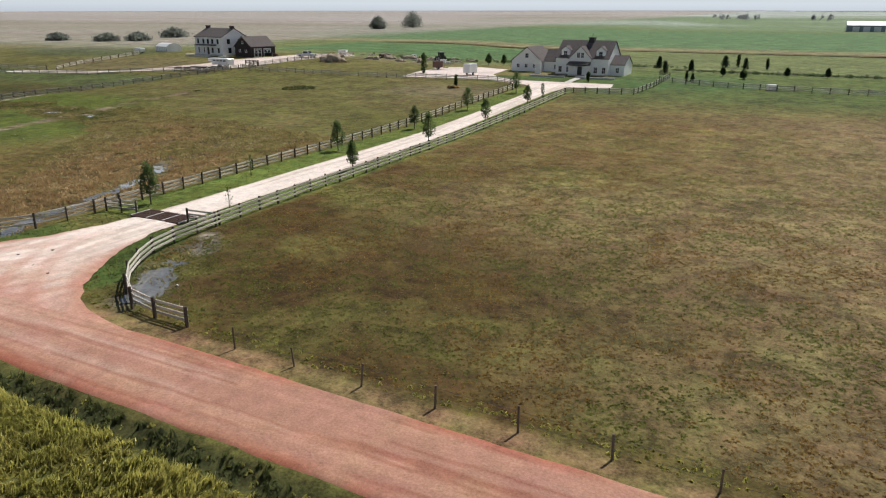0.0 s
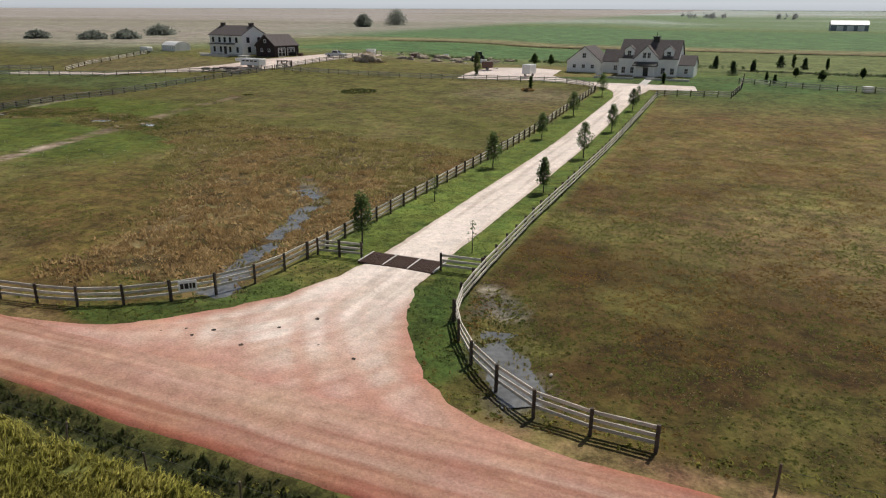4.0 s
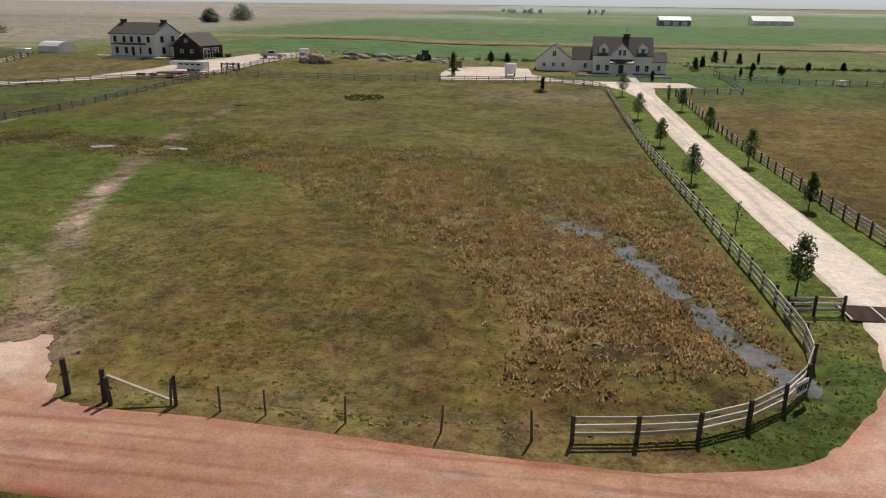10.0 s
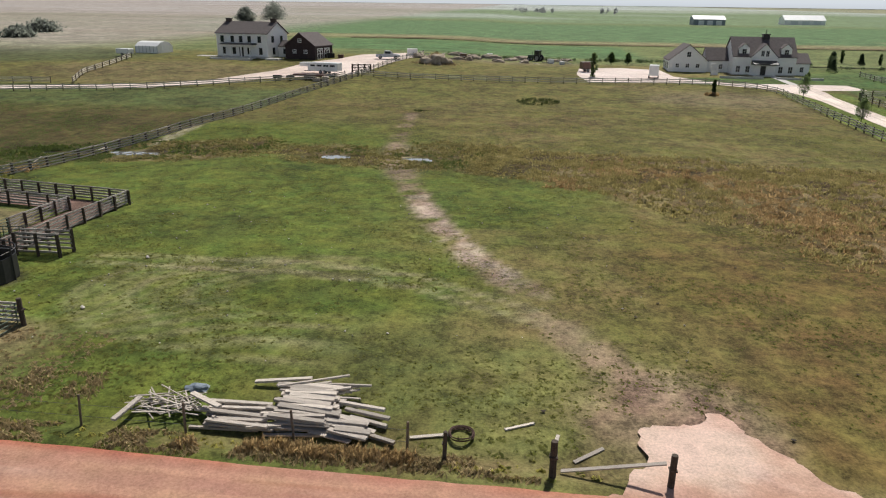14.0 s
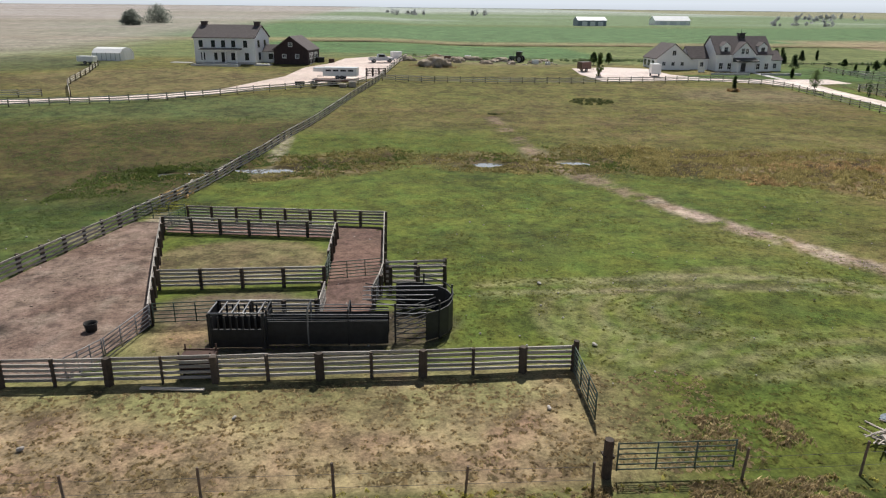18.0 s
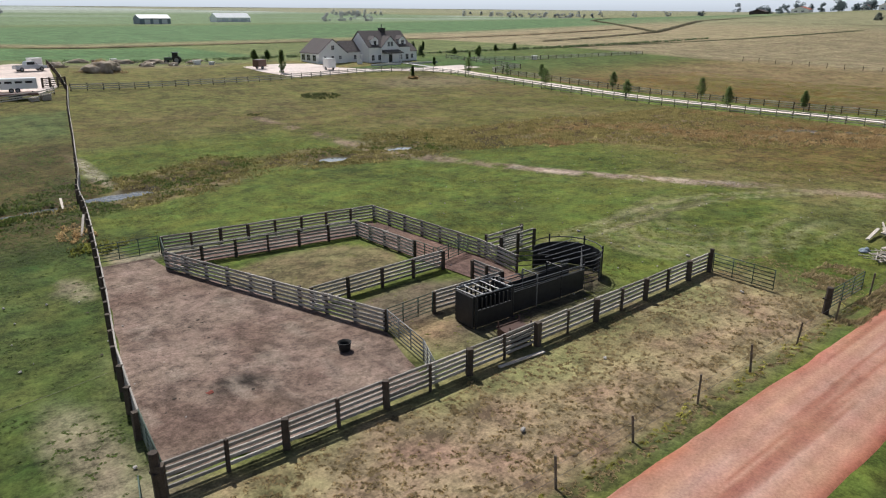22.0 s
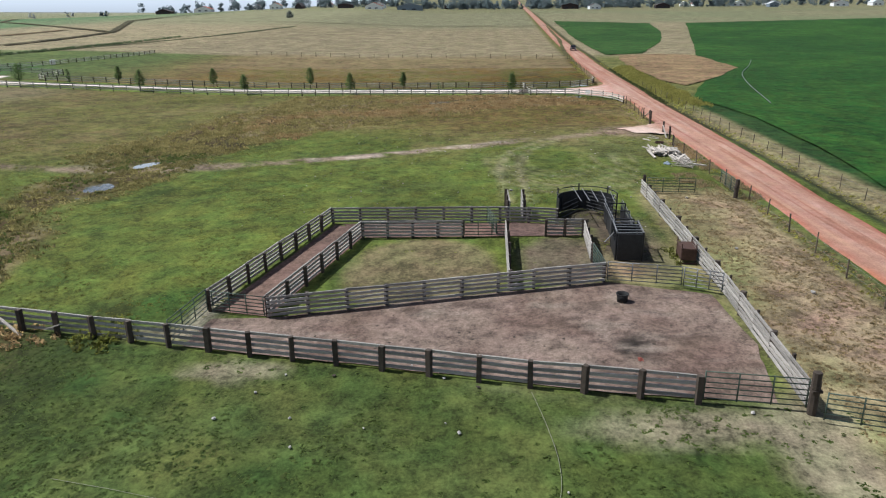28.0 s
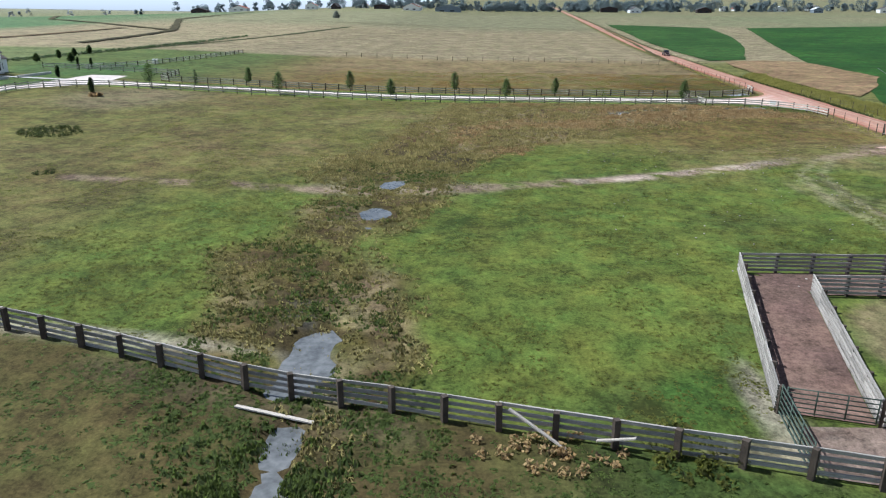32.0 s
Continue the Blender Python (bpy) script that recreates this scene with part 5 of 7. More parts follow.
BLUEWALL = material("blue grey sheet wall", (0.16, 0.20, 0.24), (0.24, 0.28, 0.33), 0.2, 0.6, 0.0)
PALEROOF = material("pale sheet roof", (0.60, 0.62, 0.64), (0.75, 0.77, 0.79), 0.2, 0.5, 0.0)
far_shed(22, 552, 0, 22, 14, 4.0, 6.5, PALEROOF, BLUEWALL, "blue-grey metal shed with a pale roof")
far_shed(100, 598, 0, 30, 14, 3.5, 7.0, PALEROOF, WHITE, "long white metal shed with a pale roof")

# ---- the cattle guard and its neighbours ----
guard = thing("cattle_guard", -46.0, 39.3, ground_at(-46, 39.3) + 0.1, "rusty steel bar cattle guard across the driveway", "cattle guard")
part("pit", box(-2.62, 2.62, -0.98, 0.98, -0.35, -0.02), RUST, guard, "dark pit below the bars")
part("side_beam", box(-2.65, 2.65, -1.06, -0.98, -0.2, 0.04), RUST, guard)
part("side_beam", box(-2.65, 2.65, 0.98, 1.06, -0.2, 0.04), RUST, guard)
for k in range(14):
    y0 = -0.9 + k * 0.138
    part("bar", box(-2.6, 2.6, y0 - 0.038, y0 + 0.038, -0.02, 0.055), RUST, guard)
for gx in (-2.62, -0.87, 0.87, 2.62):
    part("divider", box(gx - 0.05, gx + 0.05, -1.05, 1.05, -0.02, 0.07), CONCRETE, guard, "pale concrete divider")

sign = thing("sign", -54.35, 29.15, ground_at(-54.35, 29.15), "small white sign with dark lettering on the fence", "sign", turn=44)
part("board", box(-0.5, 0.5, -0.02, 0.02, 0.45, 1.1, 0.008), TRIM, sign)
for k, (a, b) in enumerate(((-0.4, -0.22), (-0.17, 0.04), (0.09, 0.21), (0.26, 0.41))):
    part("lettering", box(a, b, -0.03, -0.021, 0.62, 0.93), BLACK, sign)

# ---- chute, crowding tub, loading alley ----
chute = thing("squeeze_chute", -135.9, 38.3, ground_at(-136, 38), "black steel cattle squeeze chute with pale top rails", "squeeze chute", turn=-4)
for y0 in (-0.75, 0.75):
    part("side_panel", box(-1.2, 1.2, y0 - 0.04, y0 + 0.04, 0.05, 0.95), BLACKSTEEL, chute)
    for k in range(9):
        part("side_bar", box(-1.15 + k * 0.28, -1.07 + k * 0.28, y0 - 0.03, y0 + 0.03, 0.95, 1.55), BLACKSTEEL, chute)
    bm = bmesh.new()
    add_tube(bm, (-1.25, y0, 1.72), (1.25, y0, 1.72), 0.045)
    part("top_rail", bm, GREYSTEEL, chute, "pale steel top rail", smooth=True)
    for x0 in (-1.2, 1.2):
        bm = bmesh.new()
        add_tube(bm, (x0, y0, 0), (x0, y0, 1.75), 0.07)
        part("corner_post", bm, BLACKSTEEL, chute)
for px in (-1.25, -0.75, -0.2, 0.3, 1.0):
    bm = bmesh.new()
    add_tube(bm, (px, -0.8, 1.74), (px, 0.8, 1.74 - 0.05 * abs(px)), 0.035)
    part("cross_rail", bm, GREYSTEEL, chute, "pale steel cross rail")
part("head_gate", box(-1.36, -1.24, -0.7, 0.7, 0.05, 1.65, 0.02), BLACKSTEEL, chute)
part("tail_gate", box(1.24, 1.32, -0.7, 0.7, 0.05, 1.5, 0.02), BLACKSTEEL, chute)
bm = bmesh.new()
add_tube(bm, (-0.6, 0.85, 1.5), (-0.6, 1.35, 0.9), 0.03)
part("lever", bm, GREYSTEEL, chute)

alley = thing("steel_alley", -132.0, 38.1, ground_at(-132, 38), "black sheeted steel cattle alley leading to the chute", "cattle alley", turn=-3)
for y0 in (-0.55, 0.55):
    for k in range(3):
        part("panel", box(-2.6 + k * 1.85, -0.78 + k * 1.85, y0 - 0.03, y0 + 0.03, 0.08, 1.22, 0.01), BLACKSTEEL, alley)
        bm = bmesh.new()
        add_tube(bm, (-2.6 + k * 1.85, y0, 0), (-2.6 + k * 1.85, y0, 1.78), 0.05)
        part("upright", bm, GREYSTEEL if k == 1 else BLACKSTEEL, alley)
    bm = bmesh.new()
    add_tube(bm, (-2.6, y0, 1.42), (2.9, y0, 1.42), 0.035)
    part("top_rail", bm, BLACKSTEEL, alley)
for y0 in (-0.55, 0.55):
    for z in (1.32, 1.58):
        bm = bmesh.new()
        add_tube(bm, (-2.7, y0, z), (2.9, y0 * 1.1, z - 0.03), 0.025)
        part("upper_rail", bm, GREYSTEEL, alley)
for k in range(3):
    bm = bmesh.new()
    add_tube(bm, (-2.6 + k * 1.85, -0.55, 1.78), (-2.6 + k * 1.85, 0.55, 1.78), 0.04)
    part("arch", bm, BLACKSTEEL, alley)

tub = thing("crowding_tub", -128.0, 39.6, ground_at(-128, 39.6), "round black steel crowding tub with open top rails", "crowding tub")
RT = 2.1
for k in range(11):
    a0, a1 = radians(-112 + k * 20), radians(-112 + (k + 1) * 20)
    bm = bmesh.new()
    p, q = Vector((RT * math.cos(a0), RT * math.sin(a0))), Vector((RT * math.cos(a1), RT * math.sin(a1)))
    v = [bm.verts.new((*s, z)) for z in (0.05, 1.45) for s in (p, q, q * 0.975, p * 0.975)]
    for f in ((0, 1, 5, 4), (1, 2, 6, 5), (2, 3, 7, 6), (3, 0, 4, 7), (4, 5, 6, 7), (3, 2, 1, 0)):
        bm.faces.new([v[i] for i in f])
    bmesh.ops.recalc_face_normals(bm, faces=bm.faces)
    if k > 1:
        part("wall_panel", bm, BLACKSTEEL, tub)
    else:
        bm.free()
        for z in (0.25, 0.5, 0.75, 1.0, 1.25, 1.5):
            bm = bmesh.new()
            add_tube(bm, (*p, z), (*q, z), 0.028)
            part("gate_bar", bm, GREYSTEEL if z == 1.5 else BLACKSTEEL, tub)
    bm = bmesh.new()
    add_tube(bm, (*p, 1.75), (*q, 1.75), 0.035)
    part("top_rail", bm, BLACKSTEEL, tub)
    if k % 3 == 0:
        bm = bmesh.new()
        add_tube(bm, (*p, 0), (*p, 1.95), 0.05)
        part("upright", bm, BLACKSTEEL, tub)
for k in range(5):
    bm = bmesh.new()
    add_tube(bm, (-2.3, -1.5 + k * 0.55, 1.78 + 0.03 * (k % 2)), (0.6 + 0.25 * k, -1.7 + k * 0.62, 1.74), 0.028)
    part("roof_bar", bm, GREYSTEEL, tub)
for k in range(6):
    bm = bmesh.new()
    z = 0.3 + k * 0.24
    add_tube(bm, (-0.9, -1.9, z), (1.2, -0.2, z), 0.03)
    part("gate_bar", bm, BLACKSTEEL, tub)
for k in range(4):
    bm = bmesh.new()
    add_tube(bm, (-2.2, 1.9, 0.6 + k * 0.3), (-0.2, 0.6, 0.6 + k * 0.3), 0.03)
    part("gate_bar", bm, BLACKSTEEL, tub)

feeder = thing("feed_bin", -137.1, 35.1, ground_at(-137, 35), "rusty brown steel feed bin on skids", "feed bin", turn=-4)
bm = box(-0.7, 0.7, -0.4, 0.4, 0.25, 0.95, 0.02)
part("bin", bm, RUST, feeder)
for fx in (-0.65, 0.65):
    bm = bmesh.new()
    add_tube(bm, (fx, -0.5, 0.05), (fx, 0.5, 0.05), 0.05)
    add_tube(bm, (fx, -0.4, 0.05), (fx, -0.4, 1.25), 0.035)
    add_tube(bm, (fx, 0.4, 0.05), (fx, 0.4, 1.25), 0.035)
    part("skid", bm, RUST, feeder)
for s0 in (-0.43, 0.43):
    part("rim", box(-0.75, 0.75, s0 - 0.03, s0 + 0.03, 0.95, 1.01, 0.01), RUST, feeder)

drum = thing("rubber_tub", -143.3, 39.9, ground_at(-143.3, 39.9) + 0.04, "black rubber feed tub standing on the pen soil", "feed tub")
bm = bmesh.new()
bmesh.ops.create_cone(bm, cap_ends=False, segments=20, radius1=0.25, radius2=0.30, depth=0.42, matrix=pose(0, 0, 0.21))
bmesh.ops.create_cone(bm, cap_ends=True, segments=20, radius1=0.24, radius2=0.24, depth=0.03, matrix=pose(0, 0, 0.06))
bmesh.ops.solidify(bm, geom=bm.faces[:], thickness=0.03)
part("wall", bm, RUBBER, drum, smooth=True)
bm = bmesh.new()
bmesh.ops.create_cone(bm, cap_ends=False, segments=20, radius1=0.325, radius2=0.325, depth=0.05, matrix=pose(0, 0, 0.41))
bmesh.ops.solidify(bm, geom=bm.faces[:], thickness=0.04)
part("rim", bm, RUBBER, drum, smooth=True)

# ---- trees ----
def leaf_cloud(centres, radii, count, size, rnd, flat=0.6):
    """Leaf quads strewn round clump centres; vertices and faces."""
    n = len(centres) * count
    c = np.repeat(np.array(centres, float), count, 0)
    r = np.repeat(np.array(radii, float), count)
    d = rnd.normal(size=(n, 3))
    d /= np.linalg.norm(d, axis=1)[:, None]
    p = c + d * (r * rnd.uniform(0.25, 1.0, n) ** 0.6)[:, None] * np.array((1, 1, 0.9))
    u = rnd.normal(size=(n, 3))
    u /= np.linalg.norm(u, axis=1)[:, None]
    v = np.cross(u, rnd.normal(size=(n, 3)))
    v /= np.linalg.norm(v, axis=1)[:, None]
    s = size * rnd.uniform(0.6, 1.25, n)[:, None]
    quad = np.stack([p - u * s * 0.5, p + v * s * flat * 0.5, p + u * s * 0.5, p - v * s * flat * 0.5], 1)
    return quad.reshape(-1, 3)


def mesh_of_quads(name, verts, mat, k=4):
    me = bpy.data.meshes.new(name)
    n = len(verts) // k
    me.vertices.add(len(verts))
    me.vertices.foreach_set("co", verts.astype(np.float32).ravel())
    me.loops.add(n * k)
    me.loops.foreach_set("vertex_index", np.arange(n * k, dtype=np.int32))
    me.polygons.add(n)
    me.polygons.foreach_set("loop_start", (np.arange(n) * k).astype(np.int32))
    me.update()
    me.materials.append(mat)
    return me


def tree(x, y, h, w, label, leaf=None, seed=0, start=0.28, shape="oval", clumps=46, per=44, size=0.2, name="tree", group="", stakes=False):
    """A young tree: tapered trunk, limbs and a crown of leaf clumps with gaps."""
    rnd = np.random.RandomState(seed + 900)
    z = surface_at(x, y)
    t = thing(name, x, y, z, label, "tree", group)
    bm = bmesh.new()
    add_tube(bm, (0, 0, -0.2), (0.02, 0.01, h * 0.45), 0.02 * h, 7, 0.012 * h)
    add_tube(bm, (0.02, 0.01, h * 0.45), (0.0, 0.03, h * 0.93), 0.012 * h, 6, 0.004 * h)
    part("trunk", bm, BARK, t, smooth=True)
    centres, radii = [], []
    for k in range(clumps):
        f = (k + 0.5) / clumps
        zz = h * (start + (1 - start) * f)
        if shape == "cone":
            rad = w / 2 * (1 - f) ** 0.8 + 0.06
        elif shape == "column":
            rad = w / 2 * (math.sin(math.pi * min(1, f * 0.9 + 0.08)) ** 0.5)
        else:
            rad = w / 2 * max(0.10, math.sin(math.pi * min(1, 0.12 + f ** 0.8 * 0.9)) ** 0.75)
        a = k * 2.4 + rnd.uniform(-0.5, 0.5)
        q = rad * rnd.uniform(0.35, 0.95)
        centres.append((q * math.cos(a), q * math.sin(a), zz + rnd.uniform(-0.04, 0.04) * h))
        radii.append(rnd.uniform(0.16, 0.27) * w)
    bm = bmesh.new()
    for k in range(0, clumps, 3):
        cx, cy, cz = centres[k]
        add_tube(bm, (0, 0, max(h * start * 0.8, cz - 0.16 * h)), (cx * 0.9, cy * 0.9, cz), 0.006 * h, 5, 0.002 * h)
    part("limb", bm, BARK, t)
    part("crown", mesh_of_quads("crown", leaf_cloud(centres, radii, per, size, rnd), leaf or LEAF), None, t)
    return t


YOUNG = "young leafy tree on a thin trunk in mown grass"
for k, (x, y, h, w) in enumerate(((-50.5, 131, 3.8, 2.3), (-50.6, 108.6, 3.5, 2.0), (-50.4, 89.6, 3.1, 1.8), (-50.5, 70.4, 3.5, 1.8), (-50.3, 41.8, 3.5, 1.6))):
    tree(x, y, h, w, YOUNG, seed=k, size=0.17, group="trees along the driveway", start=0.30, per=42, clumps=42)
tree(-50.4, 54.7, 2.3, 0.8, "thin sapling with few yellowing leaves", seed=12, clumps=14, per=9, size=0.16, group="trees along the driveway")
for k, (x, y, h, w) in enumerate(((-42.9, 116.4, 3.4, 1.5), (-42.9, 98, 3.6, 1.6), (-42.8, 79.4, 3.9, 1.7), (-42.7, 61.8, 3.1, 1.35))):
    tree(x, y, h, w, YOUNG, LEAF, seed=20 + k, size=0.17, group="trees along the driveway", start=0.30, per=42, clumps=42)
tree(-42.6, 43.1, 2.2, 0.8, "thin sapling with few yellowing leaves", seed=31, clumps=10, per=8, size=0.15, group="trees along the driveway")
tree(-43.4, 126, 2.6, 0.8, "slim columnar young tree beside the driveway", LEAFDARK, seed=33, clumps=20, per=20, shape="column", start=0.1)
for k, (x, y, h, w, s) in enumerate(((-83.4, 154.6, 5.2, 1.9, "column"), (-64.5, 133.2, 3.0, 0.9, "oval"), (-29.7, 173.0, 4.6, 3.0, "cone"), (-25.5, 185, 3.8, 2.4, "cone"), (-19.2, 200, 4.4, 3.2, "cone"), (-16.2, 202, 5.0, 1.4, "column"), (-14.0, 196, 4.2, 2.4, "cone"),
        (-17.0, 173, 3.0, 2.0, "oval"), (-12.4, 168, 3.0, 2.4, "oval"), (-4.0, 176, 3.2, 1.8, "oval"), (4, 177, 3.2, 1.8, "oval"), (16, 180, 3.2, 2.0, "oval"), (-34, 190, 4.4, 2.6, "cone"), (-77, 180, 4.4, 2.6, "oval"), (-73, 181, 4.2, 2.4, "oval"), (-23, 160, 2.4, 0.7, "column"), (-21.5, 158, 2.0, 0.8, "column"), (-42.2, 152.5, 2.2, 0.9, "column"), (-9, 197, 4.2, 1.2, "column"))):
    tree(x, y, h * (0.64 if y > 165 else 0.9), w * (0.68 if y > 165 else 0.85), {"cone": "small dark conifer on the lawn", "column": "slim columnar tree in the yard", "oval": "small round-crowned garden tree"}[s], LEAFDARK if s == "cone" else LIGHTLEAF if k < 2 else LEAF, seed=50 + k, shape=s, start=0.08 if s != "oval" else 0.25, size=0.3, clumps=34, per=36)
# greyed leaf colour carries the haze before these far trees
HAZYLEAF = material("haze-greyed willow leaves", (0.16, 0.18, 0.15), (0.25, 0.275, 0.235), 0.4, 0.8, 0.0, spread=0.25, island=True, rise=0.6, thin=0.4)
for k, (x, y, h, w) in enumerate(((-266, 432, 7.0, 11), (-265, 479, 8.6, 18), (-270, 216, 2.0, 9), (-262, 226, 2.2, 10), (-279, 262, 2.6, 13), (-296, 212, 2.0, 9))):
    tree(x, y, h, w, "far dark rounded willow clump" if k > 1 else "large dark rounded tree in far fields", HAZYLEAF, seed=80 + k, start=0.02, size=1.0, clumps=60, per=40, name="far_tree")


def far_woods(name, spots, label, hmin, hmax, seed, leaf=None):
    rnd = np.random.RandomState(seed)
    centres, radii = [], []
    for x, y in spots:
        h, z = rnd.uniform(hmin, hmax), ground_at(x, y)
        for k in range(7):
            a = rnd.uniform(0, 6.28)
            f = rnd.uniform(0.1, 1)
            centres.append((x + math.cos(a) * h * 0.32 * (1.1 - f * 0.7), y + math.sin(a) * h * 0.32 * (1.1 - f * 0.7), z + h * f * 0.85))
            radii.append(h * rnd.uniform(0.14, 0.24))
    ob = new(name, mesh_of_quads(name, leaf_cloud(centres, radii, 60, hmax * 0.09, rnd), leaf or FARLEAF))
    return tagged(ob, label, "trees", kind="stuff")


# aerial haze is painted into both leaf colours, pale and blue-grey
FARLEAF = material("haze-tinted far leaves", (0.34, 0.37, 0.38), (0.42, 0.45, 0.46), 0.05, 0.9, 0.0, rise=0.95, thin=0.3)
VILLAGELEAF = material("haze-tinted village leaves", (0.14, 0.185, 0.195), (0.21, 0.26, 0.275), 0.05, 0.9, 0.0, rise=0.9, thin=0.3)
rr = random.Random(5)
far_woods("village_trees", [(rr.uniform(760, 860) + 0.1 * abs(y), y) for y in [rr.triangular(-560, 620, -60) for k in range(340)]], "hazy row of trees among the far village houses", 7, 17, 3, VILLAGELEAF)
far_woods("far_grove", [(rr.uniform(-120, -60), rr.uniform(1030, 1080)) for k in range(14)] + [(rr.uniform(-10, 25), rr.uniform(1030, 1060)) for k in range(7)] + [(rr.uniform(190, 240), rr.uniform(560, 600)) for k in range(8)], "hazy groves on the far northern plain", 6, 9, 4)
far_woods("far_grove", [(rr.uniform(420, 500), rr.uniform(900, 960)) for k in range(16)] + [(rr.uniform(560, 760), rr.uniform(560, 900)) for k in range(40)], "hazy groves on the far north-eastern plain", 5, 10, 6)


def small_house(x, y, L, W, e, r, wall, top, turn, label):
    s = thing("village_house", x, y, ground_at(x, y), label, "house", "village houses", turn=turn)
    part("wall", gable(bmesh.new(), 0, L, 0, W, -1.5, e, r), wall, s)
    roof(s, 0, L, 0, W, e, r, over=0.4, mat=top, label="pitched roof")
    for k in range(2):
        part("window", box(-0.06, -0.005, W * (0.25 + 0.4 * k), W * (0.42 + 0.4 * k), 1.0, 2.3), GLASS, s)


REDROOF = material("dull red roof", (0.32, 0.10, 0.07), (0.45, 0.17, 0.12), 0.3, 0.8, 0.0)
for k in range(26):
    y = -480 + k * 38 + rr.uniform(-12, 12)
    wall, top, label = rr.choice(((WHITE, ROOF, "small white far house with a brown roof"), (WHITE, PALEROOF, "small white far shed with a pale roof"), (BLUEWALL, PALEROOF, "small blue-grey far shed with a pale roof"), (WHITE, REDROOF, "small white far house with a red roof"), (BARN, ROOF, "small dark far barn")))
    small_house(rr.uniform(730, 850), y, rr.uniform(8, 14), rr.uniform(7, 22), rr.uniform(3, 5), rr.uniform(5.5, 8), wall, top, rr.uniform(-8, 8), label)


small_house(690, 118, 14, 30, 5, 8.5, BLUEWALL, PALEROOF, 3, "long pale blue far shed with a sheet roof")
small_house(688, 166, 10, 20, 4, 8, WHITE, REDROOF, -4, "white far house with a broad red roof")
tree(400, 200, 4.5, 6, "lone dark bush in the hayfield", HAZYLEAF, seed=97, start=0.02, size=0.8, clumps=40, per=30, name="far_bush")


# ---- grasses ----
def tufts(name, pts, heights, widths, mat, label, blades=6, seed=1, lean=0.5, slim=1.0, wind=(0, 0)):
    """Clumps of narrow blades, joined; one triangle a blade."""
    rnd = np.random.RandomState(seed)
    n = len(pts)
    z = lie(pts[:, 0], pts[:, 1]) + relief(pts[:, 0], pts[:, 1])
    base = np.repeat(np.column_stack([pts, z]), blades, 0)
    h, w = np.repeat(heights, blades) * rnd.uniform(0.6, 1.15, n * blades), np.repeat(widths, blades)
    a = rnd.uniform(0, 6.283, n * blades)
    out = np.column_stack([np.cos(a), np.sin(a), 0 * a])
    side = np.column_stack([-np.sin(a), np.cos(a), 0 * a])
    across = side * (w * slim * rnd.uniform(0.10, 0.24, n * blades))[:, None]
    foot = base + out * (w * rnd.uniform(0.25, 0.6, n * blades))[:, None] - np.array((0, 0, 0.03))
    tip = base + out * (w * rnd.uniform(-0.15, 0.25, n * blades) * lean)[:, None] + side * (w * rnd.uniform(-0.2, 0.2, n * blades))[:, None] + np.column_stack([h * wind[0], h * wind[1], h])
    tri = np.stack([foot - across, foot + across, tip], 1).reshape(-1, 3)
    return tagged(new(name, mesh_of_quads(name, tri, mat, 3)), label, "grass", kind="stuff")


def clear(p, pens=True):
    """Where grass may stand: off road, drive, pens and water."""
    x, y = p[:, 0], p[:, 1]
    ok = (y > road_y(x) + 3.35) | (y < road_y(x) - 3.3 + 0.65 * step(x, -40, -58))
    ok &= ~((x > np.interp(y, dy, left) - 0.1) & (x < np.interp(y, dy, right) + 0.1) & (y > 20) & (y < 146))
    ok &= ~((y < 30) & (y > 24) & (x > -94) & (x < -84))
    if pens:
        ok &= ~((x > west_x(y)) & (x < -140.5 - np.clip(y - 40, 0, 99) * 0.26) & (y > 34.5) & (y < 60.5))
        ok &= ~((x > -146) & (x < -128) & (y > 54.6 - (x + 146) * 0.19 + 2.2) & (y < 60.8 - (x + 146) * 0.2))
        ok &= ~((x > -133) & (x < -128.4) & (y > 37) & (y < 58))
    ok &= (near_line(x, y, STREAM) > 0.75) & (np.min([np.hypot((x - cx) / (ax + 0.3), (y - cy) / (ay + 0.3)) for cx, cy, ax, ay in PITS], 0) > 1)
    return ok


def strew(n, x0, x1, y0, y1, seed, keep=None):
    rnd = np.random.RandomState(seed)
    p = np.column_stack([rnd.uniform(x0, x1, n), rnd.uniform(y0, y1, n)])
    p = p[clear(p)]
    if keep is not None:
        p = p[rnd.rand(len(p)) < keep(p[:, 0], p[:, 1])]
    return p, rnd


def bogginess(x, y):
    return bog_at(x, y) * (x < -53)


p, rnd = strew(150000, -104, -53, 28, 98, 1, lambda x, y: bogginess(x, y) * (0.10 + 0.90 * step(fbm(x, y, 2.6, 301) + 0.7 * (vnoise(x, y, 0.55, 303) - 0.5), 0.40, 0.62)))
lump = 0.45 + 1.1 * vnoise(p[:, 0], p[:, 1], 0.55, 303)
olive = step(fbm(p[:, 0], p[:, 1], 7, 305) + 0.012 * (p[:, 1] - 60), 0.38, 0.62) > rnd.rand(len(p))
tall, wide = rnd.uniform(0.08, 0.25, len(p)) * lump, rnd.uniform(0.18, 0.42, len(p))
tufts("bog_tussocks", p[~olive], tall[~olive], wide[~olive], TUSSOCK, "rusty brown tussocks in the boggy hollow", 6, 11, 3.2, 1.15)
tufts("bog_tussocks", p[olive], tall[olive], wide[olive], SEDGE, "olive and straw tussocks in the boggy hollow", 6, 21, 3.2, 1.15)
p, rnd = strew(80000, -158, -100, 66, 96, 19, lambda x, y: bogginess(x, y) * (0.15 + 0.85 * step(fbm(x, y, 2.0, 301) + 0.7 * (vnoise(x, y, 0.55, 303) - 0.5), 0.42, 0.62)))
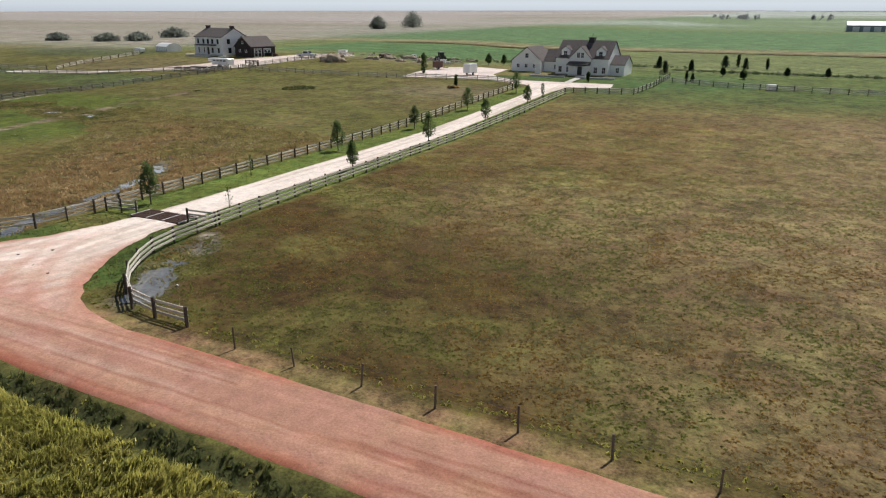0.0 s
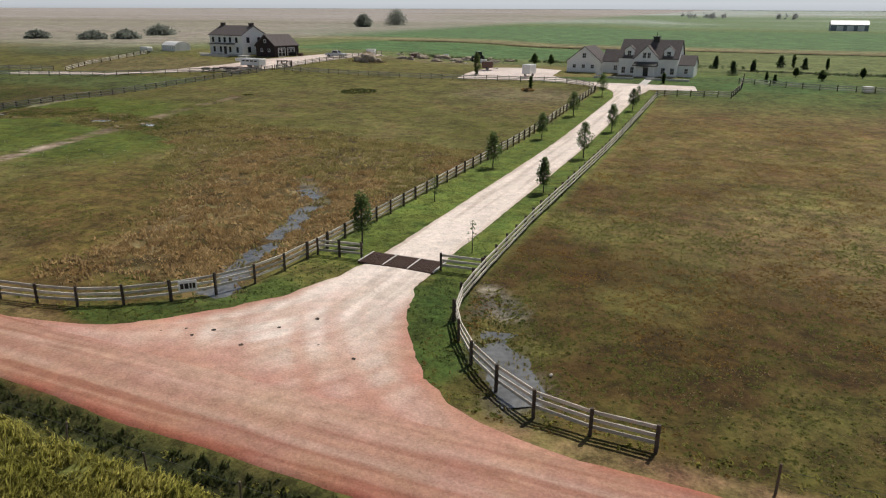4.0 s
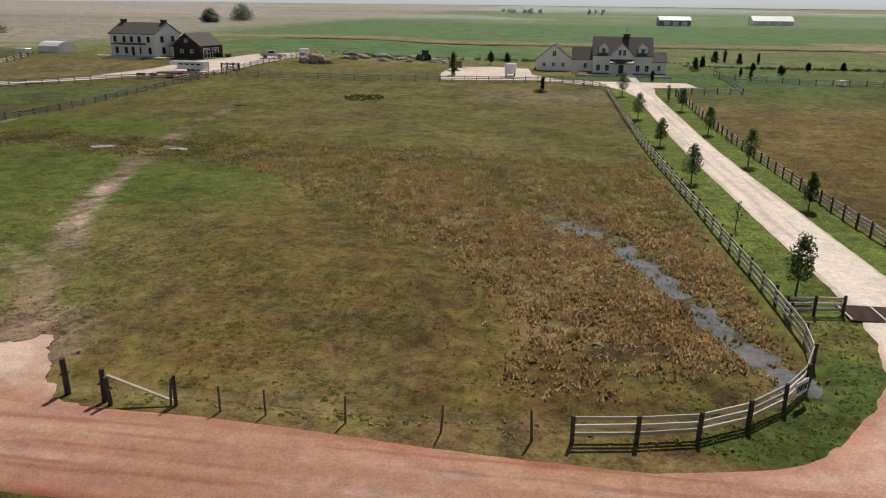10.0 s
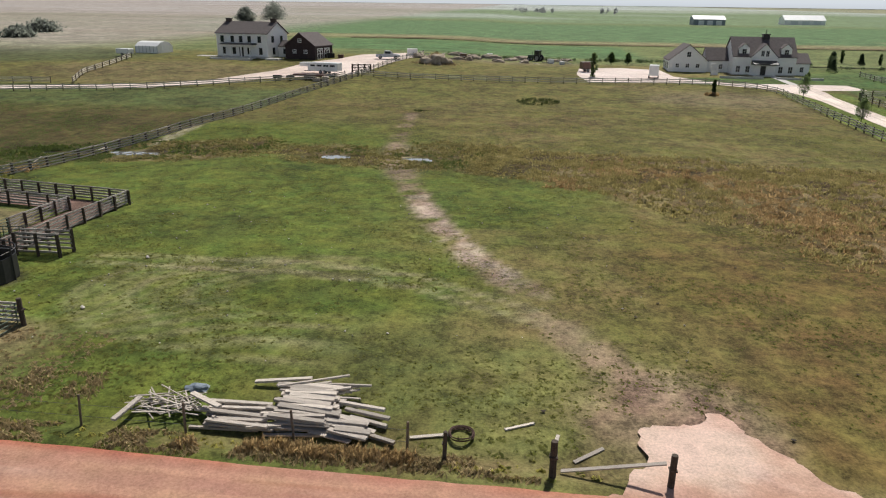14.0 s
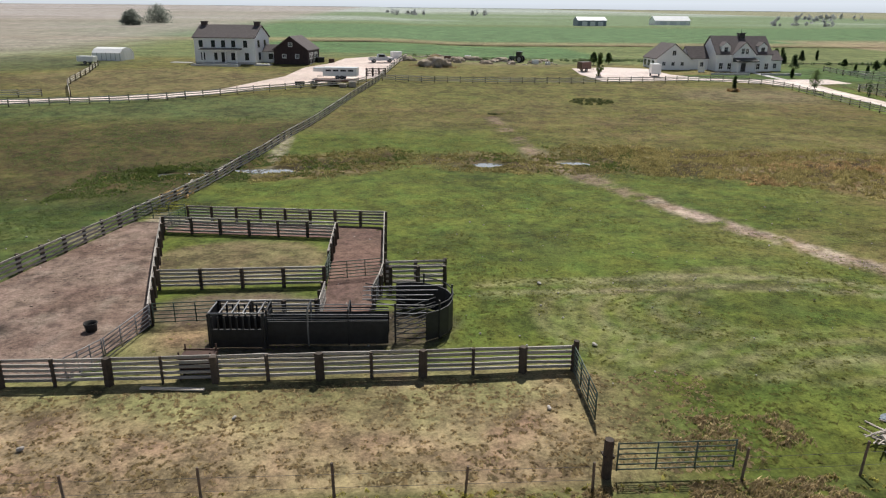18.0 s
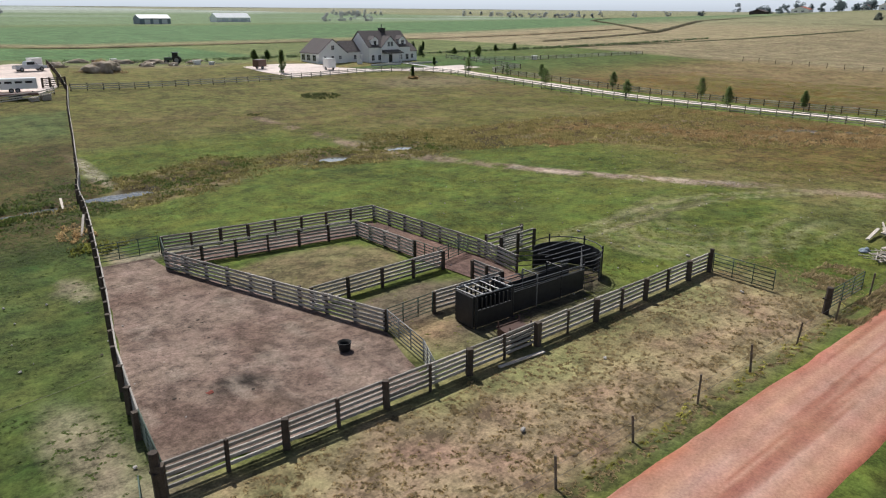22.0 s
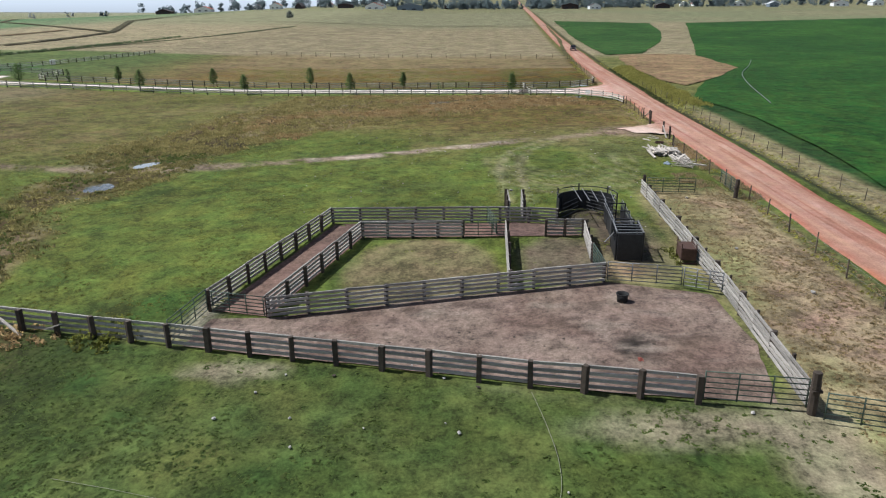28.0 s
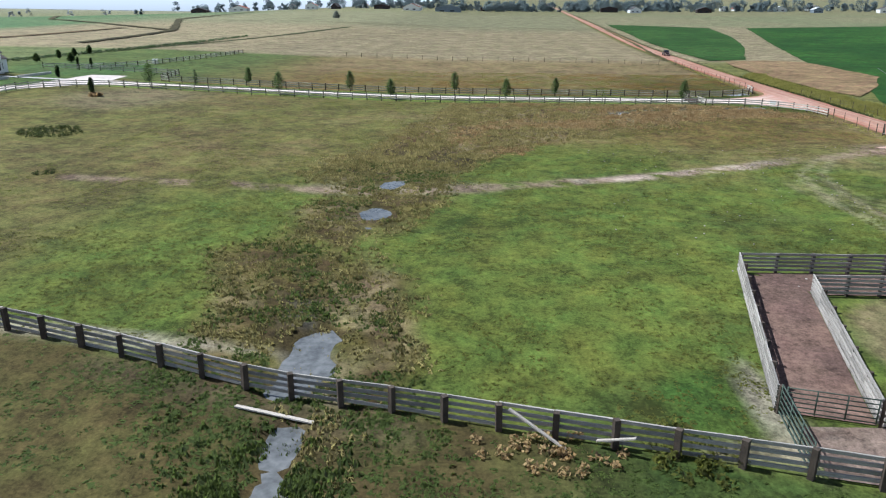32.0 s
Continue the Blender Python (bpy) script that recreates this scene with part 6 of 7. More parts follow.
west = p[:, 0] < west_x(p[:, 1]) + 3
kinds = np.where(west, 3, np.clip((3.2 * fbm(p[:, 0], p[:, 1], 3.0, 307) - 0.1 + rnd.uniform(-0.5, 0.5, len(p))).astype(int), 0, 2))
for kind, blade, label in ((0, DEEP, "dark green sedge tussocks in the boggy hollow"), (1, MARSH, "brown sedge tussocks in the boggy hollow"), (2, SEDGE, "olive sedge tussocks in the boggy hollow")):
    q = p[kinds == kind]
    tufts("bog_tussocks", q, rnd.uniform(0.06, 0.20, len(q)), rnd.uniform(0.18, 0.42, len(q)), blade, label, 6, 31 + kind, 3.2, 1.15)
tufts("bog_tussocks", p[west], rnd.uniform(0.05, 0.16, np.sum(west)), rnd.uniform(0.18, 0.40, np.sum(west)), DEEP, "dark green sedge beyond the plank fence", 6, 36)
spots = np.random.RandomState(71)
for line, width, n, label in ((STREAM, 1.7, 1500, "short sedge standing in the trickle"), (SEEP, 1.6, 350, "short sedge in the muddy pond"), ([(-156, 76.4), (-149, 77.2), (-144, 78.4), (-137, 80.6)], 1.3, 700, "short sedge round the fence pools")):
    t, k = spots.rand(n), spots.randint(0, len(line) - 1, n)
    a, b = np.array(line)[k], np.array(line)[k + 1]
    p = a + (b - a) * t[:, None] + spots.normal(0, width * 0.5, (n, 2))
    p = p[vnoise(p[:, 0], p[:, 1], 0.7, 73) > 0.58]
    tufts("water_sedge", p, spots.uniform(0.10, 0.26, len(p)), spots.uniform(0.12, 0.34, len(p)), SEDGE, label, 7, 75)
p = np.column_stack([spots.normal(-150.8, 1.7, 2600), spots.normal(78.8, 1.2, 2600)])
p = p[vnoise(p[:, 0], p[:, 1], 0.9, 77) > 0.42]
tufts("water_sedge", p, spots.uniform(0.12, 0.30, len(p)), spots.uniform(0.15, 0.38, len(p)), DEEP, "dark sedge standing in the western pool", 7, 79)
p, rnd = strew(90000, -40, 8, 24, 110, 2, lambda x, y: (x > -40.5) * (0.25 + 0.75 * step(fbm(x, y, 2.4, 311), 0.36, 0.64)) * np.clip(1.3 - (y - 24) / 90, 0.15, 1))
olive = step(fbm(p[:, 0], p[:, 1], 6, 309), 0.40, 0.62) > rnd.rand(len(p))
tall, wide = rnd.uniform(0.02, 0.07, len(p)), rnd.uniform(0.22, 0.5, len(p))
tufts("dry_tufts", p[~olive], tall[~olive], wide[~olive], RUSTY, "dry brown grass tufts in the eastern pasture", 6, 12)
tufts("dry_tufts", p[olive], tall[olive], wide[olive], LUSH, "olive green grass tufts in the eastern pasture", 6, 22)
p, rnd = strew(26000, -40, 8, 24, 100, 92, lambda x, y: (x > -40.2) * step(fbm(x, y, 3.0, 315), 0.46, 0.64))
tufts("straw_wisps", p, rnd.uniform(0.02, 0.06, len(p)), rnd.uniform(0.25, 0.6, len(p)), STRAW, "pale dry wisps in the eastern pasture", 4, 93, 2.5, 0.35)
p, rnd = strew(30000, -96, -53, 26, 98, 94, lambda x, y: bogginess(x, y) * step(fbm(x, y, 2.2, 317), 0.46, 0.62))
tufts("straw_wisps", p, rnd.uniform(0.06, 0.16, len(p)), rnd.uniform(0.3, 0.7, len(p)), STRAW, "pale dry wisps on the bog tussocks", 5, 95, 2.0, 0.4)
p, rnd = strew(90000, -153, -53, 25, 112, 3, lambda x, y: (x > west_x(y)) * (1 - step(x, -116, -122) * step(y, 35.5, 34)) * (1 - 0.93 * (x > -145) * (x < -132.5) * (y > 40.5) * (y < 57)) * (1 - 0.9 * np.clip(bogginess(x, y), 0, 1)) * (0.1 + 0.9 * step(fbm(x, y, 4.5, 321), 0.42, 0.66)))
tufts("pasture_tufts", p, rnd.uniform(0.015, 0.045, len(p)), rnd.uniform(0.25, 0.6, len(p)), LUSH, "green grass tufts in the western pasture", 6, 13)
p, rnd = strew(70000, -190, -141, 27, 110, 4, lambda x, y: (x < west_x(y) - 0.2) * (0.12 + 0.88 * step(fbm(x, y, 4.0, 331), 0.40, 0.64)))
tufts("pasture_tufts", p, rnd.uniform(0.015, 0.05, len(p)), rnd.uniform(0.25, 0.65, len(p)), DEEP, "deep green grass tufts west of the pens", 7, 14)
p, rnd = strew(60000, -75, 6, 3, 18.5, 5, lambda x, y: step(y, road_y(x) - 4.3, road_y(x) - 4.9) * (0.25 + 0.75 * step(fbm(x, y, 1.8, 341), 0.32, 0.6)) * step(x, -70, -50) * step(y, road_y(x) - 9.5, road_y(x) - 8))
tufts("tall_grass", p, rnd.uniform(0.30, 0.70, len(p)) * (0.25 + 1.5 * fbm(p[:, 0], p[:, 1], 2.2, 343)), rnd.uniform(0.35, 0.7, len(p)), GRASS, "tall yellow-green grass beyond the road ditch", 13, 15, 0.8, 0.32, (0.75, -0.35))
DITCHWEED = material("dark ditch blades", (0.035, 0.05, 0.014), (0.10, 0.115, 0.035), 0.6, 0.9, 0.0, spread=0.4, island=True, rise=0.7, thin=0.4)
p, rnd = strew(30000, -160, 30, 10, 36, 6, lambda x, y: np.clip(1 - np.abs(np.abs(y - road_y(x)) - 4.1) / 0.8, 0, 1) * ((y < road_y(x)) | (x < -58) | (x > -33)))
q, rnq = strew(7000, -62, 6, 8, 19, 61, lambda x, y: np.clip(1.5 - np.abs(y - (road_y(x) - 3.9 + 0.65 * step(x, -40, -58))) / 0.6, 0, 1))
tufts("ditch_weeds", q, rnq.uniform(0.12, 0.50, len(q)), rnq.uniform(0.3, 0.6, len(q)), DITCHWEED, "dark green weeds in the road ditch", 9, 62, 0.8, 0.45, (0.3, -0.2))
tufts("verge_grass", p, rnd.uniform(0.05, 0.17, len(p)), rnd.uniform(0.2, 0.45, len(p)), GRASS, "rough yellow-green grass along the road edges", 7, 16)
p, rnd = strew(6000, -156, -116, 26, 34, 7, lambda x, y: 0.45 + 0.4 * step(fbm(x, y, 1.6, 351), 0.38, 0.64))
tufts("straw_tufts", p, rnd.uniform(0.02, 0.06, len(p)), rnd.uniform(0.25, 0.55, len(p)), STRAW, "dry straw tufts between the pens and the road", 7, 17)
p, rnd = strew(30000, -60, -36, 22, 130, 8, lambda x, y: ((x > -52) & (x < -40.8)) | (np.hypot(x + 54, y - 29) < 6.5) & (y < 31) | (np.hypot(x + 40, y - 32) < 5))
near = p[:, 1] < 38
tufts("mown_grass", p[~near], rnd.uniform(0.03, 0.07, np.sum(~near)), rnd.uniform(0.15, 0.32, np.sum(~near)), GREEN, "short bright green grass of the driveway verges", 5, 18)
tufts("corner_grass", p[near], rnd.uniform(0.04, 0.10, np.sum(near)), rnd.uniform(0.15, 0.34, np.sum(near)), DEEP, "rough dark green grass round the drive mouth", 5, 20)


def shrub_patch(name, x, y, rx, ry, h, n, leaf, label, seed):
    rnd = np.random.RandomState(seed)
    c = [(x + rnd.uniform(-1, 1) * rx, y + rnd.uniform(-1, 1) * ry, 0) for k in range(n)]
    c = [(a, b, ground_at(a, b) + h * 0.4) for a, b, q in c if ((a - x) / rx) ** 2 + ((b - y) / ry) ** 2 < 1]
    ob = new(name, mesh_of_quads(name, leaf_cloud(c, [h * 0.6] * len(c), 26, h * 0.45, rnd), leaf))
    return tagged(ob, label, "bush", kind="stuff")


shrub_patch("weed_patch", -94.8, 120.5, 3.6, 3.2, 0.36, 170, DITCHWEED, "low dark weed patch in the pasture", 1)
shrub_patch("weed_patch", -112.5, 110, 1.2, 0.8, 0.25, 30, DITCHWEED, "small dark weed patch in the pasture", 2)
shrub_patch("brush_pile", -64.5, 132.6, 1.5, 0.9, 0.6, 30, TUSSOCK, "brown low brush round a young tree", 3)


def heap(name, x, y, rx, ry, h, mat, label, seed):
    """A loose low mound with a lumpy top."""
    bm = bmesh.new()
    bmesh.ops.create_icosphere(bm, subdivisions=4, radius=1.0)
    shift = Vector((seed * 3.1, seed * 1.7, 0))
    for v in bm.verts:
        lump = 1 + 0.35 * noise.noise(v.co * 1.6 + shift) + 0.18 * noise.noise(v.co * 5 + shift) + 0.20 * noise.noise(v.co * 13 + shift)
        v.co = Vector((v.co.x * rx * lump, v.co.y * ry * lump, max(-0.12, v.co.z) * h * lump))
    ob = new(name, as_mesh(name, bm, mat, True))
    put(ob, None, pose(x, y, ground_at(x, y)))
    return tagged(ob, label, "heap", "heaps behind the pasture")


MULCH = material("dry brown mulch", (0.24, 0.19, 0.14), (0.50, 0.42, 0.33), 1.2, 0.95, 0.6, fine=9)
heap("brush_heap", -117.0, 164.6, 3.3, 2.4, 2.0, MULCH, "rounded heap of dry brown brush", 1)
for k, (x, y, rx, h) in enumerate(((-110.5, 184, 2.2, 0.8), (-106.0, 188, 2.6, 0.9), (-101.0, 185, 1.8, 0.6), (-98.0, 189, 2.4, 0.8), (-113.5, 178, 1.6, 0.7), (-90.0, 186, 1.8, 0.6), (-122.5, 176, 1.8, 1.0))):
    heap("brush_heap", x, y, rx, rx * 0.6, h, MULCH, "low heap of dry brown brush and soil", 2 + k)
q = np.random.RandomState(17)
pts = np.column_stack([q.normal(-117.0, 1.7, 900), q.normal(164.6, 1.2, 900)])
tufts("heap_stems", pts, 0.35 + 2.3 * np.exp(-((pts[:, 0] + 117) / 2.2) ** 2 - ((pts[:, 1] - 164.6) / 1.6) ** 2), q.uniform(0.4, 0.9, 900), STRAW, "dry pale stems piled on the brush heap", 7, 18, 2.0, 0.5)
shrub_patch("dry_weeds", -136.5, 35.6, 1.6, 0.5, 0.3, 16, LUSH, "weeds inside the pen fence", 6)
shrub_patch("weeds", -147.0, 64.6, 2.0, 1.6, 0.45, 40, LUSH, "lush weeds beside the plank fence", 7)
shrub_patch("weeds", -147.2, 69.5, 1.2, 3.0, 0.4, 36, TUSSOCK, "dry brush under the plank fence", 8)
shrub_patch("ditch_bank", 60, 181, 85, 1.6, 0.8, 380, LEAFDARK, "dark overgrown ditch bank behind the farmhouse", 12)
shrub_patch("ditch_bank", -75, 191, 48, 1.4, 0.8, 260, LEAFDARK, "dark overgrown ditch bank behind the farmhouse", 13)

# ---- fields beyond ----
def crop(name, outline, c1, c2, label, size=5.0, lift=0.25, scale=30):
    return patch(name, outline, GROUND, tone(c1, c2, scale, 401), label, "field", lift, size, 1.4, 403)


crop("crop_field", [(-150, 15.2), (-119, 14.4), (-100, 11.2), (-80, 10.0), (-58, 12.8), (-28, 2.5), (3, -14.5), (40, -16), (60, -21), (100, -32), (190, -55), (330, -90), (400, -300), (100, -420), (-150, -300)], (0.022, 0.070, 0.010), (0.036, 0.098, 0.014), "deep green irrigated crop field", 5.0, 0.12)
crop("crop_field", [(60, 7.5), (66, -6), (100, -16), (143, -30), (220, -48), (330, -66), (380, -6), (180, 3.5)], (0.028, 0.076, 0.012), (0.042, 0.098, 0.018), "deep green crop field beside the road", 4.0, 0.15)
crop("stubble_field", [(36, 7.6), (55, 4), (62, -10), (56, -19), (30, -18), (4, -15.5), (-16, -5), (-30, 3.4), (-38, 8.8), (-26, 10.4), (4, 10.0)], (0.27, 0.185, 0.095), (0.22, 0.15, 0.075), "tan dry stubble field by the road", 3.0, 0.2)


def ribbon(name, line, width, colour, label, lift=0.12):
    """A narrow strip of other growth along a line, such as a ditch or a field edge."""
    pts = walk_line(line, 6.0)
    rows = []
    for k, p in enumerate(pts):
        d = (pts[min(k + 1, len(pts) - 1)] - pts[max(k - 1, 0)]).normalized()
        w = width * R.uniform(0.6, 1.3)
        rows.append([(p.x - d.y * w * f, p.y + d.x * w * f) for f in (-0.5, 0, 0.5)])
    ob = new(name, strip(name, rows, GROUND, lambda x, y, a: np.zeros(x.shape + (3,)) + np.array(colour) * (0.7 + 0.8 * fbm(x, y, 12, 421))[..., None], lambda a, x, y: lift + 0 * x))
    tagged(ob, label, "ditch", kind="structure")


ribbon("field_ditch", [(-30, 186), (30, 182), (100, 176), (260, 160)], 3.0, (0.05, 0.06, 0.022), "dark overgrown ditch between fields")
ribbon("field_ditch", [(70, 215), (180, 232), (340, 300), (600, 330)], 4.0, (0.07, 0.062, 0.028), "dark overgrown ditch between fields", 0.4)
ribbon("field_ditch", [(180, 232), (330, 390), (620, 560)], 4.0, (0.08, 0.07, 0.03), "dark overgrown ditch between fields", 0.4)
ribbon("field_ditch", [(60, 20), (160, 12), (300, 6)], 1.6, (0.10, 0.09, 0.035), "weedy strip along the red road", 0.15)
ribbon("field_edge", [(300, -6), (310, 120), (320, 260)], 3.0, (0.13, 0.11, 0.06), "darker mown edge across the hayfield", 0.4)
ribbon("field_edge", [(-160, 262), (-60, 266), (60, 262), (200, 268)], 4.0, (0.14, 0.10, 0.05), "brown field edge behind the farmhouses", 0.3)


def stake_line(pts, label, h=1.25, w=0.1, group="", thick=()):
    x0, y0 = pts[0]
    owner = thing("stake_fence", x0, y0, ground_at(x0, y0), label, "fence", group)
    for k, (x, y) in enumerate(pts):
        big = k in thick
        upright(STAKES[0], x, y, surface_at(x, y), (h + 0.2 if big else h) * R.uniform(0.9, 1.1), (0.2 if big else w) * R.uniform(0.9, 1.15), owner, 0.12, "stake")
    o = WORLD[owner].translation
    for (ax, ay), (bx, by) in zip(pts, pts[1:]):
        for hh in (0.45, 0.95):
            bm = bmesh.new()
            add_tube(bm, Vector((ax, ay, surface_at(ax, ay) + hh)) - o, Vector((bx, by, surface_at(bx, by) + hh)) - o, 0.006, 3)
            part("wire", bm, GREYSTEEL, owner)
    return owner


stake_line([(-155.9 + 4.15 * k, 27.6 - 0.035 * 4.15 * k) for k in range(9)], "leaning wooden stakes with wire along the road")
stake_line([(-117.6 + k * 4.2, 26.6) for k in range(5)], "leaning wooden stakes before the lumber pile")
stake_line([(-80.1, 25.2), (-77.9, 25.1), (-76.0, 25.1), (-72.7, 25.0), (-68.9, 24.9), (-65.4, 24.8)], "leaning wooden stakes with wire along the road")
stake_line([(-24.4 + 3.75 * k, 23.7 - 0.04 * 3.75 * k) for k in range(20)], "leaning wooden stakes with wire along the road", 1.1)
stake_line([(-135 + 4.1 * k, float(road_y(-135 + 4.1 * k)) - 4.6) for k in range(26)], "thin stakes beyond the road ditch", 1.1, 0.08)
stake_line([(42 + 9 * math.sin(k * 0.11), 21.5 + 4.6 * k) for k in range(22)], "far line of wooden stakes before the hayfield", 1.3, 0.16)

# broken gateway into the pasture
for x, y, h, w in ((-122.0, 27.2, 1.5, 0.34), (-99.4, 26.3, 1.2, 0.16), (-95.6, 25.7, 1.4, 0.26), (-91.7, 25.5, 1.35, 0.24), (-84.8, 25.5, 1.7, 0.26), (-82.9, 25.1, 1.5, 0.22), (-82.5, 24.9, 1.3, 0.2), (-79.9, 25.3, 1.4, 0.16), (-156.0, 27.3, 1.5, 0.3), (-153.5, 35.05, 1.7, 0.34), (-121.2, 34.15, 1.45, 0.26)):
    g = thing("gate_post", x, y, surface_at(x, y), "thick dark weathered wooden gate post", "post", "gate posts")
    upright(ROUND_POSTS[0], x, y, surface_at(x, y), h, w, g, 0.06, "post")
    part("cap", R.choice(POST_MESHES), None, g, m=span((x, y, surface_at(x, y) + h * 0.55), (x, y, surface_at(x, y) + h * 0.6), w * 1.06, w * 1.06))


def loose_board(a, b, za, zb, label, w=0.14, h=0.05, mesh=None, group="loose boards"):
    (ax, ay), (bx, by) = a, b
    o = new("loose_board", R.choice(mesh or LUMBER_MESHES))
    put(o, None, span((ax, ay, surface_at(ax, ay) + za), (bx, by, surface_at(bx, by) + zb), w, h, R.uniform(-10, 10)))
    return tagged(o, label, "board", group)


for a, b, za, zb in (((-97.3, 28.2), (-96.2, 28.8), 0.04, 0.04), ((-95.6, 26.9), (-95.3, 28.1), 0.04, 0.04), ((-94.8, 26.7), (-93.7, 27.5), 0.04, 0.04), ((-95.3, 26.0), (-91.9, 25.6), 0.1, 0.95), ((-82.7, 25.2), (-80.0, 25.3), 1.2, 0.2), ((-100.8, 27.3), (-99.4, 27.6), 0.04, 0.05), ((-160.2, 33.6), (-157.4, 32.2), 0.05, 0.05)):
    loose_board(a, b, za, zb, "loose grey board lying by the broken gateway")
loose_board((-145.3, 81.4), (-145.9, 78.2), 0.05, 0.06, "pale fallen rail lying beside the fence", 0.18, 0.06)
loose_board((-146.1, 71.0), (-146.9, 69.0), 1.1, 0.05, "broken rail leaning from the plank fence", 0.16, 0.05)
loose_board((-146.6, 67.9), (-147.2, 66.7), 0.25, 0.75, "broken rail leaning from the plank fence", 0.16, 0.05)
loose_board((-139.2, 34.0), (-136.6, 33.7), 0.08, 0.08, "grey board lying under the pen fence", 0.16, 0.06)

# ---- lumber pile ----
lumber = thing("lumber_pile", -104.5, 28.4, ground_at(-104.5, 28.4), "untidy heap of weathered grey planks in the grass", "lumber pile")


def plank_in(owner, x, y, z, length, turn, w, h, tilt=0.0):
    c, s = math.cos(radians(turn)), math.sin(radians(turn))
    g = surface_at(x, y)
    a = (x - c * length / 2, y - s * length / 2, g + z - tilt * length / 2)
    b = (x + c * length / 2, y + s * length / 2, g + z + tilt * length / 2)
    part("plank", R.choice(LUMBER_MESHES), None, owner, m=span(a, b, w, h, R.uniform(-6, 6)))


for k in range(52):   # the stacked middle
    lay = k // 13
    plank_in(lumber, -105.1 + R.uniform(-0.35, 0.35), 27.0 + (k % 13) * 0.19 + lay * 0.12 + R.uniform(-0.06, 0.06), 0.05 + lay * 0.13 + R.uniform(0, 0.05), R.uniform(1.9, 2.8), R.uniform(-7, 6), R.uniform(0.14, 0.3), R.uniform(0.04, 0.09), R.uniform(-0.05, 0.05))
for k in range(11):   # long laths thrown over the back
    plank_in(lumber, -104.9 + R.uniform(-0.6, 1.0), 29.5 + R.uniform(-0.5, 0.5), 0.38 + R.uniform(-0.15, 0.15), R.uniform(2.0, 3.2), R.uniform(-6, 24), R.uniform(0.08, 0.13), R.uniform(0.05, 0.08), R.uniform(0.0, 0.07))
for k in range(12):   # short wide boards slid off the front
    plank_in(lumber, -103.4 + R.uniform(-0.4, 0.6), 26.9 + (k % 6) * 0.2, 0.12 + (k // 6) * 0.16 + R.uniform(0, 0.06), R.uniform(1.2, 1.8), R.uniform(-14, 1), R.uniform(0.2, 0.32), R.uniform(0.05, 0.08), -0.04)
for x, y, l, t, z in ((-102.9, 28.6, 1.9, -10, 0.35), (-102.6, 28.2, 1.9, -14, 0.28), (-102.5, 27.9, 1.6, -17, 0.14), (-102.0, 27.1, 1.5, -20, 0.1), (-106.3, 27.0, 1.3, 12, 0.3)):
    plank_in(lumber, x, y, z, l, t, 0.16, 0.12)
stack = thing("lumber_stack", -107.9, 27.6, ground_at(-107.9, 27.6), "low stack of dark weathered planks beside the heap", "lumber stack")
for k in range(11):
    plank_in(stack, -107.6 + R.uniform(-0.4, 0.4), 27.0 + (k % 5) * 0.36, 0.08 + (k // 5) * 0.14, R.uniform(1.8, 2.9), R.uniform(-6, 4), R.uniform(0.1, 0.2), 0.09)
for k in range(3):
    plank_in(stack, -108.5 + k * 0.9, 27.7, 0.08, 1.6, 88 + 3 * k, 0.14, 0.12)
for x, y, l, t, z in ((-109.0, 28.0, 2.0, -35, 0.5), (-111.8, 27.2, 1.5, 78, 0.5), (-106.6, 30.2, 2.4, 4, 0.3)):
    plank_in(stack, x, y, z, l, t, 0.22, 0.09, 0.1)
laths = thing("lath_heap", -110.7, 28.0, ground_at(-110.7, 28), "tangled heap of thin pale laths", "lath heap")
for k in range(46):
    plank_in(laths, -110.7 + R.uniform(-0.9, 0.9), 28.0 + R.uniform(-0.7, 0.7), R.uniform(0.05, 0.4), R.uniform(0.8, 1.8), R.uniform(-70, 60), 0.05, 0.03, R.uniform(-0.2, 0.2))

coil = thing("wire_coil", -98.9, 27.6, surface_at(-98.9, 27.6), "rusty coil of fencing wire lying in grass", "wire coil")
for ring in range(5):
    bm = bmesh.new()
    rad, up0 = 0.42 + 0.035 * (ring % 3), 0.06 + 0.035 * ring
    hoop = [[bm.verts.new(((rad + 0.022 * math.cos(j * 1.2566)) * math.cos(k * 0.2417), (rad + 0.022 * math.cos(j * 1.2566)) * math.sin(k * 0.2417), up0 + 0.015 * math.sin(k * 0.7) + 0.022 * math.sin(j * 1.2566))) for j in range(5)] for k in range(26)]
    for k in range(26):
        for j in range(5):
            bm.faces.new((hoop[k][j], hoop[(k + 1) % 26][j], hoop[(k + 1) % 26][(j + 1) % 5], hoop[k][(j + 1) % 5]))
    bmesh.ops.recalc_face_normals(bm, faces=bm.faces)
    part("loop", bm, RUST, coil)
tarp = thing("rubbish_bag", -110.0, 29.5, surface_at(-110, 29.5), "crumpled dark sheet lying in grass", "sheet")
bm = bmesh.new()
bmesh.ops.create_icosphere(bm, subdivisions=3, radius=0.5)
for v in bm.verts:
    v.co = Vector((v.co.x * 1.1, v.co.y * 0.55, max(-0.05, v.co.z * 0.4))) * (1 + 0.5 * (noise.noise(v.co * 3.1)))
part("sheet", bm, BLUEWALL, tarp, smooth=False)

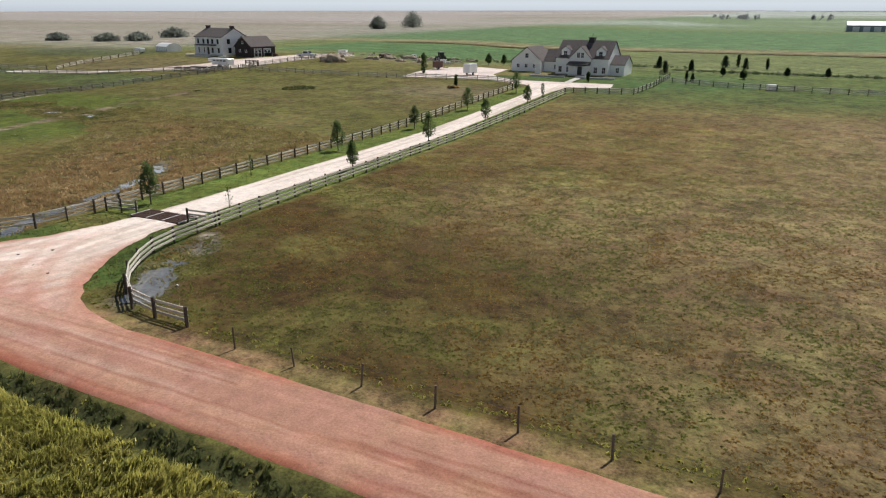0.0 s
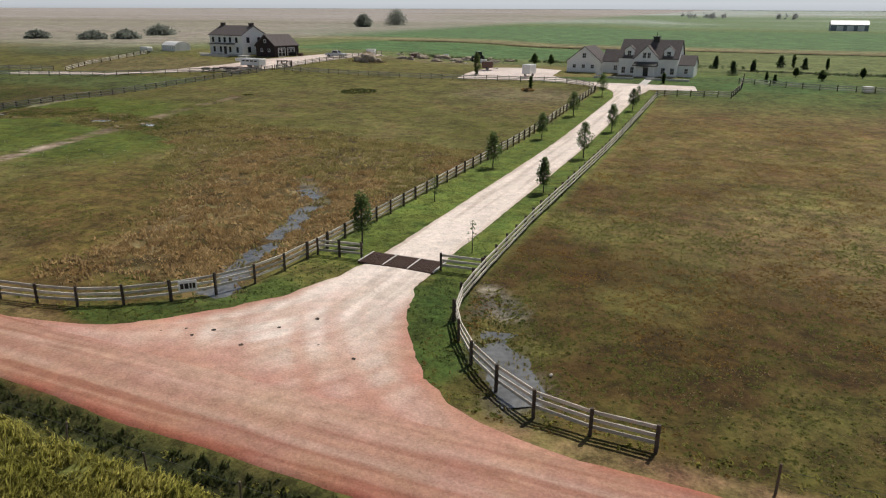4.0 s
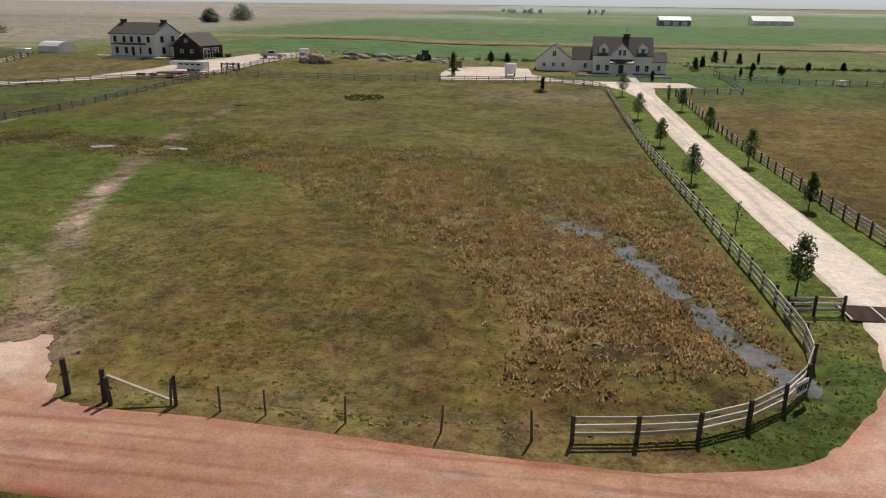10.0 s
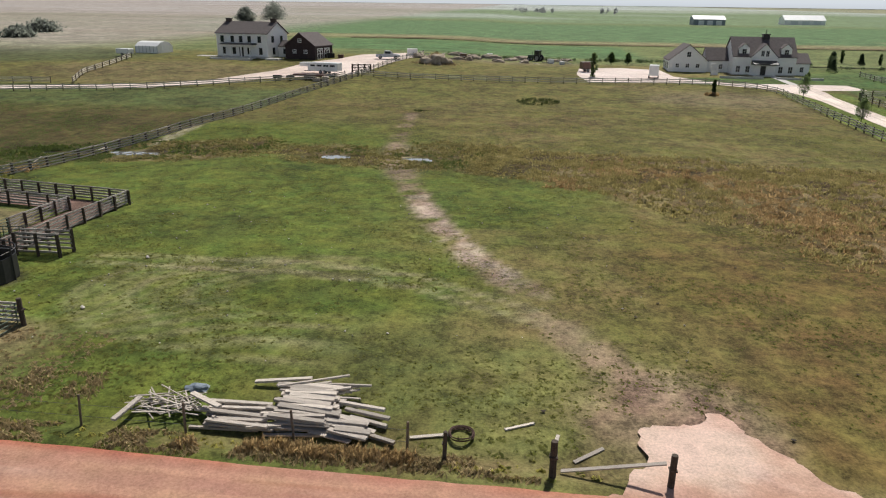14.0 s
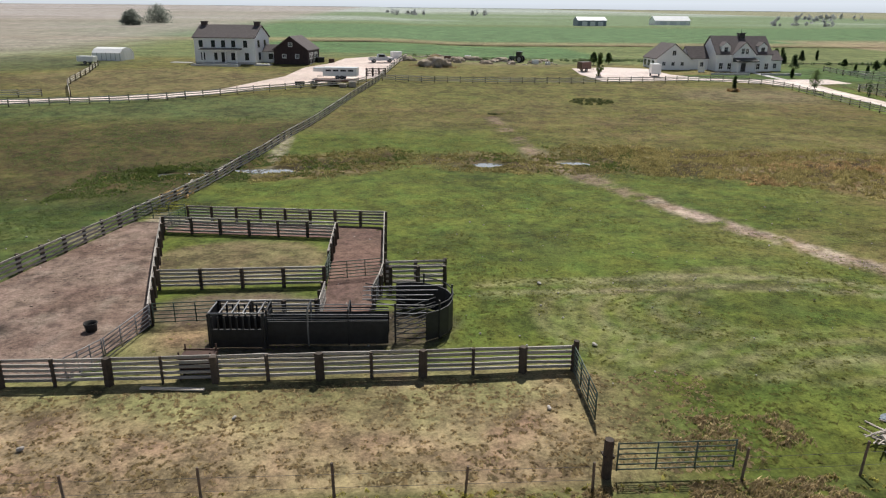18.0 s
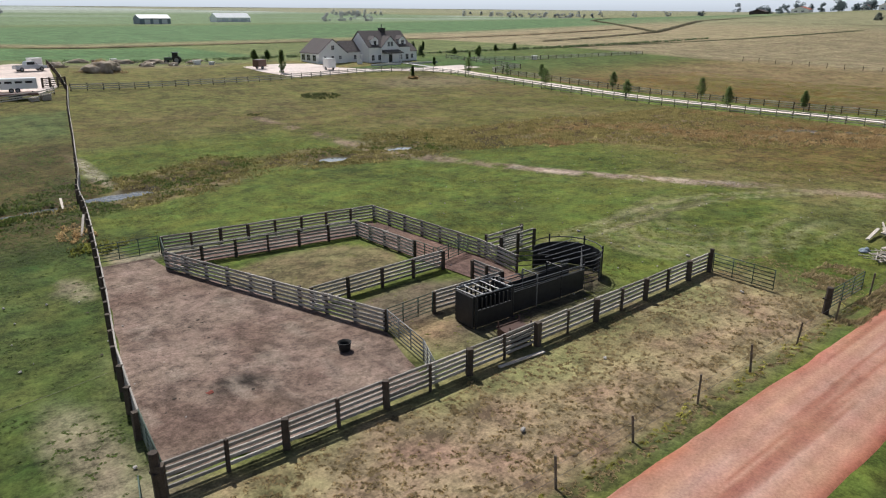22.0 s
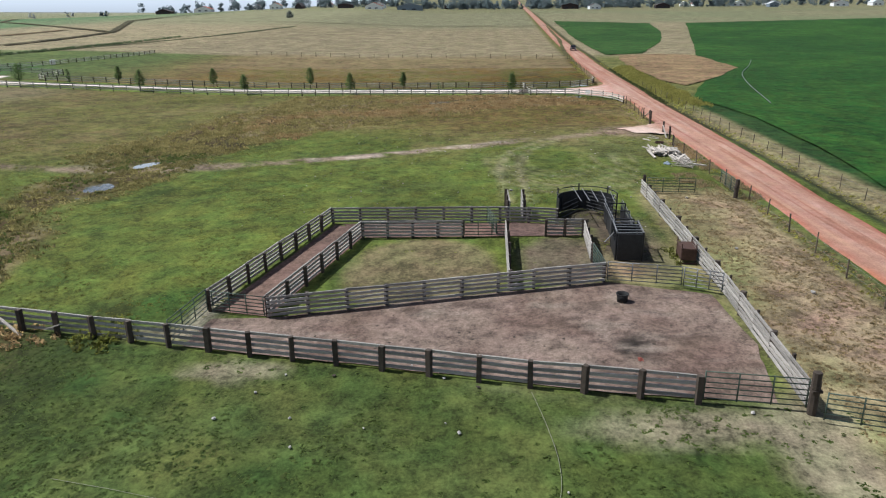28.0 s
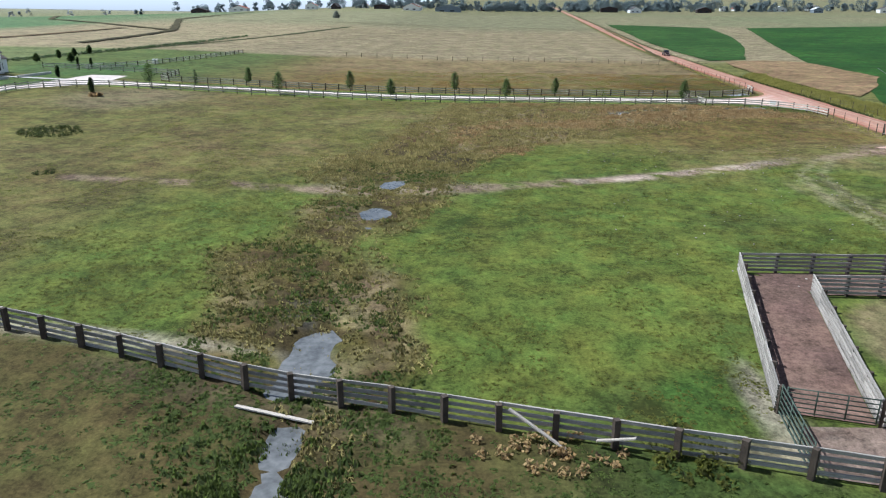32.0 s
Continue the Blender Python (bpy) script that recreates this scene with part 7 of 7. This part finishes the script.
# ---- stones, dung and litter ----
def stone_mesh(seed, mat, flat=0.6):
    bm = bmesh.new()
    bmesh.ops.create_icosphere(bm, subdivisions=2, radius=0.5)
    for v in bm.verts:
        v.co = v.co * (1 + 0.55 * noise.noise(v.co * 1.7 + Vector((seed * 3.7, seed, 0))))
        v.co.z *= flat
    return as_mesh("stone", bm, mat)


STONES = [stone_mesh(k, STONE) for k in range(4)]
DUNG = material("dark dung", (0.035, 0.027, 0.02), (0.07, 0.055, 0.042), 6.0, 0.95, 0.3)
CLODS = [stone_mesh(10 + k, DUNG, 0.16) for k in range(4)]


def strewn(name, meshes, spots, label, category, group, lo, hi):
    for x, y in spots:
        s = R.uniform(lo, hi)
        o = new(name, R.choice(meshes))
        put(o, None, pose(x, y, surface_at(x, y) + 0.05 + 0.1 * s, 0, 0, R.uniform(0, 360)) @ Matrix.Diagonal((s, s * R.uniform(0.6, 1), s, 1)))
        tagged(o, label, category, group)


strewn("stone", STONES, [(-110 + R.uniform(-22, 22), 48 + R.uniform(-16, 16)) for k in range(120)], "small pale stone lying in the pasture", "stone", "stones in the pasture", 0.06, 0.15)
strewn("stone", STONES, [(-155 + R.uniform(-9, 6), 50 + R.uniform(-14, 22)) for k in range(26)], "small pale stone lying in the pasture", "stone", "stones in the pasture", 0.07, 0.18)
strewn("stone", STONES, [(-155.0, 47.7), (-33.4, 28.6), (-120.4, 44.6), (-119.6, 36.5), (-123, 31.2), (-135, 31.5), (-142, 30)], "pale field stone in the grass", "stone", "larger field stones", 0.15, 0.28)
strewn("dung", CLODS, [(-147 + R.uniform(-5, 5), 46 + R.uniform(-9, 9)) for k in range(46)], "flat dark dung pat on the pen soil", "dung", "dung in the pen", 0.06, 0.2)
strewn("clod", CLODS, [(-50.2, 26.3), (-47.9, 25.5), (-51.6, 25.9), (-52.6, 25.2), (-50.8, 25.4), (-47.4, 27.9), (-46.2, 29.6), (-44.5, 27), (-42.2, 26.4)], "dark mud clod on the pale drive mouth", "clod", "clods on the drive", 0.12, 0.26)
strewn("clod", CLODS, [(R.uniform(-112, -66), R.uniform(28, 70)) for k in range(36)], "dark clod in the pasture grass", "clod", "clods in the pasture", 0.1, 0.22)
rag = thing("red_rag", -149.6, 40.3, surface_at(-149.6, 40.3) + 0.04, "faded red rag lying on the pen soil", "rag")
bm = bmesh.new()
bmesh.ops.create_grid(bm, x_segments=10, y_segments=8, size=0.11)
for v in bm.verts:
    v.co.z = 0.05 + 0.09 * noise.noise(v.co * 6)
    v.co.x *= 1.2 + 0.4 * noise.noise(v.co * 3)
bmesh.ops.solidify(bm, geom=bm.faces[:], thickness=0.01)
part("cloth", bm, RED, rag)
OLDROPE = material("faded hose", (0.20, 0.20, 0.14), (0.30, 0.29, 0.21), 4.0, 0.7, 0.0)
hose = thing("hose", -153.0, 45.1, surface_at(-153, 45.1), "thin pale hose lying across the grass", "hose")
line = arc([(-152.2, 45.0), (-154.6, 44.6), (-156.6, 44.4), (-158.2, 44.5), (-159.6, 44.9)], 8)
bm = bmesh.new()
for (ax, ay), (bx, by) in zip(line, line[1:]):
    o = WORLD[hose].translation
    add_tube(bm, Vector((ax, ay, surface_at(ax, ay) + 0.05)) - o, Vector((bx, by, surface_at(bx, by) + 0.05)) - o, 0.010, 5)
part("tube", bm, OLDROPE, hose)

hose = thing("hose", -158.0, 59.2, surface_at(-158, 59.2), "thin pale hose lying in the western grass", "hose")
line = arc([(-157.6, 61.0), (-158.0, 59.2), (-158.9, 55.5), (-159.6, 51.8), (-160.4, 49.0)], 8)
bm = bmesh.new()
for (ax, ay), (bx, by) in zip(line, line[1:]):
    o = WORLD[hose].translation
    add_tube(bm, Vector((ax, ay, surface_at(ax, ay) + 0.05)) - o, Vector((bx, by, surface_at(bx, by) + 0.05)) - o, 0.008, 5)
part("tube", bm, OLDROPE, hose)

# ---- vehicles ----
PAINT = {n: material(n + " car paint", c, tuple(v * 1.15 for v in c), 0.5, 0.3, 0.0, spec=0.6) for n, c in (("dark", (0.03, 0.012, 0.012)), ("silver", (0.45, 0.47, 0.50)), ("white", (0.72, 0.72, 0.71)), ("green", (0.02, 0.05, 0.03)), ("rust", (0.11, 0.05, 0.035)))}
LAMP = material("headlamp glass", (0.75, 0.75, 0.72), (0.9, 0.9, 0.88), 3.0, 0.1, 0.0, spec=0.8)


def wheel(owner, x, y, r, w=0.22):
    m = WORLD[owner] @ pose(x, y, r, 90)
    bm = bmesh.new()
    bmesh.ops.create_cone(bm, cap_ends=True, segments=18, radius1=r, radius2=r, depth=w)
    bmesh.ops.bevel(bm, geom=[e for e in bm.edges if abs(e.verts[0].co.z - e.verts[1].co.z) < 1e-5], offset=0.03, segments=1, affect="EDGES")
    wh = part("wheel", bm, RUBBER, owner, m=m)
    bm = bmesh.new()
    bmesh.ops.create_cone(bm, cap_ends=True, segments=14, radius1=r * 0.58, radius2=r * 0.58, depth=w + 0.02)
    part("rim", bm, GREYSTEEL, wh, m=m)


def pickup(x, y, turn, paint, label):
    t = thing("pickup_truck", x, y, ground_at(x, y) + 0.1, label, "truck", turn=turn)
    bm = add_prism(bmesh.new(), [(-2.75, 0.45), (-2.75, 1.05), (-0.7, 1.1), (1.2, 1.12), (2.6, 1.0), (2.75, 0.8), (2.75, 0.45)], -0.95, 0.95)
    bmesh.ops.bevel(bm, geom=bm.edges[:], offset=0.06, segments=2, affect="EDGES")
    part("body", bm, PAINT[paint], t)
    bm = add_prism(bmesh.new(), [(-0.95, 1.08), (-0.8, 1.78), (0.6, 1.8), (1.25, 1.1)], -0.82, 0.82)
    bmesh.ops.bevel(bm, geom=bm.edges[:], offset=0.05, segments=2, affect="EDGES")
    part("cab", bm, PAINT[paint], t)
    part("windscreen", add_prism(bmesh.new(), [(0.68, 1.72), (1.22, 1.16), (1.26, 1.16), (0.72, 1.74)], -0.7, 0.7), GLASS, t)
    for s in (-1, 1):
        part("side_window", box(-0.7, 0.65, s * 0.83 - 0.01, s * 0.83 + 0.01, 1.2, 1.68), GLASS, t)
        part("headlight", box(2.7, 2.79, s * 0.72 - 0.16, s * 0.72 + 0.16, 0.72, 0.92, 0.02), LAMP, t)
    part("bed", box(-2.65, -1.0, -0.8, 0.8, 0.9, 1.09), RUBBER, t)
    part("bumper", box(2.72, 2.9, -0.9, 0.9, 0.42, 0.62, 0.03), GREYSTEEL, t)
    part("grille", box(2.74, 2.8, -0.5, 0.5, 0.66, 0.95), BLACK, t)
    for wx in (-1.75, 1.75):
        for s in (-0.85, 0.85):
            wheel(t, wx, s, 0.4)


pickup(86, float(road_y(86)) - 0.3, 176, "dark", "dark pickup truck on the red dirt road")
pickup(-128.6, 168.5, 10, "silver", "silver pickup truck parked in the barn yard")


def trailer(x, y, turn, L, W, h, mat, label, nose=False, axles=2):
    t = thing("trailer", x, y, ground_at(x, y) + 0.05, label, "trailer", turn=turn)
    bm = box(-L / 2, L / 2, -W / 2, W / 2, 0.55, 0.55 + h, 0.08)
    part("box", bm, mat, t)
    if nose:
        part("nose", box(L / 2, L / 2 + 1.8, -W / 2 + 0.1, W / 2 - 0.1, 0.55 + h * 0.5, 0.5 + h, 0.1), mat, t)
        for k in range(4):
            part("slot", box(-L / 2 + 0.6 + k * 1.4, -L / 2 + 1.6 + k * 1.4, -W / 2 - 0.02, W / 2 + 0.02, 0.55 + h * 0.55, 0.55 + h * 0.75), BLACK, t)
    bm = bmesh.new()
    add_tube(bm, (L / 2, 0, 0.5), (L / 2 + 1.3, 0, 0.45), 0.06)
    part("drawbar", bm, BLACKSTEEL, t)
    for k in range(axles):
        for s in (-1, 1):
            wheel(t, (k - (axles - 1) / 2) * 0.85, s * (W / 2 - 0.05), 0.36)


trailer(-136.3, 143.0, 170, 6.4, 2.2, 1.6, PAINT["white"], "white gooseneck stock trailer in the barn yard", True)
trailer(-71.2, 155.0, 80, 3.2, 1.9, 2.0, PAINT["white"], "small white enclosed trailer on the gravel", False, 1)
trailer(-84.0, 163.6, 20, 2.6, 1.8, 1.5, PAINT["rust"], "rusty brown dump trailer on the gravel", False, 1)
trailer(-137.5, 136.6, 176, 6.0, 2.1, 0.35, PAINT["rust"], "low flatbed trailer beside the yard fence", False, 2)
trailer(-189, 162.6, -12, 3.6, 1.8, 1.1, PAINT["white"], "small pale wagon beside the garden plot", False, 1)


def tractor(x, y, turn):
    t = thing("tractor", x, y, ground_at(x, y), "dark green tractor parked by brush heaps", "tractor", turn=turn)
    part("bonnet", box(0.2, 2.2, -0.45, 0.45, 0.8, 1.5, 0.08), PAINT["green"], t)
    part("cab", box(-1.0, 0.3, -0.7, 0.7, 1.0, 2.5, 0.1), GLASS, t)
    part("cab_roof", box(-1.1, 0.4, -0.78, 0.78, 2.5, 2.65, 0.05), PAINT["green"], t)
    for s in (-1, 1):
        wheel(t, -0.7, s * 0.85, 0.85, 0.42)
        wheel(t, 1.7, s * 0.7, 0.5, 0.3)
    bm = bmesh.new()
    add_tube(bm, (1.0, 0.2, 1.5), (1.0, 0.2, 2.3), 0.04)
    part("exhaust", bm, BLACKSTEEL, t)


tractor(-94.6, 186, 150)
for x, y, s, mat, label in ((-91.2, 181, 1.5, TRIM, "white water tank box behind the pasture"), (-88.6, 178.8, 1.1, TRIM, "white water tank box behind the pasture"), (-112.6, 183.5, 1.6, PAINT["rust"], "rusty bin among brush heaps"), (-106.5, 192, 1.4, TRIM, "pale bin among brush heaps"), (-125, 181.5, 2.4, TRIM, "pale tarpaulin-covered heap in the barn yard"), (-142.0, 168.5, 1.6, RUBBER, "dark implement beside the barn"), (-139.5, 168, 1.2, RUST, "rusty implement beside the barn"), (-6.0, 151.5, 1.6, TRIM, "white stock tank in the far paddock")):
    o = thing("yard_box", x, y, ground_at(x, y), label, "box", turn=R.uniform(-30, 30))
    part("body", box(-s / 2, s / 2, -s * 0.35, s * 0.35, 0, s * 0.6, 0.06), mat, o)
    part("lid", box(-s / 2 - 0.04, s / 2 + 0.04, -s * 0.35 - 0.04, s * 0.35 + 0.04, s * 0.6, s * 0.66, 0.02), mat, o)


def pallet_stack(x, y, turn, n, label):
    """Pallets piled up: each a deck of boards on three bearers."""
    t = thing("pallet_stack", x, y, ground_at(x, y), label, "pallets", "pallets by the yard fence", turn=turn)
    for k in range(n):
        z, d = 0.02 + k * 0.15, R.uniform(-0.06, 0.06)
        for b in (-0.52, 0.0, 0.52):
            part("bearer", box(-0.6 + d, 0.6 + d, b - 0.05, b + 0.05, z, z + 0.1), LUMBER, t)
        for b in range(7):
            part("deck_board", box(-0.6 + b * 0.185 + d, -0.48 + b * 0.185 + d, -0.58, 0.58, z + 0.103, z + 0.13), LUMBER, t)


pallet_stack(-133.9, 134.6, 12, 6, "stack of pale timber pallets by the yard fence")
pallet_stack(-135.6, 134.4, 4, 4, "low stack of pale timber pallets by the yard fence")


# an assumed form for unidentified dark shapes by the lane
def trough(x, y, turn):
    t = thing("feed_trough", x, y, ground_at(x, y), "black trough-shaped stand-in on legs beside the lane fence", "feed trough", "troughs by the lane", turn=turn)
    bm = add_prism_x(bmesh.new(), [(-0.4, 0.95), (-0.25, 0.45), (0.25, 0.45), (0.4, 0.95), (0.34, 0.95), (0.21, 0.5), (-0.21, 0.5), (-0.34, 0.95)], -0.8, 0.8)
    part("basin", bm, RUBBER, t)
    for lx in (-0.65, 0.65):
        for ly in (-0.22, 0.22):
            part("leg", box(lx - 0.04, lx + 0.04, ly - 0.04, ly + 0.04, 0, 0.47), RUBBER, t)


trough(-143.0, 134.3, 20)
trough(-140.6, 134.7, 70)
fence([(-131.6, 146.2), (-128.0, 146.9)], "dark heavy plank gate between yard and pasture", 1.2, 1.5, (0.3, 0.6, 0.9, 1.2, 1.45), POST_MESHES, post=0.24, side=0.12, name="yard_barrier")
for k in range(22):
    x, y, a = R.uniform(-124, -86), R.uniform(176, 191), R.uniform(0, 6.28)
    loose_board((x, y), (x + math.cos(a) * R.uniform(0.8, 2.4), y + math.sin(a) * 1.2), R.uniform(0.1, 0.6), R.uniform(0.05, 0.5), "pale board among the brush heaps", 0.25, 0.12, group="boards among the brush heaps")
for k in range(9):
    heap("brush_heap", R.uniform(-124, -84), R.uniform(177, 192), R.uniform(0.9, 2.2), R.uniform(0.6, 1.2), R.uniform(0.4, 0.9), MULCH, "small heap of dry brush and earth", 20 + k)

# ---- far fences ----
fence([(-129.3, 141.8), (-127.5, 152), (-122.5, 183)], "pale rail fence of the barn yard", 2.6, side=-0.1)
fence(arc([(-131.5, 139.8), (-134, 136.6), (-142.5, 132.6), (-155.3, 126.0), (-166, 121.2), (-178, 118.5), (-200, 115)], 3), "grey rail fence along the barn lane", 2.8, side=0.1)
fence([(-178, 125.5), (-182.5, 136), (-184, 150), (-186, 160)], "grey rail fence of the garden plot", 3.2, side=0.1)
fence([(-182.5, 125.8), (-215, 122), (-260, 118)], "grey rail fence along the lane's far side", 3.4, side=0.1)

# ---- the hazy distance ----
# an added glowing ring with the haze painted in, paler upwards
HAZE = bpy.data.materials.new("hazy distance")
HAZE.use_nodes = True
nodes, join = HAZE.node_tree.nodes, HAZE.node_tree.links.new
split = nodes.new("ShaderNodeSeparateXYZ")
join(nodes.new("ShaderNodeNewGeometry").outputs["Position"], split.inputs[0])
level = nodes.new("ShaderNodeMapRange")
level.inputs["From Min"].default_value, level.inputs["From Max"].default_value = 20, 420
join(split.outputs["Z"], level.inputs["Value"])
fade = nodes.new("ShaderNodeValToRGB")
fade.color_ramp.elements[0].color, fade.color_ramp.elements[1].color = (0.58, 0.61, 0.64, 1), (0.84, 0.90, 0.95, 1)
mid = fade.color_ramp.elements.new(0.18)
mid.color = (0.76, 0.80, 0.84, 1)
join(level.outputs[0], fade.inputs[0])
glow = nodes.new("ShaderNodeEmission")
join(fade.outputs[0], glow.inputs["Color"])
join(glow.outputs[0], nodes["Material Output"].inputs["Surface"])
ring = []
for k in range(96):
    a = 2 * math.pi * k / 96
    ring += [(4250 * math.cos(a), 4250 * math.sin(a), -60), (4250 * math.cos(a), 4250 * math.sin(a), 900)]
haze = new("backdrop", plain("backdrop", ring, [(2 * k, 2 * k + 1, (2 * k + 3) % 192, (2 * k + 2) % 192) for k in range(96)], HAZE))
tagged(haze, "pale hazy sky and distance at the horizon", "backdrop", kind="structure")

# ---- weeds round the lumber ----
for x0, x1, y0, y1, n, hh, mat, label, seed in ((-109.5, -100.5, 25.6, 26.5, 500, 0.5, TUSSOCK, "tall rusty weeds before the lumber pile", 501), (-119, -114, 28.2, 30.2, 260, 0.25, STRAW, "rough weeds beside the field gate", 502), (-123, -96, 25.2, 26.6, 1500, 0.25, STRAW, "dry grass along the roadside wire", 503)):
    q = np.random.RandomState(seed)
    pts = np.column_stack([q.uniform(x0, x1, n), q.uniform(y0, y1, n)])
    pts = pts[(vnoise(pts[:, 0], pts[:, 1], 1.2, 505) > 0.35) & (np.abs(pts[:, 0] + 88.5) > 6)]
    tufts("roadside_weeds", pts, q.uniform(0.4, 1.0, len(pts)) * hh, q.uniform(0.3, 0.6, len(pts)), mat, label, 9, seed + 9, 0.8, 0.4, (0.2, -0.2))

pipe = thing("irrigation_pipe", -66.0, 3.2, ground_at(-66, 3.2), "pale irrigation pipe lying in the crop field", "pipe")
line = arc([(-66.0, 3.2), (-38.6, -3.3), (-19.2, -8.7), (-8.2, -12.6), (8.0, -19.5), (30.9, -28.3)], 5)
bm = bmesh.new()
for (ax, ay), (bx, by) in zip(line, line[1:]):
    o = WORLD[pipe].translation
    add_tube(bm, Vector((ax, ay, ground_at(ax, ay) + 0.3)) - o, Vector((bx, by, ground_at(bx, by) + 0.3)) - o, 0.06, 6)
part("tube", bm, GREYSTEEL, pipe)
